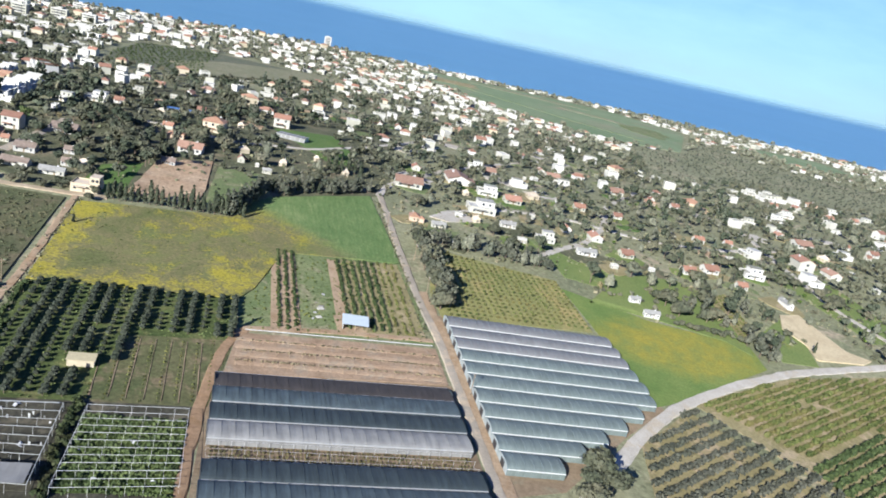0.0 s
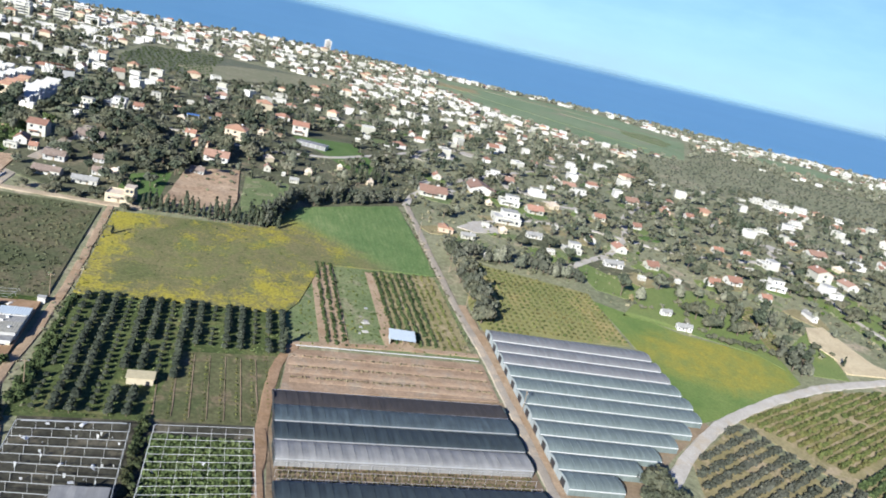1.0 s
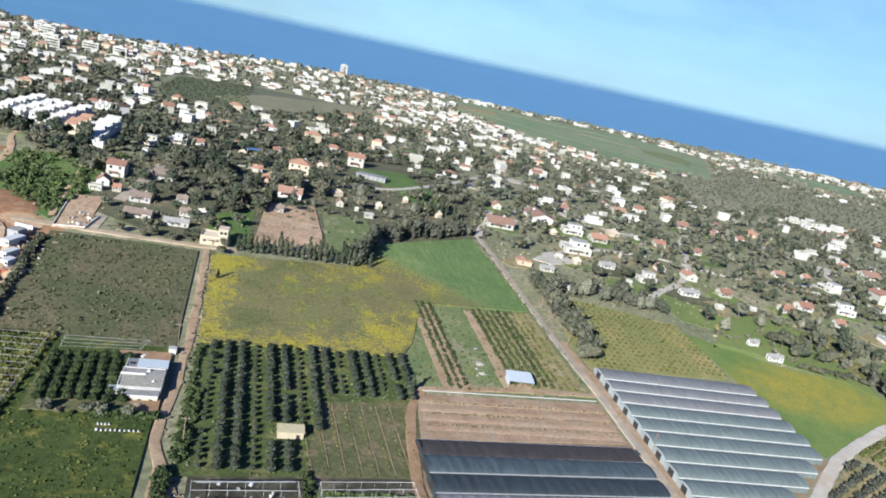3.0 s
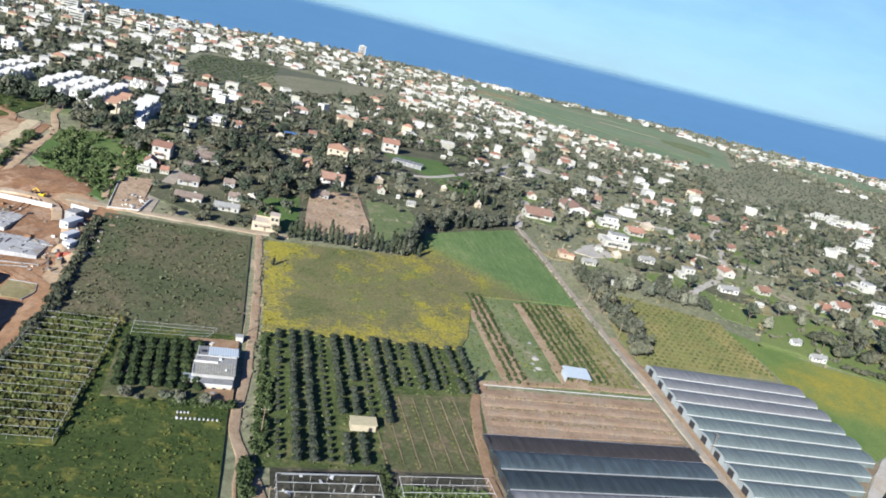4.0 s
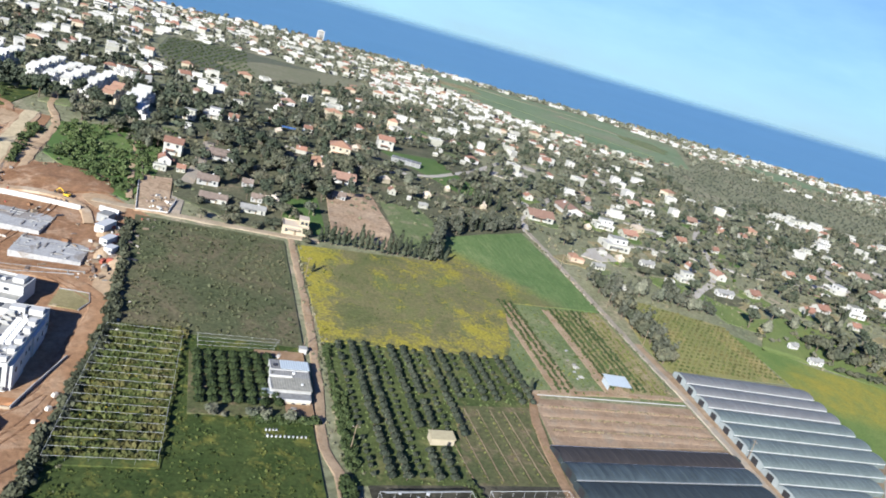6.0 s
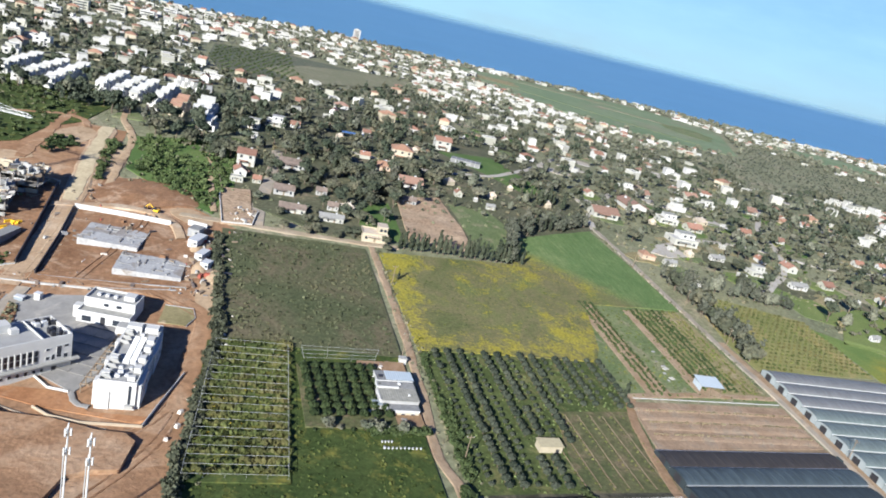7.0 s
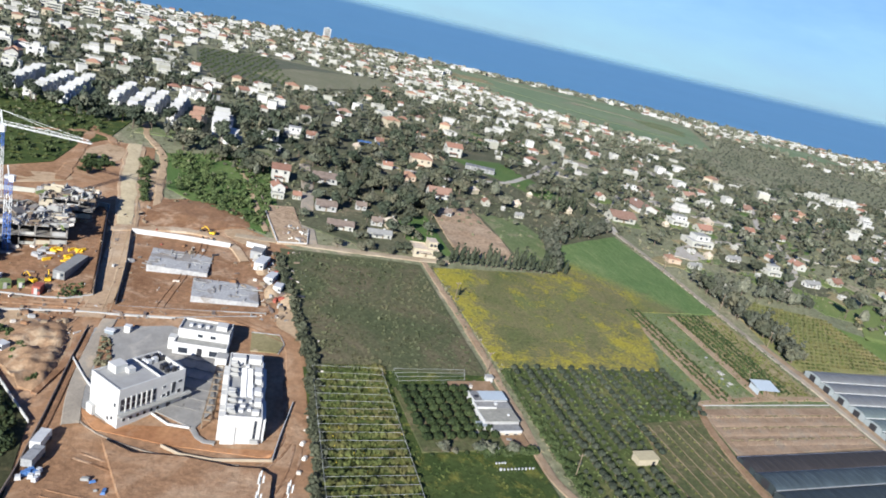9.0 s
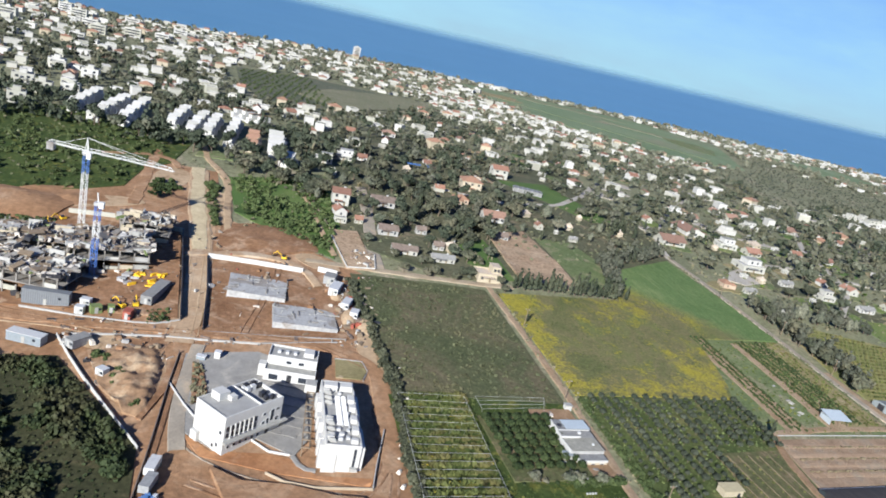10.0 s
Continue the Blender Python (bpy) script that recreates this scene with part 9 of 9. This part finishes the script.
# low bushes and gardens between the houses
xs, ys = wooded([(-250, 372), (-190, 300), (-122, 282), (-25, 352), (20, 345), (60, 305), (120, 287), (165, 283), (200, 292), (330, 300), (420, 520), (-330, 520)], 3.8, 51, .24)
small = [template(470 + i, lobes_round(480 + i, 1.7, 1.2, 4, .8), 26, 0.62) for i in range(3)]
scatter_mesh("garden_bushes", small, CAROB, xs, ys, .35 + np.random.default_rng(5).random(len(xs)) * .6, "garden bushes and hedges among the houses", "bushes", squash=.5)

# yard of a ruin at the street's corner
drape("ruin_yard", [(-188, 297), (-177, 300), (-168, 263), (-179, 260.5), (-186.8, 288)], PLOT, "bare yard of a pulled-down house", "yard", .26, 3, "xy", bumps)
wall_run("slope_fence", [(-204, 345), (-196.7, 322.7), (-188.2, 297)], 1.2, .18, OLDROOF, "weathered board fence below the slope", "fence")
wall_run("yard_wall", [(-188, 296), (-186.8, 288.4), (-178.8, 261), (-168.2, 263.5), (-169, 277)], 1.1, .25, WHITE, "low white wall round a ruined yard")
for i in range(26):
    x, y = -178 + rng.random() * 9, 264 + rng.random() * 14
    e = .4 + rng.random() * 1.1
    solo("rubble", Geo().box(-e, -e * .4, -.2, e, e * .4, .2 + rng.random() * .6, taper=.1), (GREYWALL, OLDROOF, WOOD, STONE)[i % 4], "lump of rubble in a ruined yard", "rubble", "yard rubble", m=pose(x, y, gz(x, y) + .5, 0, rng.normal() * 8, rng.random() * 180))
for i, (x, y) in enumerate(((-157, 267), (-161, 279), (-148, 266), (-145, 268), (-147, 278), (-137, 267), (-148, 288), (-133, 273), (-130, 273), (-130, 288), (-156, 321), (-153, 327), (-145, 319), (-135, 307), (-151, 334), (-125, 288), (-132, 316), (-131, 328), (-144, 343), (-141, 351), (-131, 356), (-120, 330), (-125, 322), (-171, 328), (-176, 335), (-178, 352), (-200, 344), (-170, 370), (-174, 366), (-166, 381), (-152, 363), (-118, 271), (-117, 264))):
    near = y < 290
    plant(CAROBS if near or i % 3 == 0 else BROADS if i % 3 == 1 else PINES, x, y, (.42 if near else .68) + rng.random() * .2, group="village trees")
for x, y in ((130, 292), (134, 297), (139, 303), (146, 305), (150, 300), (144, 294), (152, 293), (126, 300), (148, 312), (170, 282), (173, 285)):
    plant(BELTS if y % 2 else CAROBS, x, y, .75 + rng.random() * .25, group="slope trees")
for i in range(16):
    x, y = 126 + i * 2.9, 281.5 + math.sin(i * 1.7) * 1.5 + i * .15
    plant(CAROBS, x, y, .3 + rng.random() * .18, group="slope trees")
# yards and trees at the lane's end
drape("dusty_yard", [(-176, 300), (-150, 296), (-128, 284), (-124, 272), (-140, 268), (-172, 282)], GARDEN_FLOOR, "dusty trodden yard between sheds", "yard", .25, 5, "xy", bumps)
for x, y, s in ((-150, 276, .5), (-146, 273, .45), (-136, 272, .55), (-131, 270, .6), (-128, 276, .5), (-152, 291, .7), (-146, 297, .8), (-136, 290, .7), (-130, 294, .8), (-124, 287, .6), (-160, 306, .8), (-168, 312, .7), (-172, 290, .5), (-140, 303, .9), (-120, 296, .7)):
    plant(BROADS if s < .75 else PINES, x, y, s, group="village trees")
